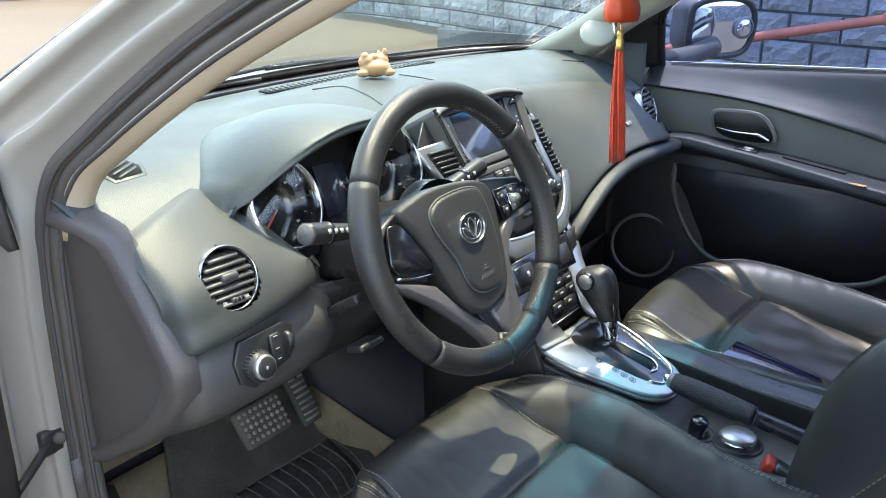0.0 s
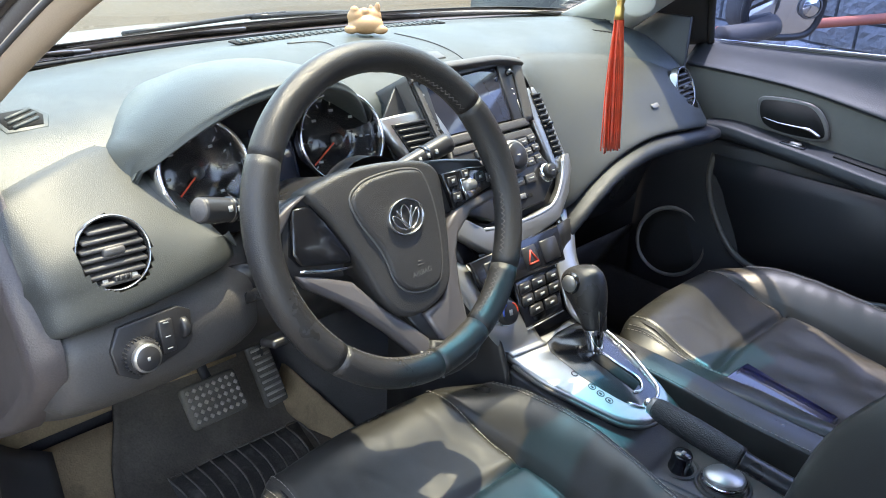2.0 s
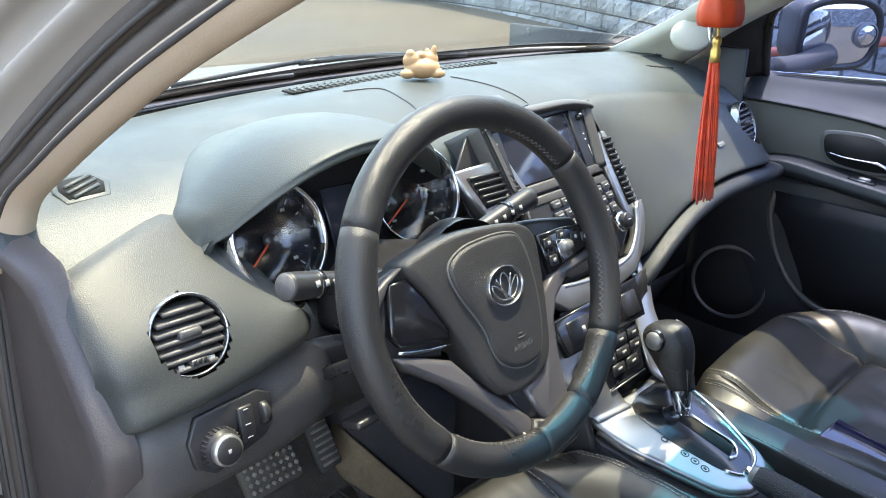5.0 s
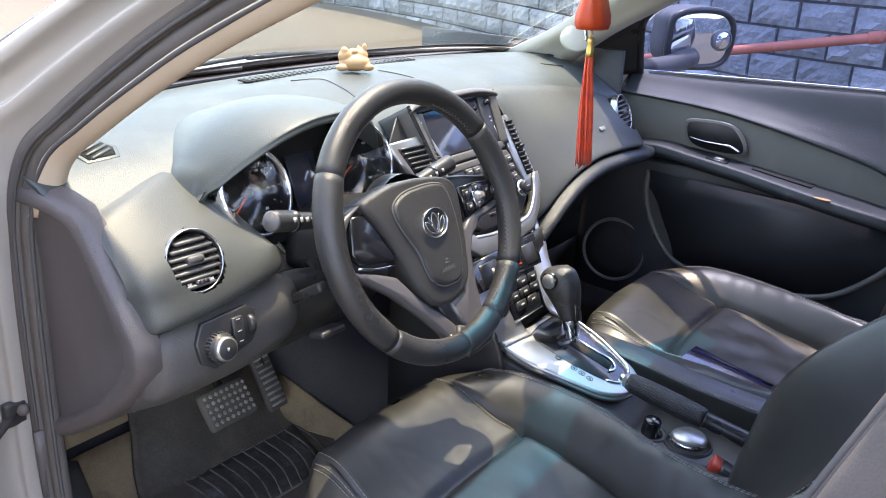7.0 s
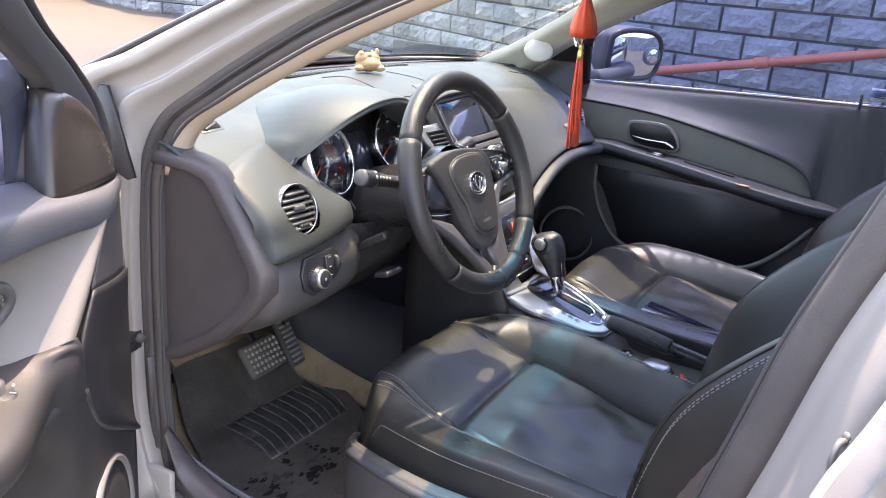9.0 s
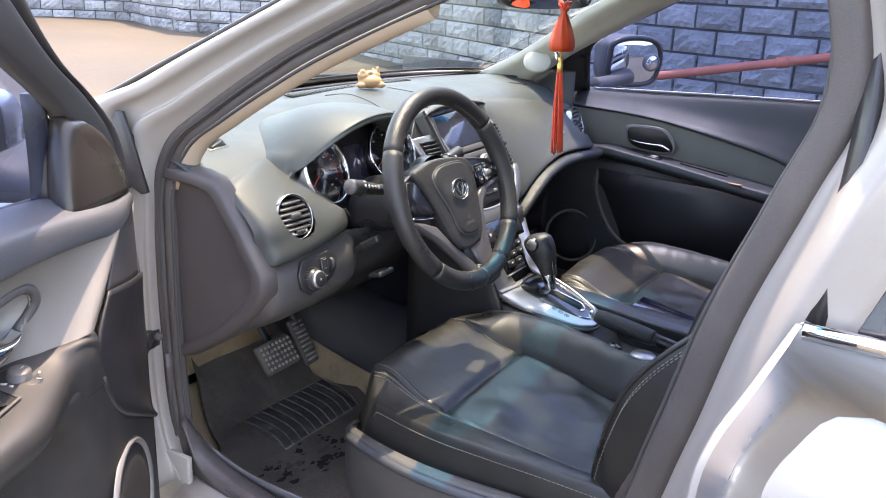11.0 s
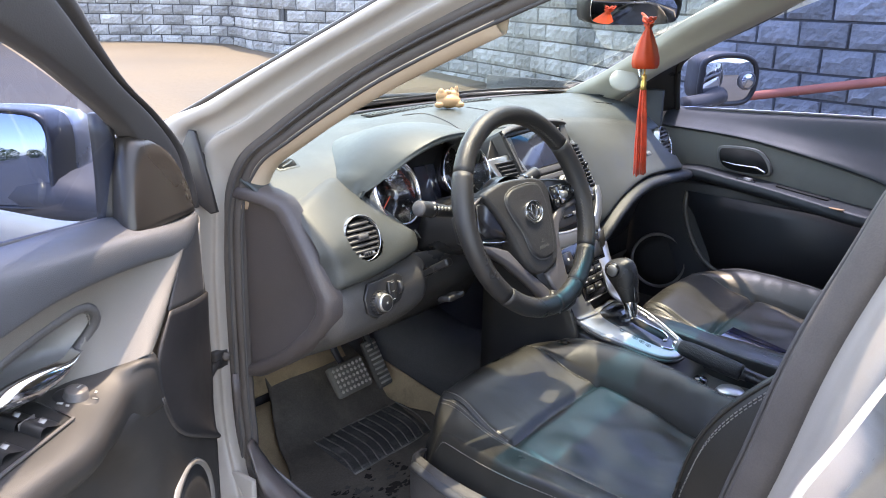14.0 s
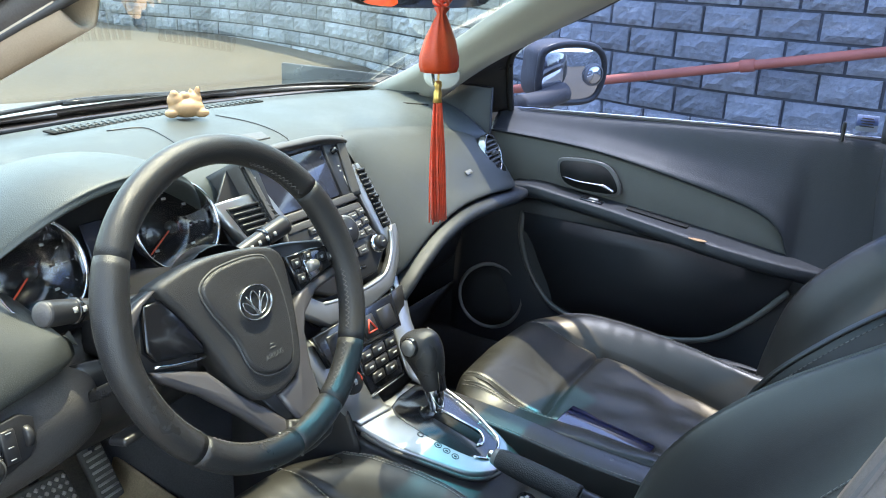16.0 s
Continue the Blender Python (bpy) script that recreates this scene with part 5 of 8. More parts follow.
# ---- steering wheel ----
def build_steering_wheel():
    w = thing("steering_wheel", "black leather steering wheel with three spokes", "steering wheel", at=(-0.346, 0.012, 0.9523))
    w.rotation_euler = (radians(90 - 20.84), 0, radians(-3.67))
    # local frame: x across, y up along the wheel, z to the driver; the rim lies in z = 0
    R, r = 0.1677, 0.0166
    for a0, a1 in ((-60, 53), (53, 124), (124, 153), (153, 178), (178, 224), (224, 300)):
        rows = []
        k = max(8, int((a1 - a0) / 3))
        for i in range(k + 1):
            a = radians(a0 + (a1 - a0) * i / k)
            rr = r * (0.975 if min(i, k - i) == 0 else 1.0)
            g = math.degrees(a) % 360
            swell = math.exp(-((g - 72) / 16) ** 2) + math.exp(-((g - 285) / 16) ** 2)
            rad = Vector((math.sin(a), math.cos(a), 0))
            ring = []
            for j in range(20):
                q = 2 * math.pi * j / 20
                inward = max(0.0, -math.cos(q))
                ring.append(rad * R + rr * ((1.0 + 0.22 * swell * inward) * math.cos(q) * rad + (1.0 + 0.10 * swell) * math.sin(q) * Vector((0, 0, 1))))
            rows.append(ring)
        bm = grid(rows, closed_u=True)
        bm.verts.ensure_lookup_table()
        bm.faces.new([bm.verts[i] for i in range(20)])
        bm.faces.new([bm.verts[len(bm.verts) - 20 + i] for i in range(20)])
        bmesh.ops.recalc_face_normals(bm, faces=bm.faces[:])
        part("rim_section", bm, WHEEL, w)
    # laced seam on the inside of the rim
    for a0, a1 in ((20, 52), (84, 122), (126, 150), (180, 222), (226, 258), (302, 340)):
        n = int((a1 - a0) / 2.4)
        lace = []
        for i in range(n):
            for s in (-1, 1):
                p = [Vector((math.sin(radians(a0 + 2.4 * (i + f))) * (R - r * c), math.cos(radians(a0 + 2.4 * (i + f))) * (R - r * c), z)) for f, c, z in ((0, 0.86, 0.0085 if s > 0 else 0.0015), (0.5, 0.99, 0.005), (1, 0.86, 0.0015 if s > 0 else 0.0085))]
                lace.append(tube(p, 0.0005, 4, 1))
        part("stitching", join(*lace), LACE, w)
    hub = [(-0.105, 0.042), (-0.080, 0.052), (-0.040, 0.058), (0.010, 0.056), (0.050, 0.049), (0.069, 0.034), (0.070, 0.005), (0.064, -0.045), (0.053, -0.088), (0.030, -0.105), (0.0, -0.111), (-0.026, -0.104), (-0.044, -0.080), (-0.054, -0.054), (-0.069, -0.019), (-0.086, 0.012)]
    part("hub_cover", slab(hub, 0.034, 0.010, pose(0, 0, -0.034), 4, 4), AIRBAG, w, "pebbled black airbag cover")
    seam = [(-0.059, 0.028), (-0.040, 0.042), (-0.010, 0.046), (0.023, 0.045), (0.043, 0.036), (0.051, 0.001), (0.049, -0.045), (0.038, -0.080), (0.018, -0.088), (-0.007, -0.084), (-0.024, -0.068), (-0.033, -0.034), (-0.052, 0.001)]
    pad = slab([(-0.004 + (x + 0.004) * 0.985, -0.02 + (y + 0.02) * 0.985) for x, y in seam], 0.008, 0.005, pose(0, 0, -0.0030), 4, 4)
    part("airbag_pad", pad, AIRBAG, w)
    part("airbag_seam", tube([(x, y, 0.0006) for x, y in seam], 0.0013, 6, 4, True), SEAMGREY, w)
    ec = pose(0.004, -0.004, 0.0048, 0, 0, 4)
    oval = Matrix.Diagonal((0.88, 0.70, 1, 1))
    em = part("emblem", lathe([(0.0245, -0.001), (0.0255, 0.003), (0.0270, 0.0045), (0.0280, 0.003), (0.0285, -0.002)], 48, ec @ oval), RINGSILVER, w, "oval chrome badge")
    part("badge_field", lathe([(0, 0.0005), (0.025, 0.0), (0.025, -0.002)], 40, ec @ oval), AIRBAG, em)
    # a fan of three open petals in bright outline
    fan = ec @ Matrix.Diagonal((0.86, 0.78, 1, 1))
    for pts in ([(0.0, -0.017), (-0.0065, -0.006), (-0.0062, 0.008), (0.0, 0.0165), (0.0062, 0.008), (0.0065, -0.006)], [(-0.002, -0.017), (-0.012, -0.014), (-0.020, -0.004), (-0.0205, 0.006), (-0.013, 0.0015), (-0.006, -0.008)], [(0.002, -0.017), (0.012, -0.014), (0.020, -0.004), (0.0205, 0.006), (0.013, 0.0015), (0.006, -0.008)]):
        part("petal_edge", tube([fan @ Vector((x, y, 0.0020)) for x, y in pts], 0.0010, 8, 4, True), RINGSILVER, em)
    for sx in (-1, 1):
        part("petal_edge", tube([fan @ Vector((x * sx, y, 0.0020)) for x, y in ((0.0, -0.015), (0.006, -0.002), (0.0125, 0.012))], 0.0010, 8, 4), RINGSILVER, em)
    word = bpy.data.curves.new("airbag_word", "FONT")
    word.body = "AIRBAG"
    word.size = 0.0080
    word.align_x = "CENTER"
    word.extrude = 0.0003
    o = new("airbag_word", word)
    dg = bpy.context.evaluated_depsgraph_get()
    me = bpy.data.meshes.new_from_object(o.evaluated_get(dg))
    bpy.data.objects.remove(o)
    bm = bmesh.new()
    bm.from_mesh(me)
    bm.transform(pose(0.011, -0.069, 0.0053, 0, 0, 3))
    part("airbag_word", bm, SEAMGREY, w, "raised grey word AIRBAG", smooth=False)
    part("airbag_mark", join(box(0.009, 0.0013, 0.0006, 0, 1, pose(0.011, -0.058, 0.0054)), box(0.006, 0.0013, 0.0006, 0, 1, pose(0.011, -0.054, 0.0054))), SEAMGREY, w)
    # arms to the rim
    left = part("spoke", slab([(-0.095, 0.046), (-0.130, 0.036), (-0.162, 0.020), (-0.164, -0.020), (-0.145, -0.034), (-0.075, -0.050), (-0.060, 0.0)], 0.018, 0.006, pose(0, 0, -0.032), 0, 3), BLACK, w, "side spoke with a blank cover")
    part("blank_cover", slab([(-0.123, 0.032), (-0.101, 0.032), (-0.088, 0.014), (-0.066, -0.026), (-0.068, -0.036), (-0.126, -0.025), (-0.135, -0.012)], 0.014, 0.004, pose(0, 0, -0.020), 0, 3), GLOSS, left, "gloss black blank cover")
    part("spoke_wing", slab([(-0.100, 0.044), (-0.126, 0.036), (-0.152, 0.022), (-0.156, 0.008), (-0.140, 0.012), (-0.122, 0.032)], 0.012, 0.004, pose(0, 0, -0.018), 0, 3), SPOKE, left)
    part("chrome_edge", tube([(-0.068, -0.040, -0.010), (-0.100, -0.036, -0.008), (-0.130, -0.029, -0.008)], 0.0018, 6, 4), CHROME, left)
    right = part("spoke", slab([(0.045, 0.050), (0.100, 0.045), (0.150, 0.036), (0.168, 0.012), (0.160, -0.012), (0.095, -0.020), (0.060, -0.010)], 0.020, 0.006, pose(0, 0, -0.034), 0, 3), BLACK, w, "side spoke with switch buttons")
    part("switch_frame", slab([(0.079, 0.030), (0.120, 0.030), (0.155, 0.026), (0.166, 0.010), (0.158, 0.002), (0.120, -0.006), (0.088, -0.014)], 0.012, 0.004, pose(0, 0, -0.017), 0, 3), GLOSS, right, "gloss black switch pod")
    part("roller_base", slab([(0.101, 0.019), (0.121, 0.018), (0.123, -0.001), (0.104, -0.006)], 0.003, 0.001, pose(0, 0, -0.005)), CHROME, right)
    part("roller", lathe([(0, -0.008), (0.006, -0.008), (0.007, 0), (0.006, 0.008), (0, 0.008)], 20, pose(0.112, 0.010, -0.002, 0, 90)), SATIN, right)
    for bx, by, bw in ((0.090, 0.019, 0.014), (0.093, 0.000, 0.013), (0.112, 0.023, 0.012), (0.134, 0.016, 0.015), (0.150, 0.013, 0.012)):
        part("button", box(bw, 0.011, 0.003, 0.0012, 1, pose(bx, by, -0.0045)), BLACK, right)
        part("mark", box(0.0045, 0.004, 0.0006, 0, 1, pose(bx, by, -0.0028)), WHITEMARK, right)
    # lower twin spoke in satin grey
    part("lower_spoke", slab([(-0.134, -0.032), (-0.102, -0.042), (-0.071, -0.055), (-0.040, -0.092), (-0.004, -0.125), (0.012, -0.142), (0.010, -0.184), (-0.015, -0.148), (-0.041, -0.118), (-0.086, -0.074), (-0.124, -0.047)], 0.014, 0.006, pose(0, 0, -0.020), 0, 3), SPOKE, w, "satin grey lower spoke")
    part("lower_spoke", slab([(0.158, 0.000), (0.163, -0.012), (0.113, -0.020), (0.086, -0.040), (0.076, -0.060), (0.071, -0.100), (0.072, -0.138), (0.080, -0.166), (0.060, -0.176), (0.030, -0.152), (0.012, -0.114), (0.044, -0.106), (0.058, -0.070), (0.066, -0.030), (0.090, -0.012), (0.118, -0.007)], 0.014, 0.005, pose(0, 0, -0.019), 0, 3), SPOKE, w, "satin grey lower spoke")
    part("spoke_bridge", slab([(0.010, -0.143), (0.030, -0.150), (0.069, -0.160), (0.078, -0.172), (0.066, -0.184), (0.036, -0.189), (0.010, -0.188), (0.000, -0.166)], 0.018, 0.006, pose(0, 0, -0.016), 0, 3), WHEEL, w)
    part("bridge_seam", tube([(-0.010, -0.150, -0.002), (0.002, -0.166, 0.006), (0.010, -0.186, 0.003)], 0.0016, 6, 4), SATIN, w)
    part("spoke_gap", slab([(-0.010, -0.108), (0.012, -0.112), (0.030, -0.150), (0.012, -0.144)], 0.008, 0.002, pose(0, 0, -0.020)), BLACK, w)
    part("hub_back", lathe([(0, -0.075), (0.055, -0.075), (0.070, -0.055), (0.066, -0.030)], 30), BLACK, w)
    return w


# ---- seats ----
def smooth01(t):
    t = min(1.0, max(0.0, t))
    return t * t * (3 - 2 * t)


def cushion_z(u, v, seed, low):
    """Height of a seat cushion; u -1..1 across, v 0..1 front to back. The console-side roll of the driver seat and the far roll of the passenger seat stand high; low is the height of the worn other one."""
    a = abs(u)
    t = max(0.0, (a - 0.60) / 0.40)
    base = 0.591 + 0.040 * math.exp(-((v - 0.10) / 0.125) ** 2) - 0.030 * smooth01((v - 0.34) / 0.6)
    base += 0.005 * max(0.0, 1 - (u / 0.62) ** 2) * smooth01((0.34 - v) / 0.12)
    if u > 0:
        crest = 0.628 + 0.014 * smooth01((v - 0.05) / 0.18) - 0.006 * smooth01((v - 0.6) / 0.4)
    else:
        crest = 0.594 + low * smooth01((v - 0.10) / 0.4)
    rise = math.sin(0.5 * math.pi * min(1.0, t / 0.70)) ** 0.85
    z = base + (crest - base) * rise - 0.075 * smooth01((t - 0.70) / 0.30) ** 1.6
    nose = 0.060 + 0.085 * t
    z -= 0.080 * smooth01((nose - v) / nose) ** 1.9
    z -= 0.007 * math.exp(-((a - 0.60) / 0.016) ** 2) * smooth01((v - 0.02) / 0.1)
    mid = 1 - smooth01((a - 0.54) / 0.06)
    if a < 0.62:
        z -= 0.009 * math.exp(-((v - 0.335 - 0.03 * u * u) / 0.014) ** 2)
    # soft folds: long diagonal ones over the insert, short ones across the rolls
    z += 0.0035 * noise.noise(Vector((u * 2.2, v * 3.5, seed)))
    fold = noise.noise(Vector((u * 2.6 + 5 * v, v * 4.5 - 2.4 * u, seed + 2)))
    z += 0.0100 * fold * mid * smooth01((v - 0.38) / 0.12)
    ruck = noise.noise(Vector((u * 3.0, v * 22 + 2 * u, seed + 4)))
    z += 0.0019 * ruck * smooth01((v - 0.2) / 0.15) * smooth01((t - 0.05) / 0.2) * (1 - smooth01((t - 0.62) / 0.2))
    crack = abs(noise.noise(Vector((u * 4 - 3 * v, v * 5 + 2 * u, seed + 9))))
    z -= 0.0007 * (1 - min(1.0, crack * 14)) * mid
    return z


def seat_point(cx, half, y0, y1, u, v, seed, outer, dz):
    """A place on the cushion, whose door side narrows to the front."""
    taper = 0.20 if outer < 0 else 0.05
    w = half * (1.0 - (taper if u * outer > 0 else 0.02) * smooth01((0.5 - v) / 0.5))
    if u > 0:
        w *= 1.0 - (0.34 if outer < 0 else 0.42) * smooth01((v - 0.30) / 0.65)
    y = y0 + (y1 - y0) * v + 0.014 * (1 - u * u) * (1 - v) - 0.040 * smooth01((abs(u) - 0.62) / 0.38) * (1 - v) ** 5
    return Vector((cx + w * u, y, cushion_z(u, v, seed, 0.014 if outer < 0 else 0.020) + dz))


def seat_patch(cx, half, y0, y1, u0, u1, v0, v1, seed, outer, dz, nu=26, nv=60):
    return grid([[seat_point(cx, half, y0, y1, u0 + (u1 - u0) * i / nu, v0 + (v1 - v0) * j / nv, seed, outer, dz) for i in range(nu + 1)] for j in range(nv + 1)])


def build_seat(name, cx, label, seed, outer, back=0.0, dz=0.0):
    """A leather front seat. outer: -1 or 1, the side towards its door."""
    s = thing(name, label, "car seat", "front seats")
    half, y0, y1 = (0.258 if outer < 0 else 0.256), 0.118 - back, -0.43 - back
    def line(u, v0, v1, lift=0.0012, k=12):
        return [seat_point(cx, half, y0, y1, u, v0 + (v1 - v0) * i / k, seed, outer, dz + lift) for i in range(k + 1)]
    part("front_section", seat_patch(cx, half, y0, y1, -0.60, 0.60, 0.0, 0.34, seed, outer, dz, 44, 50), LEATHER, s, "lit olive-black leather thigh section")
    part("insert", seat_patch(cx, half, y0, y1, -0.60, 0.60, 0.34, 1.0, seed, outer, dz, 44, 60), LEATHER, s)
    for sg in (-1, 1):
        lo, hi = sorted((sg * 0.60, sg * 1.0))
        part("bolster", seat_patch(cx, half, y0, y1, lo, hi, 0.0, 1.0, seed, outer, dz, 34, 130), LEATHER, s, "creased leather side bolster")
        part("seam", tube(line(sg * 0.60, 0.02, 0.97, 0.0), 0.0014, 6, 2), BLACK, s)
        stitches(line(sg * 0.580, 0.02, 0.33), THREAD, s, 0.0075, 0.005, 0.0006, 3)
        edges = (0.865, 0.892) if sg > 0 else (0.640, 0.665, 0.93)
        for e in edges:
            stitches(line(sg * e, 0.06, 0.97, 0.0012, 24), THREAD, s, 0.0075, 0.005, 0.0006, 3)
        part("piping", tube(line(sg * (0.8785 if sg > 0 else 0.6525), 0.05, 0.97, -0.0008, 24), 0.0016, 6, 2), BLACK, s)
        # side of the cushion down to the base
        side = []
        for v in (0.0, 0.04, 0.15, 0.4, 0.7, 1.0):
            p = line(sg * 1.0, v, v + 0.001, 0, 1)[0]
            side.append([p, p + Vector((sg * 0.006, 0, -0.03)), p + Vector((sg * 0.004, 0, -0.06)), p + Vector((-sg * 0.006, 0, -0.085))])
        part("side_skirt", loft(side, 4, 5, thick=0.003, flip=sg > 0), LEATHER, s)
        # plastic base shield
        sx = cx + sg * (half + 0.004)
        fx = cx + sg * (half * (0.82 if sg == outer else 0.95))
        shield = [[(fx - sg * 0.05, 0.105 - back, 0.530 + dz), (fx - sg * 0.045, 0.118 - back, 0.517 + dz), (fx - sg * 0.04, 0.110 - back, 0.43 + dz), (fx - sg * 0.05, 0.09 - back, 0.34)], [(fx, 0.075 - back, 0.545 + dz), (fx + sg * 0.016, 0.08 - back, 0.530 + dz), (fx + sg * 0.018, 0.075 - back, 0.43 + dz), (fx, 0.06 - back, 0.34)], [(sx, -0.10 - back, 0.560 + dz), (sx + sg * 0.022, -0.10 - back, 0.545 + dz), (sx + sg * 0.024, -0.10 - back, 0.44 + dz), (sx, -0.10 - back, 0.34)], [(sx, -0.35, 0.568), (sx + sg * 0.024, -0.35, 0.552), (sx + sg * 0.028, -0.35, 0.43), (sx, -0.35, 0.34)], [(sx, -0.50, 0.56), (sx + sg * 0.016, -0.50, 0.53), (sx + sg * 0.020, -0.50, 0.43), (sx, -0.50, 0.34)]]
        part("base_shield", loft(shield, 5, 5, thick=0.004, flip=sg > 0), PLASTIC, s, "scuffed dark plastic base shield")
        part("shield_edge", tube([(q[1][0] + sg * 0.001, q[1][1], q[1][2] + 0.004) for q in shield[1:]], 0.010, 8, 6, flat=0.8), SHIELD, s, "blue-grey shield edge")
    # front face under the lip
    front = []
    for u in (-1, -0.8, -0.4, 0, 0.4, 0.8, 1):
        p = line(u, 0.0, 0.001, 0, 1)[0]
        front.append([p, p + Vector((0, 0.004, -0.03)), p + Vector((0, -0.012, -0.07)), p + Vector((0, -0.04, -0.10))])
    part("front_skirt", loft(front, 4, 4, thick=0.003), LEATHER, s)
    part("base_frame", box(0.46, 0.42, 0.14, 0.02, 2, pose(cx, -0.16, 0.40)), BLACK, s)
    if outer < 0:
        lv = slab([(-0.05, -0.012), (0.03, -0.016), (0.06, -0.004), (0.05, 0.012), (-0.04, 0.014)], 0.010, 0.004, facing((cx + outer * (half + 0.034), -0.165 - back, 0.478), (outer, 0, 0.1)), 3)
        part("recline_lever", lv, CHROME, s, "bright height lever")
    # backrest: shell of lofted sections up a leaning spine
    def spine(h):
        return Vector((cx, -0.385 - back - 0.42 * h - 0.05 * h * h, 0.545 + dz + 0.63 * h))
    secs = []
    for h, w, th, wing in ((0.0, 0.225, 0.10, 0.030), (0.12, 0.248, 0.11, 0.075), (0.28, 0.260, 0.115, 0.115), (0.45, 0.262, 0.11, 0.108), (0.65, 0.240, 0.095, 0.070), (0.84, 0.205, 0.08, 0.035), (0.96, 0.16, 0.06, 0.015), (1.0, 0.12, 0.03, 0.0)):
        c = spine(h)
        f = Vector((0, 0.88, 0.47))
        secs.append([c + Vector((-w, 0, 0)) + f * (wing * 0.2 - 0.02), c + Vector((-w * 0.90, 0, 0)) + f * wing, c + Vector((-w * 0.72, 0, 0)) + f * (wing * 0.75), c + Vector((-w * 0.52, 0, 0)) + f * 0.012, c + f * 0.004, c + Vector((w * 0.52, 0, 0)) + f * 0.012, c + Vector((w * 0.72, 0, 0)) + f * (wing * 0.75), c + Vector((w * 0.90, 0, 0)) + f * wing, c + Vector((w, 0, 0)) + f * (wing * 0.2 - 0.02), c + Vector((w * 0.92, 0, 0)) - f * th, c - f * th * 1.1, c + Vector((-w * 0.92, 0, 0)) - f * th])
    part("backrest", loft(secs, 5, 6, closed=True, caps=True), LEATHER, s, "black leather backrest with side wings")
    rows = [spline(q, 5, True) for q in secs[:7]]
    for idx in (1 * 5 - 1, 3 * 5, 5 * 5, 7 * 5 + 1):
        stitches([r[idx] + Vector((0, 0.0012, 0.0008)) for r in rows], THREAD, s, 0.008, 0.005, 0.0008, 6)
    flank = [[q[2 * 0 + 1] + Vector((-0.003, -0.012, 0)), q[0] + Vector((-0.006, 0, 0)), q[0].lerp(q[11], 0.5) + Vector((-0.008, 0, 0)), q[11] + Vector((-0.004, -0.002, 0))] for q in secs[:7]]
    if outer < 0:
        # Overlay on the wing's outer side; warm reflected light is painted in as brown.
        part("wing_flank", loft(flank, 4, 5), WARMLIT_HIDE, s, "leather outer flank of the backrest, warm reflected light painted brown")
        stitches([q[0] + Vector((-0.004, 0.001, 0)) for q in flank], THREAD, s, 0.008, 0.005, 0.0009, 6)
    part("wing_piping", tube([r[5] for r in rows], 0.0028, 6, 6), LEATHER, s)
    part("wing_piping", tube([r[35] for r in rows], 0.0028, 6, 6), LEATHER, s)
    hr = spine(1.0)
    part("headrest", loft([[(hr.x - w, hr.y - 0.045 - 0.2 * dz - t, hr.z + 0.05 + dz), (hr.x, hr.y - 0.05 - 0.2 * dz - t, hr.z + 0.05 + dz), (hr.x + w, hr.y - 0.045 - 0.2 * dz - t, hr.z + 0.05 + dz), (hr.x + w, hr.y - 0.045 - 0.2 * dz + t, hr.z + 0.05 + dz), (hr.x, hr.y - 0.03 - 0.2 * dz + t, hr.z + 0.05 + dz), (hr.x - w, hr.y - 0.045 - 0.2 * dz + t, hr.z + 0.05 + dz)] for dz, w, t in ((0.0, 0.09, 0.02), (0.05, 0.125, 0.045), (0.12, 0.125, 0.045), (0.16, 0.10, 0.02))], 4, 5, closed=True, caps=True), LEATHER, s)
    for sx in (-0.06, 0.06):
        part("headrest_post", tube([(hr.x + sx, hr.y - 0.02, hr.z - 0.03), (hr.x + sx, hr.y - 0.045, hr.z + 0.09)], 0.006, 8, 2), CHROME, s)
    return s


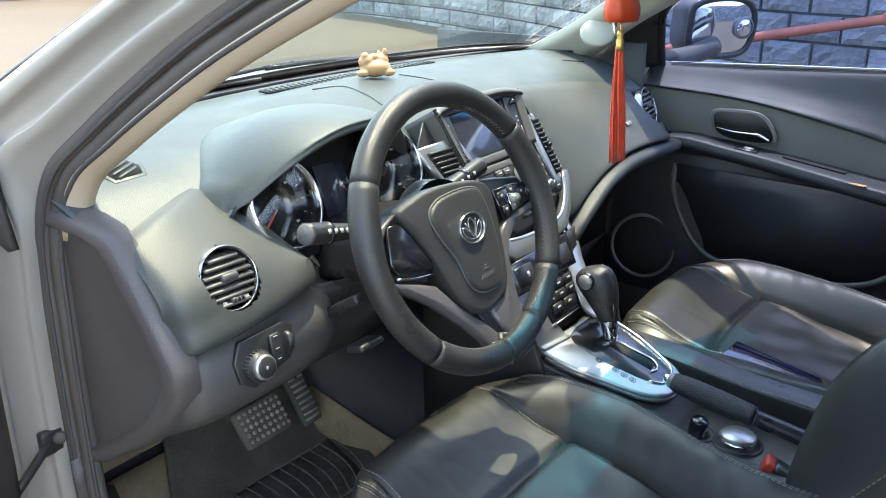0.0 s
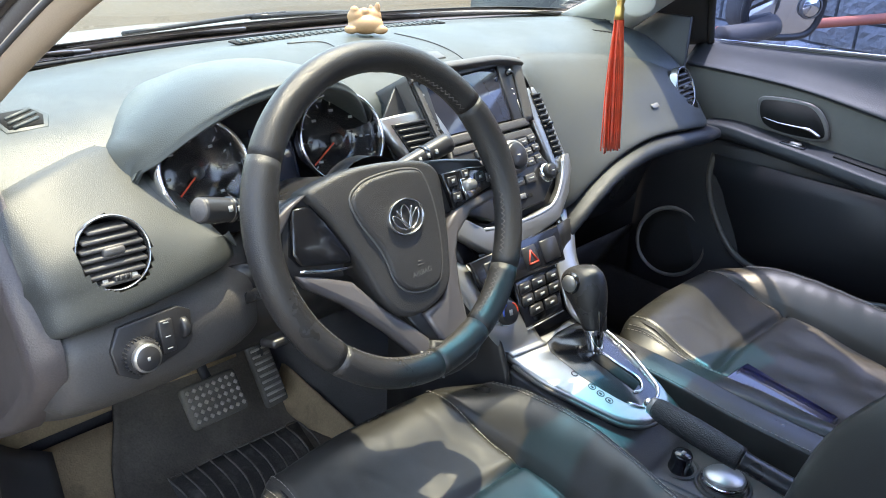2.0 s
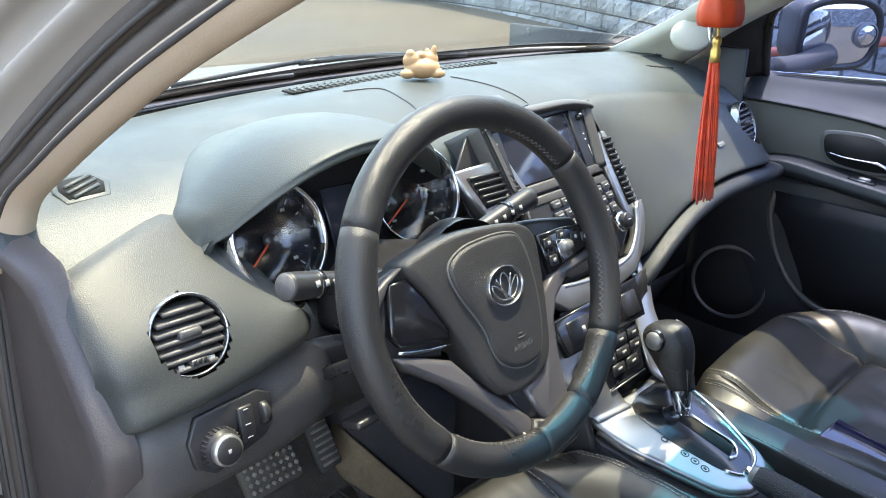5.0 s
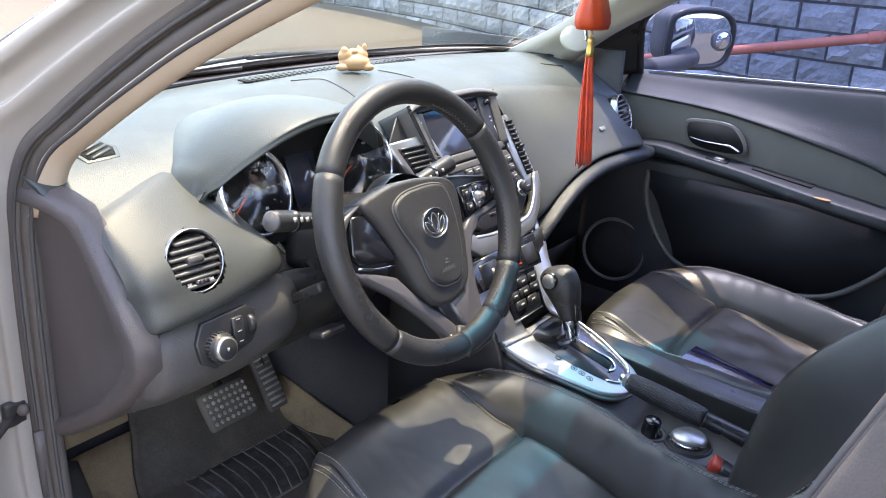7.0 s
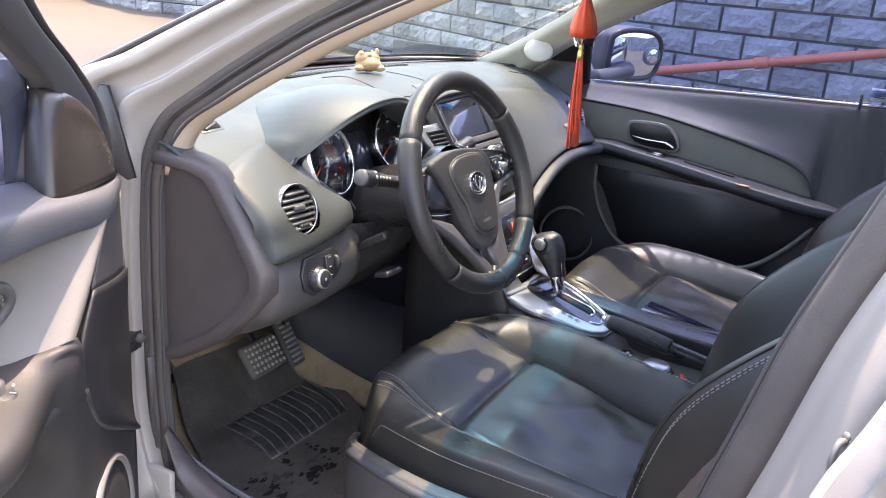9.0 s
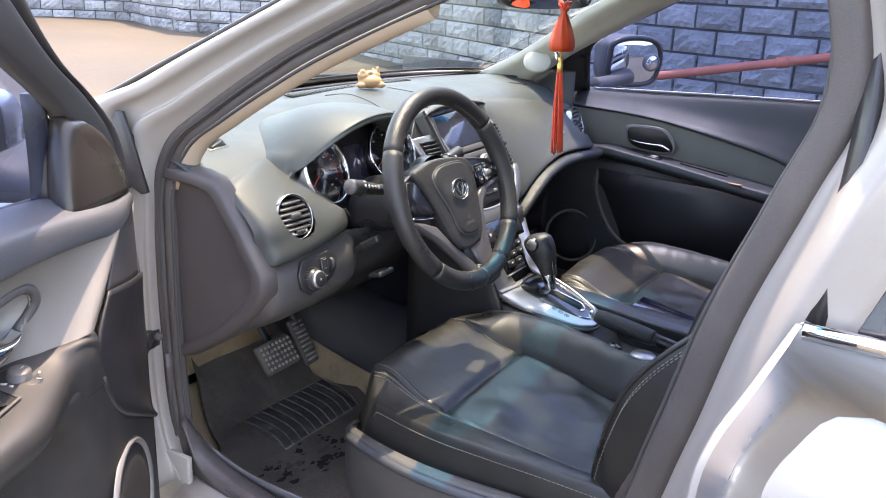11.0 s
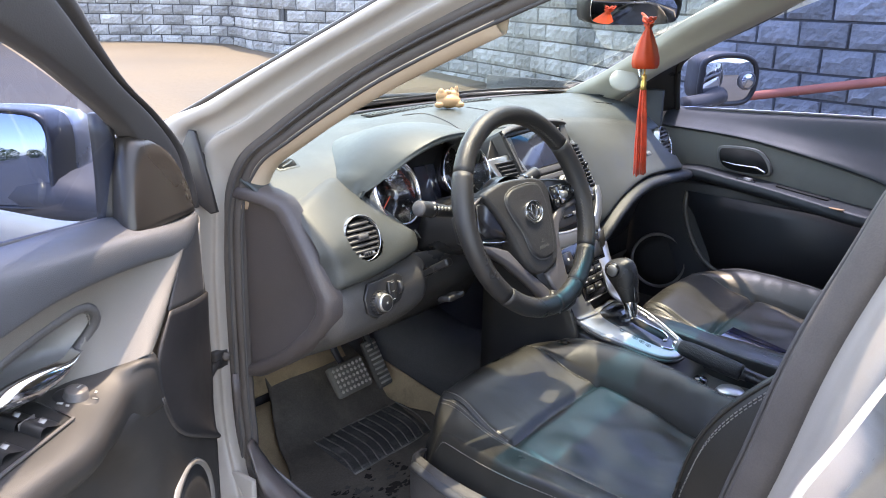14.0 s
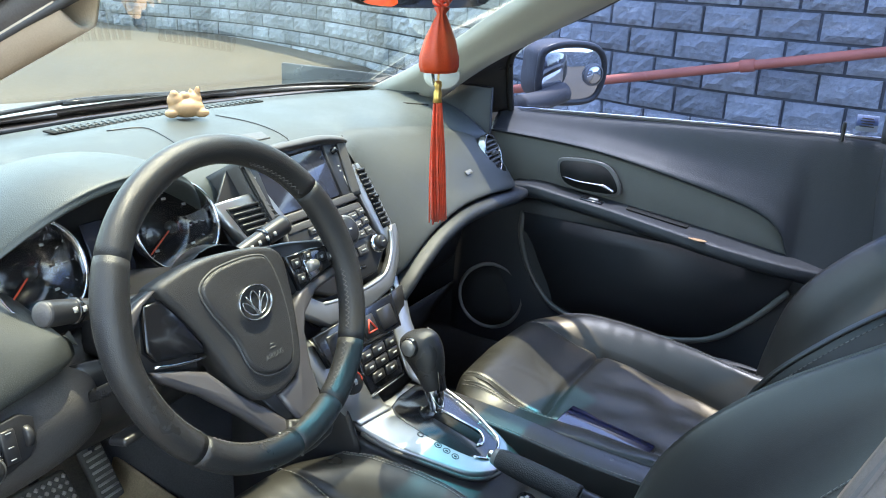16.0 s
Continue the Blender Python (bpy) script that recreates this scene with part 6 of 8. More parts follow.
# ---- centre console ----
def build_console():
    c = thing("centre_console", "dark centre console with a silver gear surround", "console")
    X = 0.026
    rows = []
    for y, z, w in ((0.20, 0.650, 0.118), (0.10, 0.650, 0.118), (0.03, 0.640, 0.112), (-0.06, 0.614, 0.100), (-0.13, 0.590, 0.094), (-0.165, 0.560, 0.092), (-0.19, 0.540, 0.092), (-0.30, 0.535, 0.094), (-0.52, 0.54, 0.096)):
        rows.append([(X - w - 0.012, y, 0.40), (X - w - 0.006, y, z - 0.06), (X - w, y, z - 0.012), (X - w + 0.014, y, z), (X, y, z + 0.002), (X + w - 0.014, y, z), (X + w, y, z - 0.012), (X + w + 0.006, y, z - 0.06), (X + w + 0.012, y, 0.40)])
    part("console_body", loft(rows, 4, 5, thick=0.004, flip=True), PLASTIC, c, "dark grey tunnel console")
    for s in (-1, 1):
        x0 = X - 0.012 + s * 0.125
        part("stack_cheek", loft([[(x0 + s * 0.004, 0.26, 0.86), (x0 + s * 0.006, 0.16, 0.845), (x0, 0.14, 0.83)], [(x0, 0.26, 0.76), (x0, 0.12, 0.75), (x0 - s * 0.006, 0.090, 0.75)], [(x0, 0.26, 0.64), (x0 - s * 0.004, 0.08, 0.65), (x0 - s * 0.012, 0.03, 0.65)], [(x0, 0.26, 0.42), (x0, 0.0, 0.42), (x0, -0.02, 0.42)]], 4, 4, thick=0.003, flip=s < 0), BLACK, c)
    part("stack_face", loft([[(X - 0.112, 0.108, 0.80), (X, 0.100, 0.80), (X + 0.112, 0.108, 0.80)], [(X - 0.100, 0.085, 0.72), (X, 0.080, 0.72), (X + 0.100, 0.085, 0.72)], [(X - 0.095, 0.062, 0.655), (X, 0.062, 0.655), (X + 0.095, 0.062, 0.655)]], 4, 4, thick=0.003), BLACK, c)
    # gear plate
    pm = facing((-0.024, -0.064, 0.633), (0, -0.29, 0.957), (0, 1, 0.3))
    outline = [(-0.050, 0.122), (-0.060, 0.096), (-0.056, 0.050), (-0.043, 0.011), (-0.029, -0.028), (-0.013, -0.064), (0.016, -0.086), (0.050, -0.091), (0.086, -0.082), (0.107, -0.056), (0.121, 0.000), (0.132, 0.050), (0.138, 0.094), (0.126, 0.116), (0.04, 0.112)]
    pl = part("gear_plate", slab(outline, 0.010, 0.005, pm @ pose(0, 0, -0.010), 4, 3), SILVER, c, "satin silver gear surround plate")
    part("plate_edge", tube([pm @ Vector((x * 1.02 - 0.001, y * 1.02, -0.009)) for x, y in outline[1:11]], 0.0035, 6, 4), PLASTIC, pl)
    part("gate_recess", slab([(0.016, 0.098), (0.003, 0.040), (0.007, 0.0), (0.018, -0.045), (0.036, -0.067), (0.066, -0.067), (0.088, -0.058), (0.098, -0.042), (0.117, 0.007), (0.127, 0.057), (0.124, 0.098)], 0.0016, 0.0005, pm @ pose(0, 0, -0.0006), 3), GLOSS, pl)
    part("gate_rim", tube([pm @ Vector((x, y, 0.001)) for x, y in ((0.126, 0.100), (0.128, 0.057), (0.119, 0.007), (0.099, -0.044), (0.088, -0.060), (0.066, -0.069), (0.036, -0.068), (0.020, -0.050))], 0.0028, 8, 5), CHROME, pl)
    part("rim_slot", box(0.004, 0.030, 0.001, 0.0, 1, pm @ pose(0.131, 0.022, 0.0006, 0, 0, -8)), BLACK, pl)
    part("gate_slot", slab([(0.050, 0.040), (0.072, 0.040), (0.074, -0.036), (0.052, -0.040)], 0.001, 0.0, pm @ pose(0, 0, 0.0012)), VOID, pl)
    part("gate_frame", tube([pm @ Vector(p) for p in ((0.073, 0.036, 0.003), (0.080, -0.020, 0.003), (0.074, -0.038, 0.003), (0.060, -0.046, 0.003), (0.046, -0.042, 0.003))], 0.0022, 6, 3), CHROME, pl)
    part("shift_button", lathe([(0.0034, 0.0006), (0.0052, 0.0006), (0.0052, -0.001), (0.0034, -0.001)], 16, pm @ pose(-0.002, 0.032, 0.0)), BLACK, pl)
    for k in range(3):
        y = 0.001 - 0.0155 * k
        part("gear_mark", lathe([(0.0046, -0.001), (0.0046, 0.0006), (0.0060, 0.0006), (0.0060, -0.001)], 22, pm @ pose(0, y, 0.0)), BLACK, pl)
        part("gear_letter", box(0.003, 0.0045, 0.0012, 0.0, 1, pm @ pose(0, y, 0.0)), BLACK, pl)
    # selector
    base, top = Vector((0.046, -0.026, 0.632)), Vector((0.060, 0.012, 0.752))
    sel = part("gear_lever", tube([base, base.lerp(top, 0.2), base.lerp(top, 0.45)], [0.0085, 0.0095, 0.0110], 20, 5), CHROME, c, "black leather gear lever with a chrome collar")
    part("collar", lathe([(0.0105, -0.022), (0.0125, -0.018), (0.0150, 0.010), (0.0150, 0.018), (0.011, 0.020)], 24, facing(base.lerp(top, 0.30), top - base, (0, 1, 0))), CHROME, sel)
    ax = (top - base).normalized()
    side = Vector((1, 0, 0))
    fore = ax.cross(side).normalized() * -1
    secs = []
    for h, wx, wy, off in ((0.40, 0.0160, 0.0165, 0.0), (0.55, 0.0200, 0.0220, 0.001), (0.72, 0.0245, 0.0290, 0.004), (0.86, 0.0275, 0.0340, 0.008), (0.97, 0.0275, 0.0350, 0.011), (1.06, 0.0235, 0.0310, 0.012), (1.12, 0.0150, 0.0205, 0.012), (1.14, 0.0050, 0.0070, 0.012)):
        q = base + (top - base) * h - fore * off
        secs.append([q + side * wx * math.cos(b) + fore * wy * math.sin(b) for b in (2 * math.pi * i / 12 for i in range(12))])
    part("knob", loft(secs, 3, 5, closed=True, caps=True), WHEEL, sel, "rounded black leather knob")
    part("knob_piping", tube([secs[k][1] + side * 0.0006 for k in range(1, 7)], 0.0012, 6, 5), SATIN, sel)
    part("release_button", lathe([(0, 0.008), (0.011, 0.007), (0.0135, 0.002), (0.0135, -0.004)], 24, facing(top + Vector((-0.027, 0.014, -0.006)), (-1, 0.15, 0.1))), SATIN, sel)
    part("button_ring", lathe([(0.0132, 0.003), (0.0155, 0.002), (0.0160, -0.004)], 24, facing(top + Vector((-0.027, 0.014, -0.006)), (-1, 0.15, 0.1))), GLOSS, sel)
    part("lever_inlay", box(0.004, 0.020, 0.062, 0.002, 2, facing(base.lerp(top, 0.66) + Vector((-0.002, -0.0195, 0)), top - base, (0, 1, 0)) @ pose(0, 0, 0, 6, 0, 90)), GLOSS, sel)
    # hand brake
    a, b, e = Vector((-0.006, -0.148, 0.634)), Vector((0.000, -0.278, 0.610)), Vector((0.024, -0.42, 0.575))
    hb = part("hand_brake", tube([a, a.lerp(b, 0.10), a.lerp(b, 0.4), a.lerp(b, 0.75), b], [0.011, 0.0155, 0.0175, 0.0175, 0.0165], 18, 5), GRIP, c, "dimpled black hand brake grip")
    part("brake_arm", tube([b, b.lerp(e, 0.10), b.lerp(e, 0.5), e], [0.0165, 0.0150, 0.016, 0.018], 14, 5, flat=0.8), BLACK, hb)
    part("brake_button", lathe([(0, 0.012), (0.006, 0.011), (0.0075, 0.008), (0.0075, 0.0)], 18, facing(a, a - b, (0, 0, 1))), CHROME, hb)
    part("brake_collar", lathe([(0.0085, 0.004), (0.0120, 0.002), (0.0130, -0.006)], 20, facing(a, a - b, (0, 0, 1))), SATIN, hb)
    part("brake_boot", loft([[(0.030 + sx, y, z) for sx, z in ((-0.028, 0.52), (-0.022, 0.572), (0, 0.584), (0.022, 0.572), (0.028, 0.52))] for y in (-0.36, -0.42, -0.52)], 4, 4, thick=0.003, flip=True), PLASTIC, hb)
    # cup wells with lighter plug and silver-lidded ashtray
    for y, x, q in ((-0.190, 0.020, 0.026), (-0.252, 0.030, 0.034)):
        part("cup_well", lathe([(0, -0.008), (q * 0.85, -0.008), (q, 0.004), (q * 1.12, 0.006), (q * 1.18, 0.0)], 36, pose(x, y, 0.536)), BLACK, c)
    part("lighter_plug", lathe([(0, 0.030), (0.0125, 0.030), (0.0145, 0.027), (0.0145, 0.010), (0.021, 0.006), (0.021, -0.006)], 28, pose(0.020, -0.190, 0.536, 6)), GLOSS, c, "black lighter plug")
    part("plug_mark", box(0.008, 0.005, 0.0006, 0.0, 1, pose(0.020, -0.1935, 0.5664, 6)), WHITEMARK, c)
    ash = part("ashtray", lathe([(0, 0.026), (0.026, 0.026), (0.029, 0.023), (0.030, 0.0)], 36, pose(0.030, -0.252, 0.528)), SATIN, c, "round ashtray with a silver lid")
    part("ashtray_lid", lathe([(0, 0.0285), (0.024, 0.028), (0.0265, 0.026)], 36, pose(0.030, -0.252, 0.528)), SILVER, ash)
    part("ash_ring", lathe([(0.029, 0.023), (0.0315, 0.021), (0.0315, 0.016)], 36, pose(0.030, -0.252, 0.528)), CHROME, ash)
    # stitched flank beside the passenger seat
    arm = [[(0.098, y, z - 0.10), (0.100, y, z - 0.012), (0.108, y, z), (0.142, y, z + 0.003), (0.152, y, z - 0.008), (0.154, y, z - 0.1)] for y, z in ((0.02, 0.625), (-0.02, 0.622), (-0.12, 0.615), (-0.25, 0.600), (-0.5, 0.590))]
    part("side_wall", loft(arm, 4, 5, thick=0.003, flip=True), LEATHER, c, "stitched black leather console flank")
    stitches([(0.106, y, z + 0.001) for y, z in ((-0.02, 0.621), (-0.12, 0.614), (-0.25, 0.599), (-0.45, 0.592))], THREAD, c, 0.0075, 0.005, 0.0007, 6)
    return c


def build_buckle():
    b = thing("belt_buckle", "red and black seat belt buckle beside the driver seat", "seat belt buckle")
    m = pose(-0.048, -0.326, 0.566, -62, 0, 12)
    part("housing", box(0.034, 0.024, 0.085, 0.006, 2, m @ pose(0, 0, -0.04)), BLACK, b)
    part("release", box(0.030, 0.020, 0.016, 0.004, 2, m @ pose(0, 0, 0.008)), REDPLASTIC, b, "red release button")


def build_pedals():
    p = thing("brake_pedal", "ribbed black rubber brake pedal, dusty", "pedal", "pedals")
    m = facing((-0.280, 0.504, 0.466), (0, -0.80, 0.60))
    part("pad", box(0.108, 0.074, 0.018, 0.010, 3, m), PEDAL, p)
    for i in range(8):
        for j in range(5):
            part("stud", box(0.0065, 0.0065, 0.004, 0.001, 1, m @ pose(-0.044 + 0.0126 * i, -0.025 + 0.0125 * j, 0.0105, 0, 0, 45)), STUD, p)
    part("arm", tube([(-0.27, 0.51, 0.46), (-0.27, 0.57, 0.53), (-0.275, 0.60, 0.66)], 0.010, 8, 5, flat=0.6), BLACK, p)
    q = thing("accelerator_pedal", "narrow ribbed black accelerator pedal", "pedal", "pedals")
    m = facing((-0.142, 0.545, 0.440), (0.05, -0.86, 0.50))
    part("pad", box(0.050, 0.120, 0.014, 0.008, 3, m), PEDAL, q)
    for j in range(9):
        part("rib", box(0.040, 0.005, 0.004, 0.0015, 1, m @ pose(0, -0.048 + 0.012 * j, 0.008)), STUD, q)
    part("arm", tube([(-0.142, 0.56, 0.47), (-0.14, 0.60, 0.54), (-0.14, 0.62, 0.66)], 0.009, 8, 5), BLACK, q)


def mat_z(x, y):
    return 0.308 + 0.85 * max(0.0, y - 0.555) + 0.10 * smooth01((y - 0.50) / 0.1) * 0.1 + 0.002 * noise.noise(Vector((x * 8, y * 8, 2)))


def build_mat():
    m = thing("floor_mat", "dusty brown-black rubber floor mat with wet marks", "floor mat")
    rows = []
    for j in range(33):
        y = -0.12 + 0.84 * j / 32
        left = -0.60 + 0.235 * smooth01((y - 0.22) / 0.55) + 0.006 * math.sin(y * 40)
        right = -0.17 + 0.10 * smooth01((y - 0.25) / 0.2)
        rows.append([(left + (right - left) * i / 30, y, mat_z(left + (right - left) * i / 30, y) + (0.009 if i in (0, 30) else 0)) for i in range(31)])
    part("mat_sheet", thicken(grid(rows), -0.006), MAT, m, "dusty brown-black rubber sheet")
    # ribbed heel pad, worn pale on its ribs
    A, B, C, D = Vector((-0.355, 0.545, 0)), Vector((-0.085, 0.530, 0)), Vector((-0.140, 0.375, 0)), Vector((-0.390, 0.385, 0))
    def on(p, lift):
        return (p.x, p.y, mat_z(p.x, p.y) + lift)
    part("heel_pad", thicken(grid([[on(A.lerp(B, i / 12).lerp(D.lerp(C, i / 12), j / 8), 0.0048) for i in range(13)] for j in range(9)]), 0.002), HEEL, m, "black scuffed heel pad")
    for k in range(11):
        p, q = A.lerp(B, k / 10), D.lerp(C, k / 10)
        bow = Vector((0.012, -0.004, 0))
        part("rib", tube([on(p, 0.007), on(p.lerp(q, 0.33) + bow, 0.0075), on(p.lerp(q, 0.66) + bow, 0.0075), on(q, 0.007)], 0.0022, 6, 4), RIB, m)
    for p, q in ((A, B), (D, C)):
        part("cross_rib", tube([on(p, 0.006), on(p.lerp(q, 0.5), 0.006), on(q, 0.006)], 0.0026, 6, 4), RIB, m)
    rnd = random.Random(8)
    for k in range(60):
        x, y = rnd.gauss(-0.39, 0.06), rnd.gauss(0.315, 0.035)
        if not (-0.55 < x < -0.2 and 0.2 < y < 0.375):
            continue
        r = rnd.uniform(0.002, 0.008)
        n, ph = 12, rnd.random() * 6
        bm = bmesh.new()
        bm.faces.new([bm.verts.new((x + r * (1 + 0.4 * math.sin(3 * a + ph)) * math.cos(a) * 1.5, y + r * (1 + 0.3 * math.cos(2 * a + ph)) * math.sin(a), mat_z(x, y) + 0.0082 + 0.00001 * k)) for a in (2 * math.pi * i / n for i in range(n))])
        part("wet_spot", bm, WET, m)


# Seat leather tinted brown to carry the warm reflection on the flank.
WARMLIT_HIDE = material("warm-lit hide", (0.135, 0.104, 0.086), 0.42, 0, 0.15, 6, 700, 0.2, 0.14, pattern="leather")
SHIELD = material("shield edge", (0.062, 0.065, 0.074), 0.45, 0, 0.12, 8, 600, 0.2, 0.1)
PEDAL = material("pedal rubber", (0.12, 0.108, 0.095), 0.7, 0, 0.2, 14, 400, 0.3, 0.2, spots=((0.2, 0.17, 0.14), 0.5, 30))
STUD = material("worn rubber stud", (0.36, 0.32, 0.28), 0.8, 0, 0.25, 30, 500, 0.3, 0.25, spots=((0.08, 0.07, 0.06), 0.6, 40))
HEEL = material("heel pad rubber", (0.085, 0.078, 0.074), 0.55, 0, 0.3, 25, 300, 0.4, 0.3, spots=((0.26, 0.24, 0.23), 0.75, 28))
RIB = material("worn rib", (0.21, 0.19, 0.17), 0.75, 0, 0.3, 30, 400, 0.3, 0.3, spots=((0.05, 0.05, 0.05), 0.8, 35))


# ---- doors ----
def handle_recess(parent, m, w, h, flip=1):
    """A handle surround with a flat black patch for the cup's shade, and a chrome pull."""
    r = part("handle_surround", slab([(-w * 0.50, h * 0.42), (-w * 0.30, h * 0.52), (w * 0.20, h * 0.42), (w * 0.42, h * 0.10), (w * 0.50, -h * 0.42), (w * 0.30, -h * 0.52), (-w * 0.20, -h * 0.40), (-w * 0.46, -h * 0.12)], 0.006, 0.003, m, 4), POCKETRIM, parent, "dark handle surround")
    # Flat, not recessed: the depth is only the near-black colour.
    part("handle_cup", slab([(-w * 0.45, h * 0.35), (-w * 0.28, h * 0.44), (w * 0.18, h * 0.35), (w * 0.37, h * 0.06), (w * 0.45, -h * 0.36), (w * 0.28, -h * 0.45), (-w * 0.18, -h * 0.34), (-w * 0.41, -h * 0.11)], 0.001, 0.0, m @ pose(0, 0, 0.0056), 4), VOID, r)
    part("pull_handle", tube([m @ Vector((-w * 0.40, -h * 0.02, 0.007)), m @ Vector((-w * 0.15, -h * 0.12, 0.014)), m @ Vector((w * 0.12, -h * 0.18, 0.015)), m @ Vector((w * 0.26, -h * 0.22, 0.013)), m @ Vector((w * 0.40, -h * 0.38, 0.008))], [0.0025, 0.0034, 0.004, 0.0065, 0.007], 12, 6, flat=0.6), CHROME, r, "chrome pull handle")
    return r


def speaker(parent, m, r):
    g = part("speaker_ring", lathe([(r * 0.93, 0.002), (r * 0.97, 0.007), (r * 1.02, 0.006), (r * 1.05, 0.0)], 48, m), SATIN, parent, "speaker grille in a satin ring")
    part("speaker_grille", lathe([(0, 0.006), (r * 0.6, 0.005), (r * 0.94, 0.002), (r * 0.94, -0.002)], 48, m), GRILLE, g)
    return g


GRILLE = material("speaker mesh", (0.020, 0.020, 0.021), 0.6, 0, 0.1, 8, 900, 0.8, 0.4, pattern="leather")


def build_far_door():
    d = thing("passenger_door", "closed passenger door with a dark trim panel", "car door", "car doors")
    # dark top pad below the glass, its lower line sweeping down to the rear
    sweep = ((0.29, 0.944), (0.22, 0.942), (0.10, 0.936), (0.0, 0.926), (-0.13, 0.903), (-0.26, 0.876), (-0.345, 0.853), (-0.395, 0.822), (-0.418, 0.775), (-0.45, 0.74), (-0.60, 0.735))
    rows = []
    for y, low in sweep:
        f = smooth01((0.28 - y) / 0.8)
        out = 0.012 * smooth01((0.90 - low) / 0.1)
        rows.append([(0.925, y, 0.990 + 0.022 * f), (0.905, y, 0.996 + 0.022 * f), (0.884, y, 0.985 + 0.02 * f), (0.862 - out, y, 0.4 * low + 0.6 * 0.985), (0.838 - out, y, 0.75 * low + 0.25 * 0.985), (0.822 - out, y, low + 0.004), (0.834 - out, y, low - 0.004)])
    part("top_pad", loft(rows, 5, 5, thick=0.004), FARTOP_SHADED, d, "dark blue-black grained top pad")
    # olive mid panel
    rows = []
    for y, low in sweep[:-2]:
        f = smooth01((0.28 - y) / 0.8)
        foot = 0.834 - 0.062 * f
        top = max(low + 0.002, foot + 0.004)
        rows.append([(0.826, y, top), (0.830, y, top - 0.008 * min(1, (top - foot) / 0.05)), (0.822, y, 0.5 * top + 0.5 * foot), (0.818, y, 0.15 * top + 0.85 * foot), (0.819, y, foot - 0.008)])
    part("mid_panel", loft(rows, 5, 5, thick=0.004), FARSKIN_SHADED, d, "olive-grey mid panel")
    # arm rest shelf
    rows = []
    for y, out, z in ((0.20, 0.77, 0.838), (0.14, 0.765, 0.842), (0.05, 0.760, 0.832), (-0.06, 0.752, 0.820), (-0.18, 0.742, 0.804), (-0.30, 0.735, 0.788), (-0.42, 0.755, 0.770), (-0.50, 0.79, 0.757)):
        rows.append([(0.840, y, z + 0.006), (out + 0.04, y, z + 0.002), (out + 0.008, y, z), (out, y, z - 0.007), (out + 0.002, y, z - 0.026), (out + 0.05, y, z - 0.044)])
    part("armrest", loft(rows, 4, 5, thick=0.004), FARTOP_SHADED, d, "dark armrest with a chipped edge")
    # No hollow is cut; its shade is a flat black slab on the armrest.
    part("grip_shade", slab([(-0.014, -0.070), (0.016, -0.072), (0.017, 0.072), (-0.012, 0.066)], 0.003, 0.001, pose(0.795, -0.145, 0.8115, 7.5), 0), VOID, d, "flat black patch for the shaded grip hollow in the armrest")
    part("paint_chip", slab([(-0.018, -0.005), (0.0, -0.008), (0.020, -0.002), (0.016, 0.005), (-0.008, 0.007)], 0.0015, 0.0005, pose(0.737, -0.250, 0.7945, 0, 0, 75), 3), RESIN, d, "pale worn chip on the edge")
    sw = part("window_switch", box(0.022, 0.052, 0.006, 0.002, 1, pose(0.779, 0.0, 0.828, 5)), GLOSS, d, "black window switch")
    part("switch_key", box(0.012, 0.022, 0.006, 0.002, 1, pose(0.779, -0.004, 0.8315, 5)), SATIN, sw)
    handle_recess(d, facing((0.812, 0.022, 0.874), (-1, 0.0, 0.06), (0, 0.10, 1)), 0.150, 0.080)
    # lower panel and pocket
    rows = []
    for y, q in ((0.34, 0.0), (0.26, -0.01), (0.16, -0.008), (0.04, 0.01), (-0.10, 0.03), (-0.28, 0.036), (-0.45, 0.036), (-0.58, 0.03)):
        rows.append([(0.815 + q * 0.7, y, 0.800), (0.800 + q, y, 0.74), (0.792 + q, y, 0.65), (0.785 + q, y, 0.55), (0.785 + q, y, 0.40)])
    part("lower_panel", loft(rows, 4, 4, thick=0.004), FARLOW, d, "dark lower door panel")
    pocket = [(0.795, 0.168, 0.770), (0.786, 0.167, 0.714), (0.784, 0.137, 0.631), (0.782, 0.080, 0.563), (0.780, 0.0, 0.538), (0.780, -0.134, 0.536), (0.782, -0.284, 0.560), (0.786, -0.371, 0.625), (0.792, -0.437, 0.704)]
    part("pocket_rim", tube(pocket, 0.007, 8, 5, flat=0.7), POCKETRIM, d, "curved map pocket rim")
    part("pocket_lining", slab([(0.166, 0.18), (0.164, 0.124), (0.135, 0.043), (0.078, -0.025), (0.0, -0.050), (-0.134, -0.052), (-0.284, -0.028), (-0.368, 0.037), (-0.432, 0.115), (-0.45, 0.16)], 0.004, 0.0, Matrix.Translation((0.790, 0, 0.590)) @ Matrix(((0, 0, 1, 0), (1, 0, 0, 0), (0, 1, 0, 0), (0, 0, 0, 1))), 0), FARLOW, d, "dark pocket lining")
    speaker(d, facing((0.772, 0.228, 0.550), (-0.97, -0.16, 0.10)), 0.080)
    # window glass, frame and lock pin
    g = [[(0.905, 0.262, 0.985), (0.905, -0.1, 1.000), (0.905, -0.60, 1.018)], [(0.835, 0.236, 1.12), (0.86, -0.15, 1.12), (0.86, -0.60, 1.14)], [(0.765, 0.03, 1.235), (0.79, -0.2, 1.25), (0.795, -0.60, 1.27)], [(0.69, -0.20, 1.33), (0.70, -0.35, 1.36), (0.70, -0.60, 1.37)]]
    part("window_pane", loft(g, 4, 4), TINT, d, "blue-tinted side glass")
    part("glass_channel", tube([(0.900, 0.262, 0.988), (0.900, -0.1, 1.004), (0.900, -0.60, 1.022)], 0.006, 8, 5), BLACK, d)
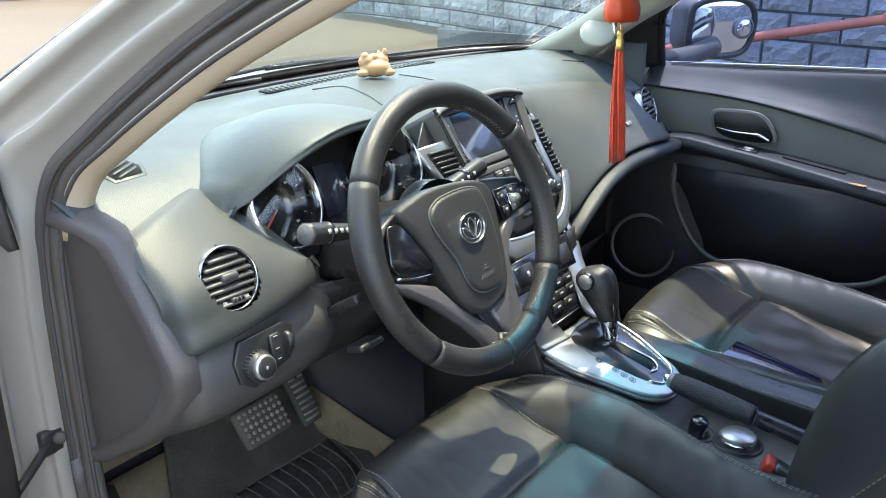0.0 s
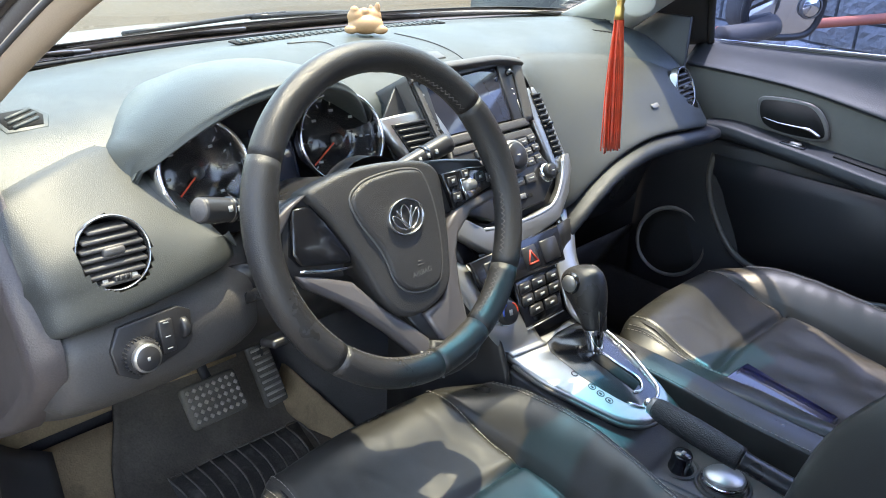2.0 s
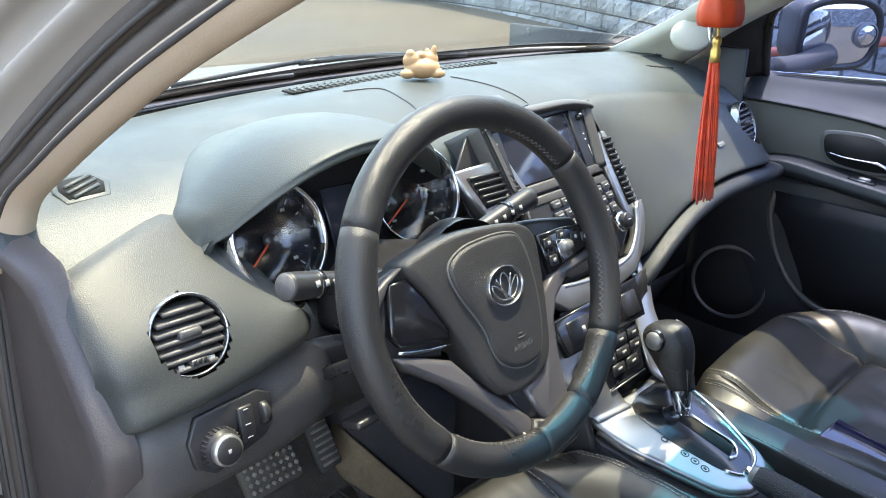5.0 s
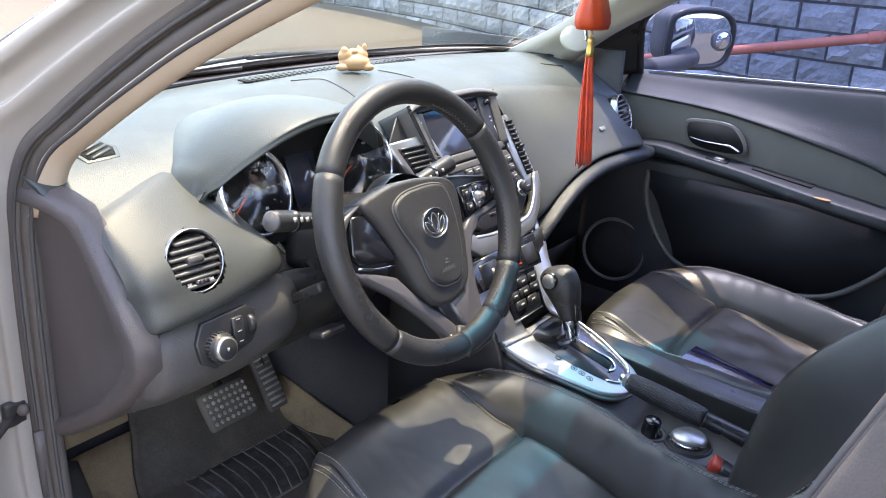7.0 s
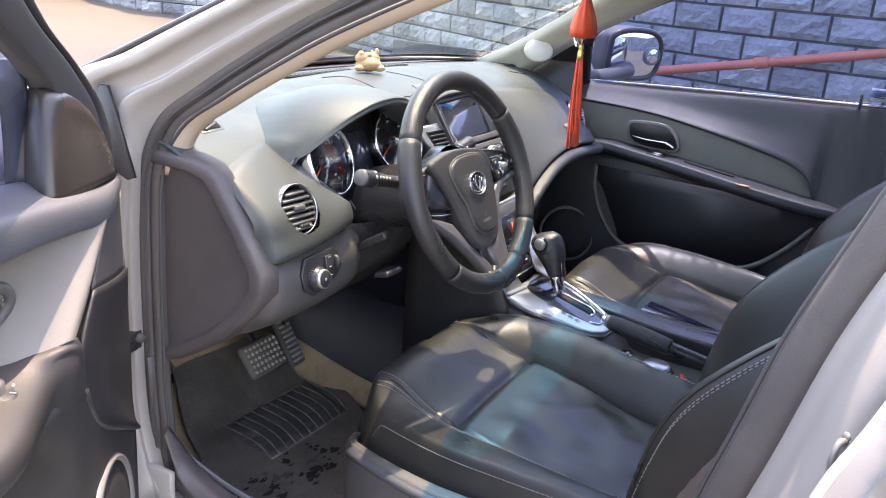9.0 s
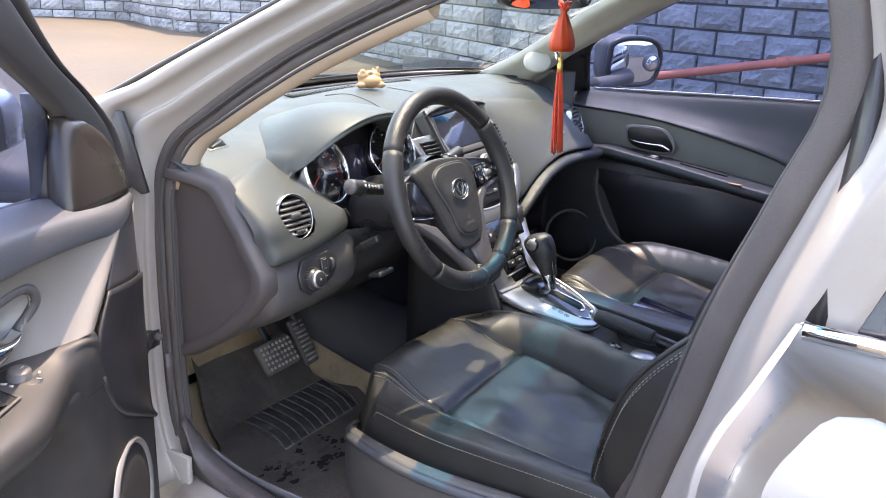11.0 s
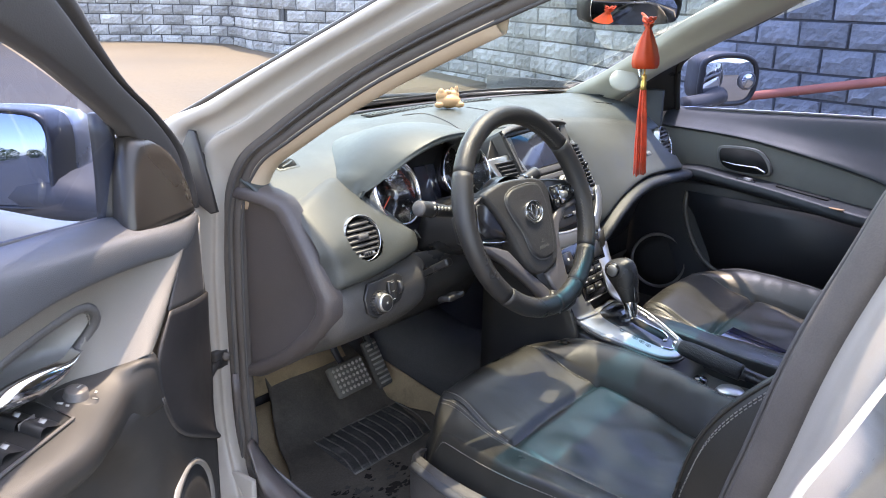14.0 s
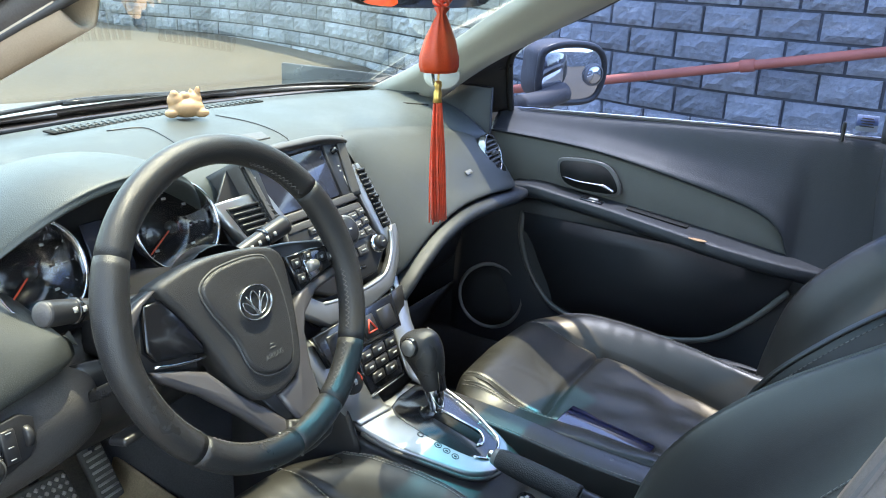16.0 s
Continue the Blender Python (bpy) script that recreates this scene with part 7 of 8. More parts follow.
    part("bright_line", tube([(0.8935, 0.24, 0.9965), (0.8935, -0.1, 1.011), (0.8935, -0.58, 1.028)], 0.0018, 6, 5), CHROME, d)
    part("sail_panel", loft([[(0.800, 0.490, 0.950), (0.850, 0.36, 0.970), (0.893, 0.262, 0.985)], [(0.775, 0.420, 1.020), (0.825, 0.33, 1.045), (0.860, 0.256, 1.060)], [(0.748, 0.285, 1.100), (0.792, 0.262, 1.118), (0.826, 0.238, 1.128)], [(0.728, 0.145, 1.178), (0.760, 0.150, 1.182), (0.792, 0.152, 1.184)]], 4, 5, thick=0.004), BLACK, d, "black mirror corner panel")
    part("window_channel", tube([(0.893, 0.262, 0.985), (0.860, 0.256, 1.060), (0.824, 0.236, 1.130), (0.790, 0.150, 1.184), (0.755, 0.020, 1.245), (0.700, -0.13, 1.325)], 0.008, 8, 5), BLACK, d, "black window channel")
    part("lock_pin", lathe([(0, 0.040), (0.003, 0.039), (0.0042, 0.034), (0.004, 0.0)], 14, pose(0.885, -0.475, 1.012)), BLACK, d, "black lock pin")
    part("window_label", box(0.0012, 0.040, 0.034, 0.0, 1, pose(0.893, -0.515, 1.052, 0, -14)), WINDOWLABEL, d, "pale sticker with print bars on the glass")
    for k in range(4):
        part("print_bar", box(0.0014, 0.026 - 0.005 * (k % 2), 0.0022, 0.0, 1, pose(0.8915 - 0.0016 * k, -0.515, 1.046 + 0.0055 * k, 0, -14)), PLUM, d)
    # outer skin
    part("outer_skin", loft([[(0.935, y, 0.985) for y in (0.42, 0.0, -0.62)], [(0.975, y, 0.85) for y in (0.42, 0.0, -0.62)], [(0.97, y, 0.55) for y in (0.42, 0.0, -0.62)], [(0.93, y, 0.33) for y in (0.42, 0.0, -0.62)]], 4, 4, thick=0.004, flip=True), PAINT, d)
    # far B pillar and rear door inside
    part("centre_pillar_trim", loft([[(0.885, -0.545, 1.02), (0.86, -0.56, 1.02), (0.85, -0.66, 1.02)], [(0.86, -0.545, 1.12), (0.83, -0.57, 1.12), (0.82, -0.67, 1.12)], [(0.72, -0.55, 1.34), (0.69, -0.58, 1.34), (0.68, -0.68, 1.34)]], 4, 4, thick=0.004), DARKTRIM, d)
    part("lower_pillar_trim", loft([[(0.87, -0.56, 1.03), (0.83, -0.60, 1.03), (0.83, -0.70, 1.03)], [(0.85, -0.56, 0.75), (0.80, -0.60, 0.75), (0.80, -0.70, 0.75)], [(0.83, -0.56, 0.40), (0.78, -0.60, 0.40), (0.78, -0.70, 0.40)]], 4, 4, thick=0.004), DARKTRIM, d)
    part("rear_inside", loft([[(0.86, -0.65, 1.01), (0.86, -1.2, 1.03), (0.8, -1.9, 1.05)], [(0.84, -0.65, 0.7), (0.84, -1.2, 0.7), (0.8, -1.9, 0.7)], [(0.82, -0.65, 0.32), (0.82, -1.2, 0.32), (0.8, -1.9, 0.32)]], 4, 4, thick=0.004), PLASTIC, d)
    part("rear_pane", loft([[(0.90, -0.66, 1.02), (0.88, -1.2, 1.05), (0.82, -1.7, 1.08)], [(0.80, -0.66, 1.27), (0.78, -1.2, 1.27), (0.72, -1.6, 1.25)], [(0.70, -0.66, 1.37), (0.68, -1.2, 1.37), (0.62, -1.5, 1.33)]], 4, 4), TINT, d)


DARKTRIM = material("dark pillar trim", (0.060, 0.057, 0.058), 0.6, 0, 0.1, 6, 500, 0.25, 0.1)
# Darker, bluer copy of the door top pad: far-side shade put into the colour.
FARTOP_SHADED = material("shaded far door pad", (0.028, 0.031, 0.036), 0.50, 0, 0.14, 5, 420, 0.45, 0.2, pattern="leather")
FARLOW = material("far lower trim", (0.030, 0.031, 0.036), 0.5, 0, 0.15, 6, 500, 0.25, 0.12)
POCKETRIM = material("pocket rim", (0.11, 0.105, 0.10), 0.35, 0, 0.1, 8, 500, 0.1, 0.08)
WINDOWLABEL = material("pale sticker", (0.5, 0.55, 0.65), 0.6, 0, 0.05, 30, 400, 0, 0.05)


def build_far_mirror():
    m = thing("passenger_mirror", "door mirror with a round blind-spot mirror stuck on", "door mirror", "door mirrors")
    c = Vector((1.105, 0.195, 1.062))
    n = Vector((-0.55, -0.83, -0.07)).normalized()
    f = facing(c, n)
    out = [(-0.085, 0.055), (-0.03, 0.070), (0.05, 0.066), (0.088, 0.040), (0.095, -0.01), (0.075, -0.055), (0.02, -0.066), (-0.06, -0.060), (-0.090, -0.035), (-0.092, 0.02)]
    part("shell", slab([(x * 1.12, y * 1.14) for x, y in out], 0.075, 0.030, f @ pose(0, 0, -0.075) @ Matrix.Diagonal((1, 1, 1, 1)), 4, 4), DARKTRIM, m, "dark mirror shell")
    part("rim", tube([f @ Vector((x * 1.08, y * 1.10, 0.0)) for x, y in out], 0.009, 8, 4, True), BLACK, m)
    part("mirror_glass", slab([(x * 0.98, y * 0.98) for x, y in out], 0.003, 0.001, f @ pose(0, 0, 0.001), 4), MIRROR, m, "mirror glass reflecting the yard")
    part("blind_spot_mirror", lathe([(0, 0.012), (0.018, 0.010), (0.025, 0.006), (0.026, 0.0)], 28, f @ pose(0.066, 0.0, 0.005)), MIRROR, m, "small round convex mirror")
    part("blind_spot_ring", lathe([(0.0245, 0.008), (0.028, 0.008), (0.0295, 0.0)], 28, f @ pose(0.066, 0.0, 0.005)), SATIN, m)
    part("foot", tube([(0.93, 0.26, 0.995), (1.0, 0.235, 1.0), (1.08, 0.20, 1.02)], 0.026, 10, 5), DARKTRIM, m)


def build_near_door():
    d = thing("driver_door", "open driver door with olive-grey trim and dark lower panel", "car door", "car doors", at=(-0.845, 0.275, 0))
    d.rotation_euler = (0, 0, radians(-67))
    # local frame: the door reaches from y=0 back to y=-1.0, x points to the cabin
    def sheet(name, rows, mat, label="", flip=False, thick=0.004, parent=d):
        return part(name, loft(rows, 6, 7, thick=thick, flip=flip), mat, parent, label)
    pad = []
    for y, q, b, low in ((0.011, 0.000, 0.997, 0.985), (-0.050, 0.014, 1.004, 0.966), (-0.12, 0.012, 1.011, 0.972), (-0.20, 0.006, 1.018, 0.976), (-0.30, 0.000, 1.024, 0.974), (-0.42, -0.006, 1.032, 0.960), (-0.70, -0.01, 1.052, 0.955), (-0.98, 0.0, 1.066, 0.95)):
        pad.append([(-0.066, y, b - 0.008), (-0.056, y, b), (-0.036, y, b + 0.001), (-0.012 + q * 0.4, y, b - 0.008), (q + 0.002, y, (b + low) / 2 + 0.004), (q + 0.005, y, low), (q + 0.000, y, low - 0.006)])
    sheet("top_pad", pad, DOORTOP, "dark grained top pad")
    mid = [[(0.014, -0.048, 0.964), (0.020, -0.085, 0.93), (0.028, -0.127, 0.89), (0.034, -0.168, 0.857)],
           [(0.020, -0.056, 0.966), (0.025, -0.094, 0.933), (0.030, -0.140, 0.892), (0.032, -0.180, 0.856)],
           [(0.016, -0.080, 0.970), (0.015, -0.112, 0.937), (0.014, -0.155, 0.897), (0.017, -0.198, 0.850)],
           [(0.010, -0.13, 0.974), (0.002, -0.155, 0.942), (-0.004, -0.19, 0.90), (-0.006, -0.224, 0.847)],
           [(0.005, -0.20, 0.977), (-0.010, -0.215, 0.945), (-0.022, -0.235, 0.90), (-0.030, -0.252, 0.843)],
           [(-0.001, -0.30, 0.974), (-0.018, -0.30, 0.94), (-0.030, -0.30, 0.90), (-0.044, -0.305, 0.840)],
           [(-0.008, -0.42, 0.960), (-0.022, -0.42, 0.93), (-0.034, -0.42, 0.89), (-0.046, -0.42, 0.838)],
           [(-0.010, -0.70, 0.955), (-0.022, -0.70, 0.93), (-0.034, -0.70, 0.89), (-0.046, -0.70, 0.838)],
           [(0.0, -0.98, 0.950), (-0.01, -0.98, 0.93), (-0.024, -0.98, 0.89), (-0.038, -0.98, 0.838)]]
    # the handle's opening goes through the mid panel
    cup = [(-0.402, 0.878), (-0.382, 0.898), (-0.345, 0.914), (-0.293, 0.926), (-0.246, 0.934), (-0.224, 0.929), (-0.216, 0.911), (-0.228, 0.889), (-0.252, 0.871), (-0.315, 0.865), (-0.385, 0.866)]
    rim = spline([(0, y, z) for y, z in cup], 8, True)
    cy, cz = -0.308, 0.897
    def inside(y, z, grow=1.0):
        hit, n = False, len(rim)
        for a, b in zip(rim, rim[1:] + rim[:1]):
            ay, az, by, bz = cy + (a[1] - cy) * grow, cz + (a[2] - cz) * grow, cy + (b[1] - cy) * grow, cz + (b[2] - cz) * grow
            if (az > z) != (bz > z) and y < ay + (by - ay) * (z - az) / (bz - az):
                hit = not hit
        return hit
    bm = loft(mid, 22, 16)
    bmesh.ops.delete(bm, geom=[f for f in bm.faces if inside(f.calc_center_median().y, f.calc_center_median().z)], context="FACES")
    thicken(bm, 0.003)
    part("mid_panel", bm, NEARSKIN_LIT, d, "olive-grey mid panel")
    def wall_x(y, z):
        zs, xs = (0.822, 0.86, 0.90, 0.94, 0.974), (-0.046, -0.038, -0.030, -0.018, -0.001)
        k = max(0, min(3, sum(z > q for q in zs) - 1))
        return xs[k] + (xs[k + 1] - xs[k]) * (z - zs[k]) / (zs[k + 1] - zs[k]) + (0.08 if y > -0.3 else 0.04) * (y + 0.3) + 0.35 * max(0.0, y + 0.235)
    def ringed(grow, depth):
        return [(wall_x(p[1], p[2]) + depth, cy + (p[1] - cy) * grow, cz + (p[2] - cz) * grow) for p in rim]
    bowl = part("handle_cup", grid([ringed(1.06, 0.000), ringed(0.99, -0.008), ringed(0.88, -0.026), ringed(0.6, -0.036), ringed(0.2, -0.038), ringed(0.01, -0.038)], closed_u=True), CUP, d, "dark grey handle recess")
    part("handle_surround", tube(ringed(1.06, 0.002), 0.0065, 8, 1, True), PLASTIC, bowl, "thin dark rim")
    blade = []
    for y, zt, zb, x in ((-0.392, 0.872, 0.870, -0.024), (-0.365, 0.888, 0.868, -0.012), (-0.332, 0.892, 0.866, -0.004), (-0.295, 0.890, 0.870, -0.002), (-0.268, 0.887, 0.876, -0.006), (-0.242, 0.888, 0.884, -0.014)):
        blade.append([(x - 0.010, y, zt), (x, y, zt - 0.001), (x + 0.006, y, (zt + zb) / 2), (x + 0.001, y, zb), (x - 0.010, y, zb + 0.001)])
    part("pull_handle", loft(blade, 5, 5, closed=True, caps=True), CHROME, bowl, "chrome pull handle")
    arm = [[(0.035, -0.166, 0.858), (0.0375, -0.163, 0.845), (0.037, -0.162, 0.832), (0.035, -0.160, 0.82), (0.034, -0.155, 0.80), (0.032, -0.150, 0.775)],
           [(0.018, -0.199, 0.850), (0.032, -0.192, 0.851), (0.034, -0.187, 0.845), (0.038, -0.185, 0.828), (0.036, -0.185, 0.80), (0.030, -0.185, 0.775)],
           [(-0.012, -0.226, 0.846), (0.012, -0.224, 0.842), (0.026, -0.222, 0.834), (0.032, -0.222, 0.822), (0.031, -0.222, 0.80), (0.025, -0.222, 0.775)],
           [(-0.034, -0.254, 0.842), (0.005, -0.262, 0.838), (0.034, -0.268, 0.828), (0.044, -0.27, 0.816), (0.043, -0.27, 0.795), (0.032, -0.27, 0.775)]]
    for y in (-0.34, -0.45, -0.7, -0.97):
        arm.append([(-0.052, y + 0.02, 0.838), (0.010, y + 0.01, 0.834), (0.052, y, 0.826), (0.066, y, 0.814), (0.064, y, 0.794), (0.046, y, 0.775)])
    sheet("armrest", arm, LOWTRIM, "broad armrest")
    # lower trim, hollowed for the pocket
    low = []
    for i in range(45):
        y = 0.032 - 1.0 * (i / 44) ** 1.3
        top = 0.626 + 0.085 * min(1.0, max(0.0, (0.03 - y) / 0.14)) + 0.085 * smooth01((-0.105 - y) / 0.055)
        base = 0.030 * smooth01((0.03 - y) / 0.19)
        row = []
        for k in range(31):
            z = top + (0.33 - top) * k / 30
            py, pz = (y + 0.48) / 0.275, (z - 0.645) / 0.145
            r = (abs(py) ** 3 + abs(pz) ** 3) ** (1 / 3)
            dip = 0.050 * smooth01((1.08 - r) / 0.22)
            row.append((base - dip - 0.03 * smooth01((0.42 - z) / 0.1), y, z))
        low.append(row)
    bm = grid(low)
    thicken(bm, 0.004)
    part("lower_panel", bm, LOWTRIM, d, "dark grey lower trim with a hollow pocket")
    # scuffed end trim in two pieces with a lip
    right = [(0.000, 0.013, 0.992), (-0.008, 0.030, 0.93), (-0.012, 0.044, 0.862), (-0.012, 0.048, 0.80), (-0.010, 0.045, 0.73), (-0.006, 0.036, 0.67), (0.0, 0.031, 0.624)]
    left = [(0.010, -0.046, 0.966), (0.018, -0.078, 0.93), (0.024, -0.112, 0.893), (0.035, -0.160, 0.845), (0.034, -0.156, 0.79), (0.026, -0.110, 0.715), (0.004, 0.025, 0.630)]
    def end(rows, out):
        return [[Vector(r).lerp(Vector(l), k / 4) + Vector((out * math.sin(math.pi * k / 4) + 0.001, 0.4 * out * math.sin(math.pi * k / 4), 0)) for k in range(5)] for r, l in rows]
    pairs = list(zip(right, left))
    up = pairs[:3]
    lo = [(tuple(Vector(right[2]) + Vector((0.003, 0.002, 0.0))), tuple(Vector(left[2]) + Vector((0.003, 0, 0.0))))] + pairs[3:]
    sheet("end_trim", end(up, 0.004), DARKTRIM, "dark door end trim", True)
    ec = sheet("end_trim", end(lo, 0.005), ENDTRIM, "scuffed black door end trim with dark smears", True)
    for k, dz, tall in ((0.36, 0.004, 0.050), (0.43, -0.002, 0.075), (0.50, 0.000, 0.060), (0.57, -0.006, 0.070), (0.62, 0.010, 0.035)):
        q = Vector(right[3]).lerp(Vector(left[3]), k)
        part("smear", slab([(-0.0040, -tall / 2), (0.002, -tall * 0.56), (0.0045, -tall * 0.2), (0.003, tall * 0.45), (-0.001, tall / 2), (-0.005, tall * 0.1)], 0.0008, 0.0002, facing((q.x + 0.0065, q.y + 0.002, q.z - 0.02 + dz), (0.976, 0.22, 0)), 2), VOID, ec)
    part("lip", tube([(x + 0.001, y + 0.002, z - 0.002) for x, y, z in left[4:]], 0.004, 8, 6), DARKTRIM, ec)
    sheet("outer_skin", [[(-0.058, y, 1.000 + b), (-0.085, y, 0.996 + b), (-0.118, y, 0.97 + b), (-0.135, y, 0.88), (-0.13, y, 0.55), (-0.09, y, 0.33)] for y, b in ((0.03, 0), (-0.3, 0.02), (-0.6, 0.045), (-1.0, 0.065))], PAINT, "", True)
    sheet("door_front_face", [[(-0.128, 0.03, z), (-0.08, 0.034, z), (-0.03, 0.036, z), (-0.004, 0.030, z)] for z in (0.985, 0.80, 0.55, 0.34)], PAINT_IN, "", True)
    # armrest controls on the leaning top of the armrest
    am = pose(0.0, -0.273, 0.8360, 3, 9)
    ms = part("mirror_control", lathe([(0, 0.006), (0.022, 0.0055), (0.027, 0.004), (0.029, 0.002), (0.031, -0.006)], 32, am @ Matrix.Diagonal((1, 0.85, 1, 1))), BLACK, d, "round mirror adjuster")
    part("knob", lathe([(0, 0.016), (0.0105, 0.016), (0.0132, 0.0145), (0.0145, 0.006), (0.0170, 0.004)], 28, am), PLASTIC, ms)
    part("mark", box(0.0012, 0.006, 0.0006, 0.0, 1, am @ pose(0, 0.005, 0.0162)), WHITEMARK, ms)
    for x, y, w, h in ((0.021, 0.006, 0.006, 0.0014), (-0.006, -0.021, 0.007, 0.004), (0.004, -0.021, 0.004, 0.004), (0.014, 0.018, 0.003, 0.005)):
        part("mark", box(w, h, 0.0006, 0.0, 1, am @ pose(x, y, 0.0060, 0, 0, 20)), WHITEMARK, ms)
    wm = pose(0.004, 0.0, 0.8378, 0, 5)
    wp = part("window_switches", slab([(-0.044, -0.300), (0.022, -0.316), (0.032, -0.490), (-0.046, -0.490)], 0.0025, 0.001, wm), VOID, d, "black window switch panel")
    part("bezel", tube([wm @ Vector(q) for q in ((-0.046, -0.298, 0.002), (0.024, -0.315, 0.002), (0.034, -0.490, 0.002), (-0.048, -0.490, 0.002))], 0.0024, 6, 1, True), PLASTIC, wp)
    for y in (-0.345, -0.402, -0.456):
        for x in (-0.026, 0.007):
            part("switch_key", loft([[wm @ Vector((x + dx, y + dy + (0 if dx < 0 else -0.004), dz)) for dx in (-0.0145, 0.0145)] for dy, dz in ((0.021, 0.002), (0.009, 0.005), (-0.007, 0.012), (-0.015, 0.010), (-0.017, 0.002))], 4, 2), BLACK, wp)
            part("mark", box(0.008, 0.007, 0.0008, 0.0, 1, wm @ pose(x, y, 0.0098, 22)), WHITEMARK, wp)
        part("divider", box(0.002, 0.026, 0.010, 0.0008, 1, wm @ pose(-0.0095, y - 0.004, 0.006)), PLASTIC, wp)
    speaker(d, facing((0.028, -0.092, 0.555), (1, 0.22, 0.06)), 0.088)
    # window frame, corner cover, pane
    outer = [(-0.034, 0.086, 0.985), (-0.032, 0.070, 1.035), (-0.030, 0.044, 1.085), (-0.020, -0.030, 1.143), (0.000, -0.117, 1.190), (0.020, -0.190, 1.240), (0.042, -0.260, 1.296), (0.068, -0.36, 1.36), (0.085, -0.50, 1.41), (0.090, -0.95, 1.43)]
    inner = [(-0.044, -0.01, 0.985), (-0.040, -0.02, 1.035), (-0.034, -0.044, 1.085), (-0.022, -0.104, 1.139), (0.000, -0.205, 1.196), (0.018, -0.285, 1.237), (0.038, -0.385, 1.280), (0.055, -0.47, 1.32), (0.070, -0.58, 1.35), (0.075, -0.95, 1.375)]
    fr = []
    for o, n in zip(outer, inner):
        o, n = Vector(o), Vector(n)
        w = n - o
        fr.append([o + Vector((-0.022, 0, 0)), o, o + w * 0.10 + Vector((0.004, 0, 0)), o + w * 0.16 + Vector((-0.003, 0, 0)), o + w * 0.24 + Vector((-0.003, 0, 0)), o + w * 0.30 + Vector((0.006, 0, 0)), o + w * 0.85 + Vector((0.006, 0, 0)), n, n + Vector((-0.024, 0, 0))])
    part("window_frame", loft(fr, 5, 4, closed=True, caps=True), DARKTRIM, d, "dark window frame")
    part("frame_bright_edge", tube([(x - 0.016, y + 0.004, z + 0.002) for x, y, z in outer], 0.004, 6, 6), SATIN, d)
    sail = []
    for z, q in ((1.000, ((-0.062, -0.092), (-0.03, -0.120), (-0.006, -0.131), (0.003, -0.112), (0.004, -0.03), (0.000, 0.012), (-0.03, 0.03))),
                 (1.04, ((-0.062, -0.090), (-0.032, -0.113), (-0.012, -0.122), (-0.003, -0.104), (-0.004, -0.03), (-0.006, 0.006), (-0.03, 0.022))),
                 (1.08, ((-0.060, -0.087), (-0.036, -0.103), (-0.020, -0.108), (-0.011, -0.092), (-0.012, -0.04), (-0.016, -0.012), (-0.035, 0.0))),
                 (1.105, ((-0.058, -0.082), (-0.042, -0.093), (-0.028, -0.095), (-0.019, -0.083), (-0.02, -0.058), (-0.024, -0.042), (-0.04, -0.03))),
                 (1.117, ((-0.056, -0.080), (-0.046, -0.086), (-0.036, -0.086), (-0.032, -0.080), (-0.034, -0.07), (-0.036, -0.06), (-0.046, -0.055)))):
        sail.append([(x, y, z) for x, y in q])
    part("corner_sail", loft(sail, 6, 5, thick=0.003, flip=True), SAIL, d, "rounded dark corner cover at the mirror")
    part("divider", loft([[(-0.068, y - 0.018, z), (-0.044, y - 0.018, z), (-0.044, y, z), (-0.068, y, z)] for y, z in ((-0.094, 1.0), (-0.090, 1.07), (-0.092, 1.15))], 2, 3, closed=True, caps=True), BLACK, d)
    part("window_pane", loft([[(-0.056, -0.11, 1.0), (-0.056, -0.5, 1.035), (-0.056, -0.96, 1.06)], [(-0.034, -0.11, 1.12), (-0.026, -0.5, 1.14), (-0.024, -0.96, 1.15)], [(-0.006, -0.24, 1.205), (0.016, -0.5, 1.25), (0.018, -0.96, 1.26)], [(0.040, -0.46, 1.305), (0.058, -0.6, 1.345), (0.060, -0.95, 1.37)]], 4, 4), TINT, d, "blue-tinted door glass")
    part("glass_channel", tube([(-0.056, -0.10, 1.008), (-0.056, -0.3, 1.027), (-0.056, -0.6, 1.048), (-0.056, -0.98, 1.068)], 0.006, 8, 5), BLACK, d)
    return d


# Same skin for the open door, made lighter to hold the light on it.
NEARSKIN_LIT = material("lit near door skin", (0.185, 0.170, 0.153), 0.5, 0, 0.10, 5, 560, 0.3, 0.08, pattern="leather", spots=((0.3, 0.27, 0.24), 0.2, 6))
SAIL = material("sail plastic", (0.028, 0.023, 0.019), 0.30, 0, 0.1, 6, 700, 0.15, 0.08)
CUP = material("handle cup", (0.22, 0.21, 0.20), 0.35, 0, 0.1, 6, 700, 0.1, 0.08)
LOWTRIM = material("lower door trim", (0.036, 0.034, 0.033), 0.5, 0, 0.14, 6, 560, 0.3, 0.1, pattern="leather", spots=((0.11, 0.10, 0.09), 0.2, 7))
ENDTRIM = material("door end trim", (0.020, 0.020, 0.023), 0.5, 0, 0.2, 9, 600, 0.2, 0.12, spots=((0.016, 0.016, 0.018), 0.8, 15))


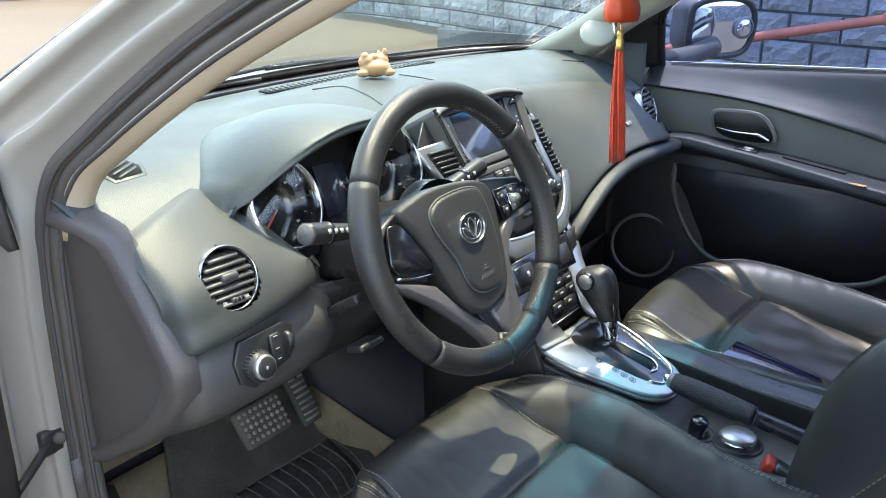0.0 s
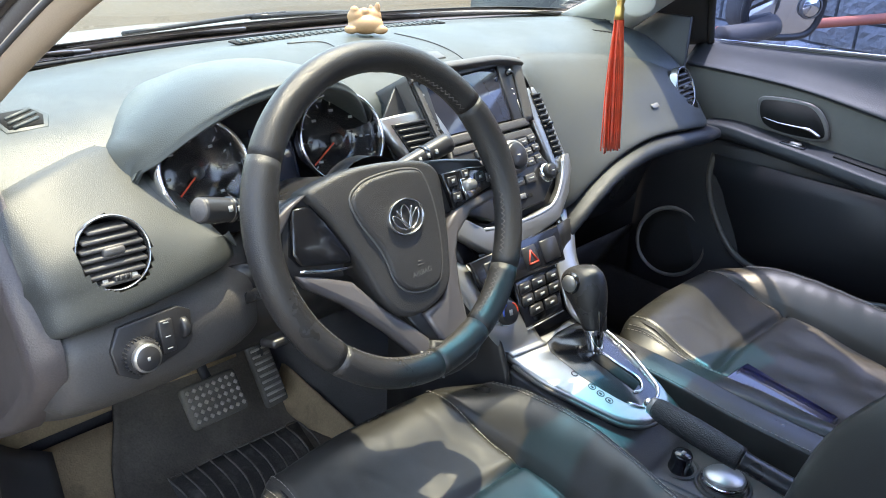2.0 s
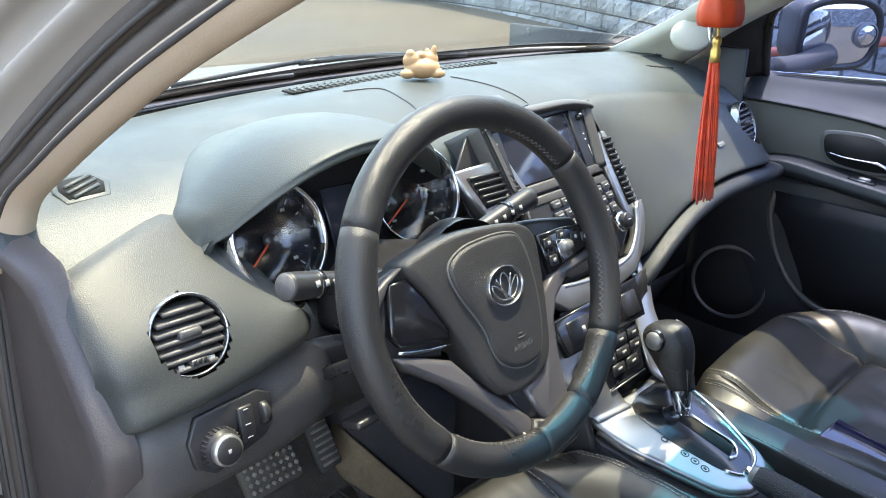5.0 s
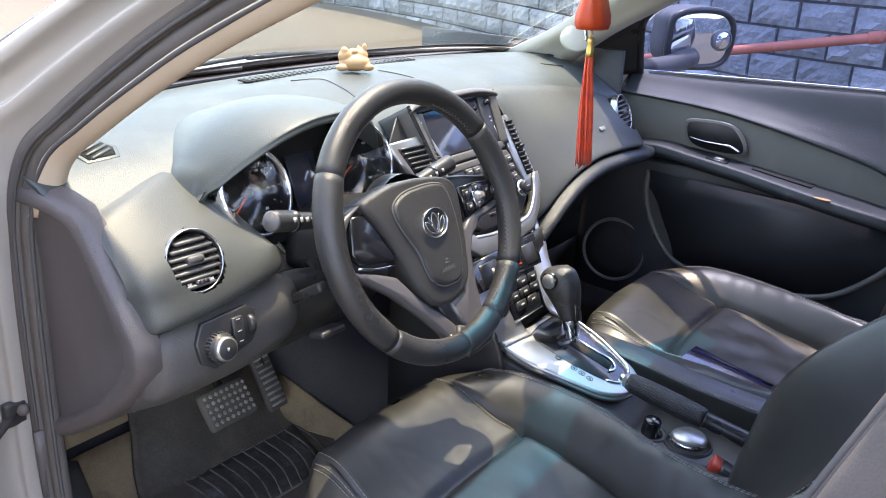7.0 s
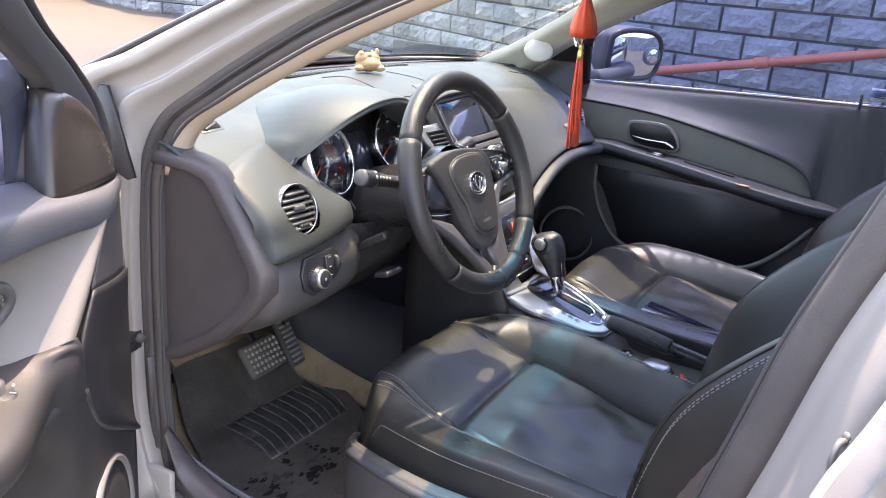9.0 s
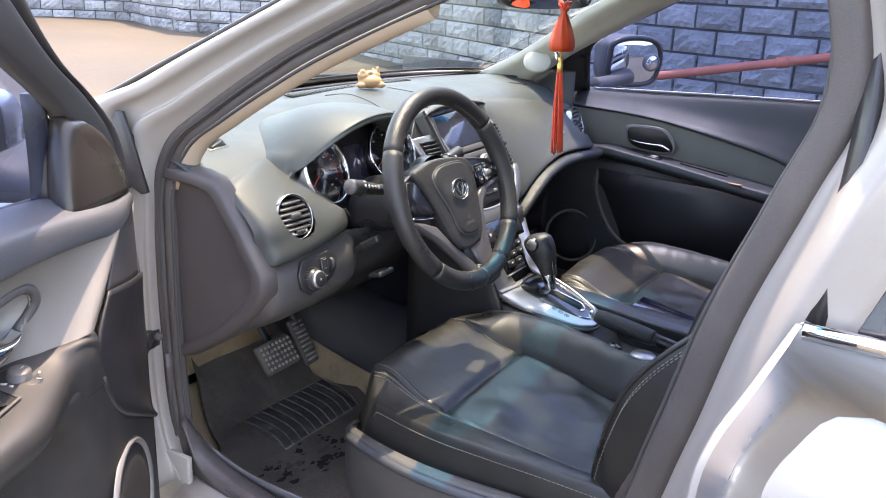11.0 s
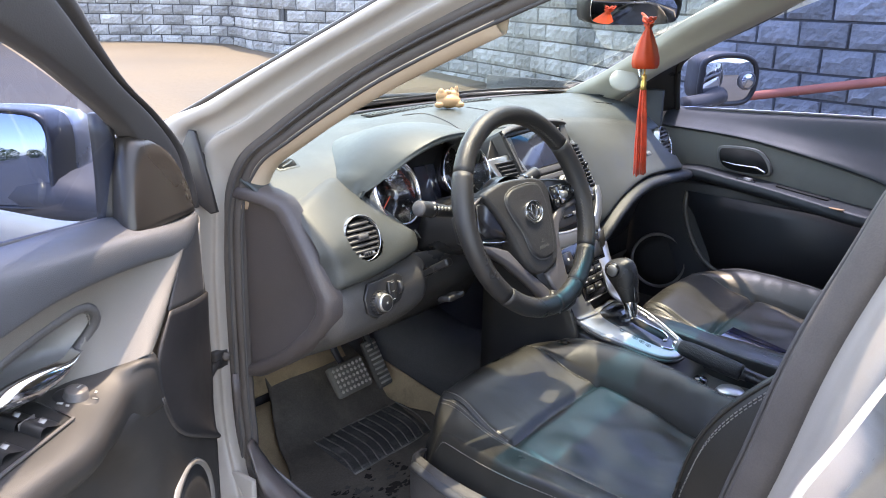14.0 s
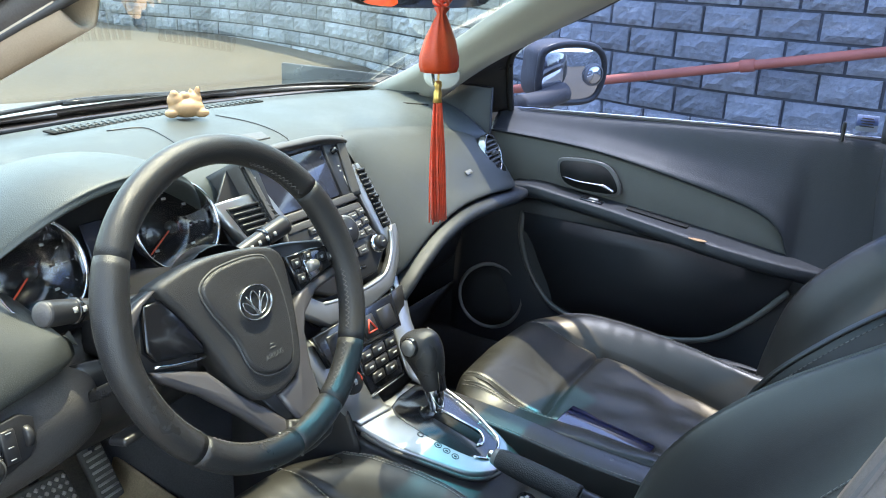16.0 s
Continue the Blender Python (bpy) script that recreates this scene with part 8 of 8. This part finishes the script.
def build_near_mirror():
    m = thing("driver_mirror", "blue-silver door mirror on the open door", "door mirror", "door mirrors", at=(-0.845, 0.275, 0))
    m.rotation_euler = (0, 0, radians(-67))
    c = Vector((-0.238, -0.108, 1.078))
    n = Vector((0.14, -1, 0.085)).normalized()
    f = facing(c, n)
    out = [(-0.088, 0.045), (-0.05, 0.060), (0.05, 0.064), (0.088, 0.050), (0.094, 0.0), (0.086, -0.052), (0.02, -0.060), (-0.06, -0.058), (-0.092, -0.035)]
    def ringed(s, dz):
        return [f @ Vector((x * s, y * s, dz)) for x, y in out]
    part("rim", loft([ringed(1.0, -0.004), ringed(1.02, 0.006), ringed(1.09, 0.004), ringed(1.12, -0.02), ringed(1.13, -0.045)], 4, 5, closed=True), BLACK, m, "black mirror rim")
    part("shell", loft([ringed(1.12, -0.045), ringed(1.15, -0.052), ringed(1.13, -0.085), ringed(1.0, -0.125), ringed(0.7, -0.150), ringed(0.2, -0.160)], 4, 5, closed=True, caps=True), BLUEMIRROR, m, "blue-silver mirror shell")
    part("mirror_glass", slab([(x, y) for x, y in out], 0.003, 0.001, f @ pose(0, 0, 0.0), 4), BLUEGLASS, m, "mirror glass reflecting sky and trees")
    part("foot", loft([[(-0.27, 0.03, 1.05), (-0.27, -0.09, 1.05), (-0.27, -0.09, 1.008), (-0.27, 0.03, 1.008)], [(-0.16, 0.050, 1.058), (-0.15, -0.095, 1.058), (-0.15, -0.095, 1.000), (-0.16, 0.050, 1.002)], [(-0.10, 0.02, 1.045), (-0.10, -0.085, 1.045), (-0.10, -0.085, 0.998), (-0.10, 0.02, 0.998)], [(-0.062, 0.0, 1.04), (-0.062, -0.09, 1.04), (-0.062, -0.09, 0.998), (-0.062, 0.0, 0.998)]], 4, 4, closed=True, caps=True), DARKTRIM, m, "black mirror foot")


def build_rear_door():
    d = thing("rear_door", "closed silver rear door beside the centre pillar", "car door", "car doors")
    side = ((-0.800, -0.637, 1.008), (-0.838, -0.630, 0.995), (-0.864, -0.612, 0.955), (-0.882, -0.588, 0.90), (-0.892, -0.578, 0.83), (-0.895, -0.575, 0.60), (-0.87, -0.575, 0.36))
    rows = [[(x + dx, y - o, z) for x, y, z in side] for o, dx in ((0.010, 0.030), (0.0, 0.012), (0.004, 0.002), (0.020, 0.0), (0.35, -0.004), (0.9, 0.0))]
    part("edge_line", tube([(x - 0.001, y - 0.024, z) for x, y, z in side], 0.0012, 6, 4), SATIN, d)
    part("outer_skin", loft(rows, 4, 4, thick=0.004), SKIN_SUNLIT, d, "silver door skin with sunlight painted into its colour")
    part("window_frame", loft([[(-0.80, -0.655, 1.01), (-0.785, -0.645, 1.01), (-0.775, -0.70, 1.01)], [(-0.745, -0.665, 1.18), (-0.725, -0.655, 1.18), (-0.72, -0.71, 1.18)], [(-0.66, -0.65, 1.33), (-0.64, -0.64, 1.33), (-0.64, -0.70, 1.33)]], 4, 4, thick=0.01), BLACK, d, "black window frame post")
    part("waist_strip", tube([(-0.826, -0.640, 1.012), (-0.836, -1.0, 1.018), (-0.83, -1.5, 1.03)], 0.009, 8, 5), CHROME, d, "bright waist strip")
    part("window_pane", loft([[(-0.79, -0.68, 1.0), (-0.79, -1.1, 1.01), (-0.76, -1.5, 1.03)], [(-0.735, -0.69, 1.18), (-0.735, -1.1, 1.19), (-0.71, -1.5, 1.19)], [(-0.65, -0.69, 1.33), (-0.65, -1.1, 1.34), (-0.63, -1.4, 1.32)]], 4, 4), TINT, d)
    st = thing("door_striker", "worn metal door striker bolted to the centre pillar", "door striker")
    part("plate", slab([(-0.010, -0.024), (0.010, -0.024), (0.011, 0.023), (-0.010, 0.024)], 0.003, 0.0015, facing((-0.790, -0.597, 0.893), (-0.86, 0.45, 0.2)), 0), PAINT_IN, st)
    part("loop", tube([facing((-0.790, -0.597, 0.893), (-0.86, 0.45, 0.2)) @ Vector(p) for p in ((0, 0.012, 0.002), (0, 0.013, 0.014), (0, 0.0, 0.018), (0, -0.013, 0.014), (0, -0.012, 0.002))], 0.0035, 8, 4), SATIN, st)
    for y in (0.018, -0.018):
        part("bolt", lathe([(0, 0.005), (0.004, 0.005), (0.005, 0.003), (0.005, 0)], 6, facing((-0.790, -0.597, 0.893), (-0.86, 0.45, 0.2)) @ pose(0, y, 0.003)), SATIN, st)


def build_door_check():
    c = thing("door_check", "black door check arm bolted to the hinge post", "door check")
    part("arm", tube([(-0.712, 0.400, 0.690), (-0.755, 0.375, 0.678), (-0.83, 0.335, 0.655)], 0.007, 8, 4, flat=0.6), BLACK, c)
    part("bracket", box(0.030, 0.014, 0.034, 0.004, 2, pose(-0.712, 0.400, 0.690)), BLACK, c)
    part("pivot", lathe([(0, 0.006), (0.006, 0.0055), (0.008, 0.003), (0.008, -0.004)], 20, facing((-0.704, 0.392, 0.694), (-0.5, -0.8, 0.3))), RUBBER, c)


# ---- loose and hanging things ----
def build_rear_mirror():
    m = thing("rear_view_mirror", "black rear-view mirror under the roof edge", "mirror")
    f = facing((0.055, 0.030, 1.288), (-0.35, -0.92, -0.12))
    out = [(-0.118, 0.020), (-0.09, 0.034), (0.0, 0.037), (0.09, 0.034), (0.118, 0.020), (0.120, -0.012), (0.10, -0.032), (0.0, -0.036), (-0.10, -0.032), (-0.120, -0.012)]
    part("shell", slab([(x * 1.04, y * 1.08) for x, y in out], 0.034, 0.012, f @ pose(0, 0, -0.034), 4, 3), BLACK, m)
    part("mirror_glass", slab(out, 0.002, 0.0008, f @ pose(0, 0, 0.0), 4), MIRROR, m)
    part("stem", tube([(0.050, 0.05, 1.30), (0.045, 0.09, 1.325), (0.04, 0.115, 1.345)], 0.012, 10, 4), BLACK, m)


def build_ornament():
    o = thing("hanging_ornament", "red satin pouch with a long red tassel hung from the mirror", "ornament")
    x, y = 0.000, -0.022
    part("cord", tube([(x + 0.01, y + 0.02, 1.276), (x + 0.003, y + 0.004, 1.266), (x, y, 1.256)], 0.0025, 6, 4), TASSEL, o)
    for k in range(5):
        part("bow_loop", tube([(x, y, 1.264), (x + 0.014 * math.cos(k * 1.3), y + 0.012 * math.sin(k * 1.3), 1.270), (x + 0.010 * math.cos(k * 1.3 + 0.7), y + 0.010 * math.sin(k * 1.3 + 0.7), 1.262), (x, y, 1.259)], 0.0022, 6, 4), TASSEL, o)
    prof = [(0.004, 0.072), (0.013, 0.070), (0.007, 0.062), (0.014, 0.050), (0.026, 0.028), (0.033, 0.008), (0.0335, -0.004), (0.030, -0.012), (0.0, -0.014)]
    rows = []
    for r, h in prof:
        row = []
        for j in range(40):
            a = 2 * math.pi * j / 40
            fold = 1 + (0.07 * math.sin(9 * a + h * 40) + 0.03 * math.sin(5 * a)) * (0.4 + 10 * max(0, h))
            row.append((x + r * fold * math.cos(a) * 1.0, y + r * fold * 0.72 * math.sin(a), 1.187 + h))
        rows.append(row)
    bm = grid(rows, closed_u=True)
    part("pouch", bm, RED, o, "gathered orange-red satin pouch")
    part("ring", lathe([(0.024, 0.0), (0.026, 0.002), (0.028, 0.0), (0.026, -0.002)], 32, pose(x + 0.012, y + 0.018, 1.181, 80, 0, 30), ring=True), CHROME, o, "thin metal ring")
    part("link", tube([(x, y, 1.173), (x, y, 1.164), (x, y, 1.156)], 0.0016, 6, 2), GOLD, o)
    part("knot", lathe([(0, 0.014), (0.0045, 0.012), (0.0055, 0.006), (0.004, 0.002), (0.0058, -0.003), (0.0055, -0.010), (0.0065, -0.016), (0.0, -0.018)], 18, pose(x, y, 1.150)), GOLD, o, "gold-bound knot")
    bm = bmesh.new()
    rnd = random.Random(3)
    strands = []
    for k in range(90):
        a, q = rnd.random() * 6.283, math.sqrt(rnd.random())
        r0, r1 = 0.0055 * q, 0.0105 * q
        L = 0.163 + rnd.uniform(-0.012, 0.014)
        sway = rnd.uniform(-0.004, 0.004)
        strands.append(tube([(x + r0 * math.cos(a), y + r0 * math.sin(a), 1.136), (x + r1 * math.cos(a + 0.2) + sway * 0.5 + 0.008, y + r1 * math.sin(a + 0.2), 1.136 - L * 0.5), (x + r1 * 1.15 * math.cos(a + 0.4) + sway + 0.017, y + r1 * 1.1 * math.sin(a + 0.4), 1.136 - L)], 0.0011, 4, 3))
    part("tassel", join(*strands), TASSEL, o, "long red silk tassel")


def build_figurine():
    c = Vector((0.044, 0.482, 1.048))
    bm = bmesh.new()
    blobs = [((0, 0, 0.020), (0.040, 0.028, 0.022)), ((-0.022, 0.0, 0.036), (0.020, 0.018, 0.018)), ((-0.026, -0.004, 0.050), (0.010, 0.010, 0.010)), ((0.018, 0.004, 0.036), (0.018, 0.016, 0.018)), ((0.026, 0.002, 0.052), (0.007, 0.007, 0.016)), ((0.012, 0.006, 0.050), (0.006, 0.006, 0.012)), ((-0.004, 0, 0.046), (0.012, 0.012, 0.010)), ((-0.034, -0.014, 0.010), (0.016, 0.012, 0.010)), ((0.030, -0.014, 0.010), (0.018, 0.012, 0.010))]
    for (x, y, z), s in blobs:
        bmesh.ops.create_icosphere(bm, subdivisions=3, radius=1, matrix=Matrix.Translation((x, y, z)) @ Matrix.Diagonal((*s, 1)))
    ob = part("figurine", bm, RESIN)
    ob.matrix_basis = Matrix.Translation(c) @ pose(0, 0, 0, 0, 0, -35) @ Matrix.Scale(0.75, 4)
    re = ob.modifiers.new("blend", "REMESH")
    re.mode, re.voxel_size, re.use_smooth_shade = "VOXEL", 0.0022, True
    sm = ob.modifiers.new("soft", "SMOOTH")
    sm.iterations = 4
    tagged(ob, "small cream resin figurine on the dashboard", "figurine")


def build_phone():
    p = thing("smartphone", "dark glossy smartphone lying on the passenger seat", "smartphone")
    m = facing((0.254, -0.234, 0.566), (-0.06, -0.14, 0.97), (0.09, 0.96, 0.15))
    part("body", box(0.076, 0.162, 0.008, 0.004, 3, m), BLACK, p)
    part("screen", slab([(-0.035, -0.078), (0.035, -0.078), (0.035, 0.078), (-0.035, 0.078)], 0.0008, 0.0003, m @ pose(0, 0, 0.0038)), PHONE, p, "dark blue reflecting screen")
    part("ear_slot", box(0.012, 0.0014, 0.0004, 0, 1, m @ pose(0, 0.074, 0.0048)), SATIN, p)


def build_pipe():
    p = thing("wall_pipe", "rust-red painted pipe running along the stone wall", "pipe")
    a, b = Vector((4.86, 2.05, 0.47)), Vector((4.90, -3.4, 1.55))
    part("pipe", tube([a, a.lerp(b, 0.5), b], 0.032, 12, 6), PIPE, p)
    for f in (0.30, 0.62):
        q = a.lerp(b, f)
        part("joint", tube([q, q + (b - a).normalized() * 0.09], 0.041, 12, 2), PIPE, p)


def build_wiper():
    w = thing("wiper", "black wiper arm resting on the windscreen foot", "wiper", "wipers")
    part("arm", tube([(0.36, 0.66, 1.036), (0.15, 0.675, 1.053), (-0.05, 0.672, 1.058)], 0.0045, 8, 4), BLACK, w)
    part("blade", tube([(0.22, 0.668, 1.046), (0.0, 0.676, 1.060), (-0.30, 0.650, 1.053)], 0.0038, 8, 4), BLACK, w)
    v = thing("wiper", "black wiper arm resting on the windscreen foot", "wiper", "wipers")
    part("arm", tube([(-0.35, 0.66, 1.030), (-0.5, 0.62, 1.040), (-0.62, 0.56, 1.043)], 0.0045, 8, 4), BLACK, v)
    part("blade", tube([(-0.05, 0.69, 1.036), (-0.3, 0.665, 1.044), (-0.6, 0.575, 1.044)], 0.0038, 8, 4), BLACK, v)


def build_hedge():
    """A far row of trees and shrubs behind the open door side of the yard."""
    rnd = random.Random(12)
    h = thing("tree_row", "row of small green trees and shrubs past the yard", "trees", kind="stuff")
    verts, faces = [], []
    for t in range(16):
        cx, cy, r, top = -26 + rnd.uniform(-2, 2), -22 + t * 3.0 + rnd.uniform(-1, 1), rnd.uniform(1.2, 2.2), rnd.uniform(1.6, 3.0)
        for k in range(420):
            a, q = rnd.random() * 6.283, rnd.random() ** 0.5
            z = rnd.uniform(0.3, top)
            w = r * q * (0.5 + math.sin(math.pi * min(1, z / top)) * 0.6)
            p = Vector((cx + w * math.cos(a), cy + w * math.sin(a), z))
            u = Vector((rnd.gauss(0, 1), rnd.gauss(0, 1), rnd.gauss(0, 1))).normalized() * rnd.uniform(0.08, 0.2)
            v = u.orthogonal().normalized() * u.length * 0.7
            b = len(verts)
            verts += [p - u, p - v, p + u, p + v]
            faces.append((b, b + 1, b + 2, b + 3))
    me = bpy.data.meshes.new("foliage")
    me.from_pydata(verts, [], faces)
    me.materials.append(FOLIAGE)
    ob = new("foliage", me)
    ob.parent = h
    tagged(ob, "dense green foliage", kind="stuff")


FOLIAGE = material("foliage", (0.06, 0.11, 0.03), 0.6, 0, 0.4, 0.8, 8, 0.2, 0.3)


# ---- build ----
build_ground()
build_body()
build_windscreen()
dash = build_dashboard()
build_binnacle(dash)
build_centre(dash)
build_far_fascia(dash)
build_steering_wheel()
build_seat("bucket_seat", -0.340, "black leather driver seat with stitched bolsters", 1.0, -1)
build_seat("bucket_seat", 0.412, "black leather passenger seat with stitched bolsters", 7.0, 1, 0.058, -0.024)
build_console()
build_buckle()
build_pedals()
build_mat()
build_far_door()
build_far_mirror()
build_near_door()
build_near_mirror()
build_rear_door()
build_door_check()
build_rear_mirror()
build_ornament()
build_figurine()
build_phone()
build_wiper()
build_pipe()
build_hedge()
stone_wall("wall_far", [(4.4, -9.0), (4.85, -4.0), (5.02, -0.5), (5.35, 1.3), (6.3, 2.9), (7.4, 4.6), (8.4, 6.6), (8.9, 8.6), (8.6, 10.6)], 0.02, 14, 0.19, "grey split-faced stone retaining wall", (7.2, 12.6, 2, 10))
stone_wall("wall_north", [(8.6, 10.4), (8.9, 11.6), (9.3, 12.8), (8.3, 14.2), (6.0, 15.2), (0.0, 17.0), (-10.0, 19.5)], 0.22, 10, 0.19, "pale stone wall across the end of the yard", (0, 0, 0, 0))
stone_wall("wall_south", [(-9.0, -15.5), (-2.0, -15.0), (4.6, -9.2)], 0.0, 11, 0.19, "grey stone wall behind the yard", (0, 0, 0, 0))
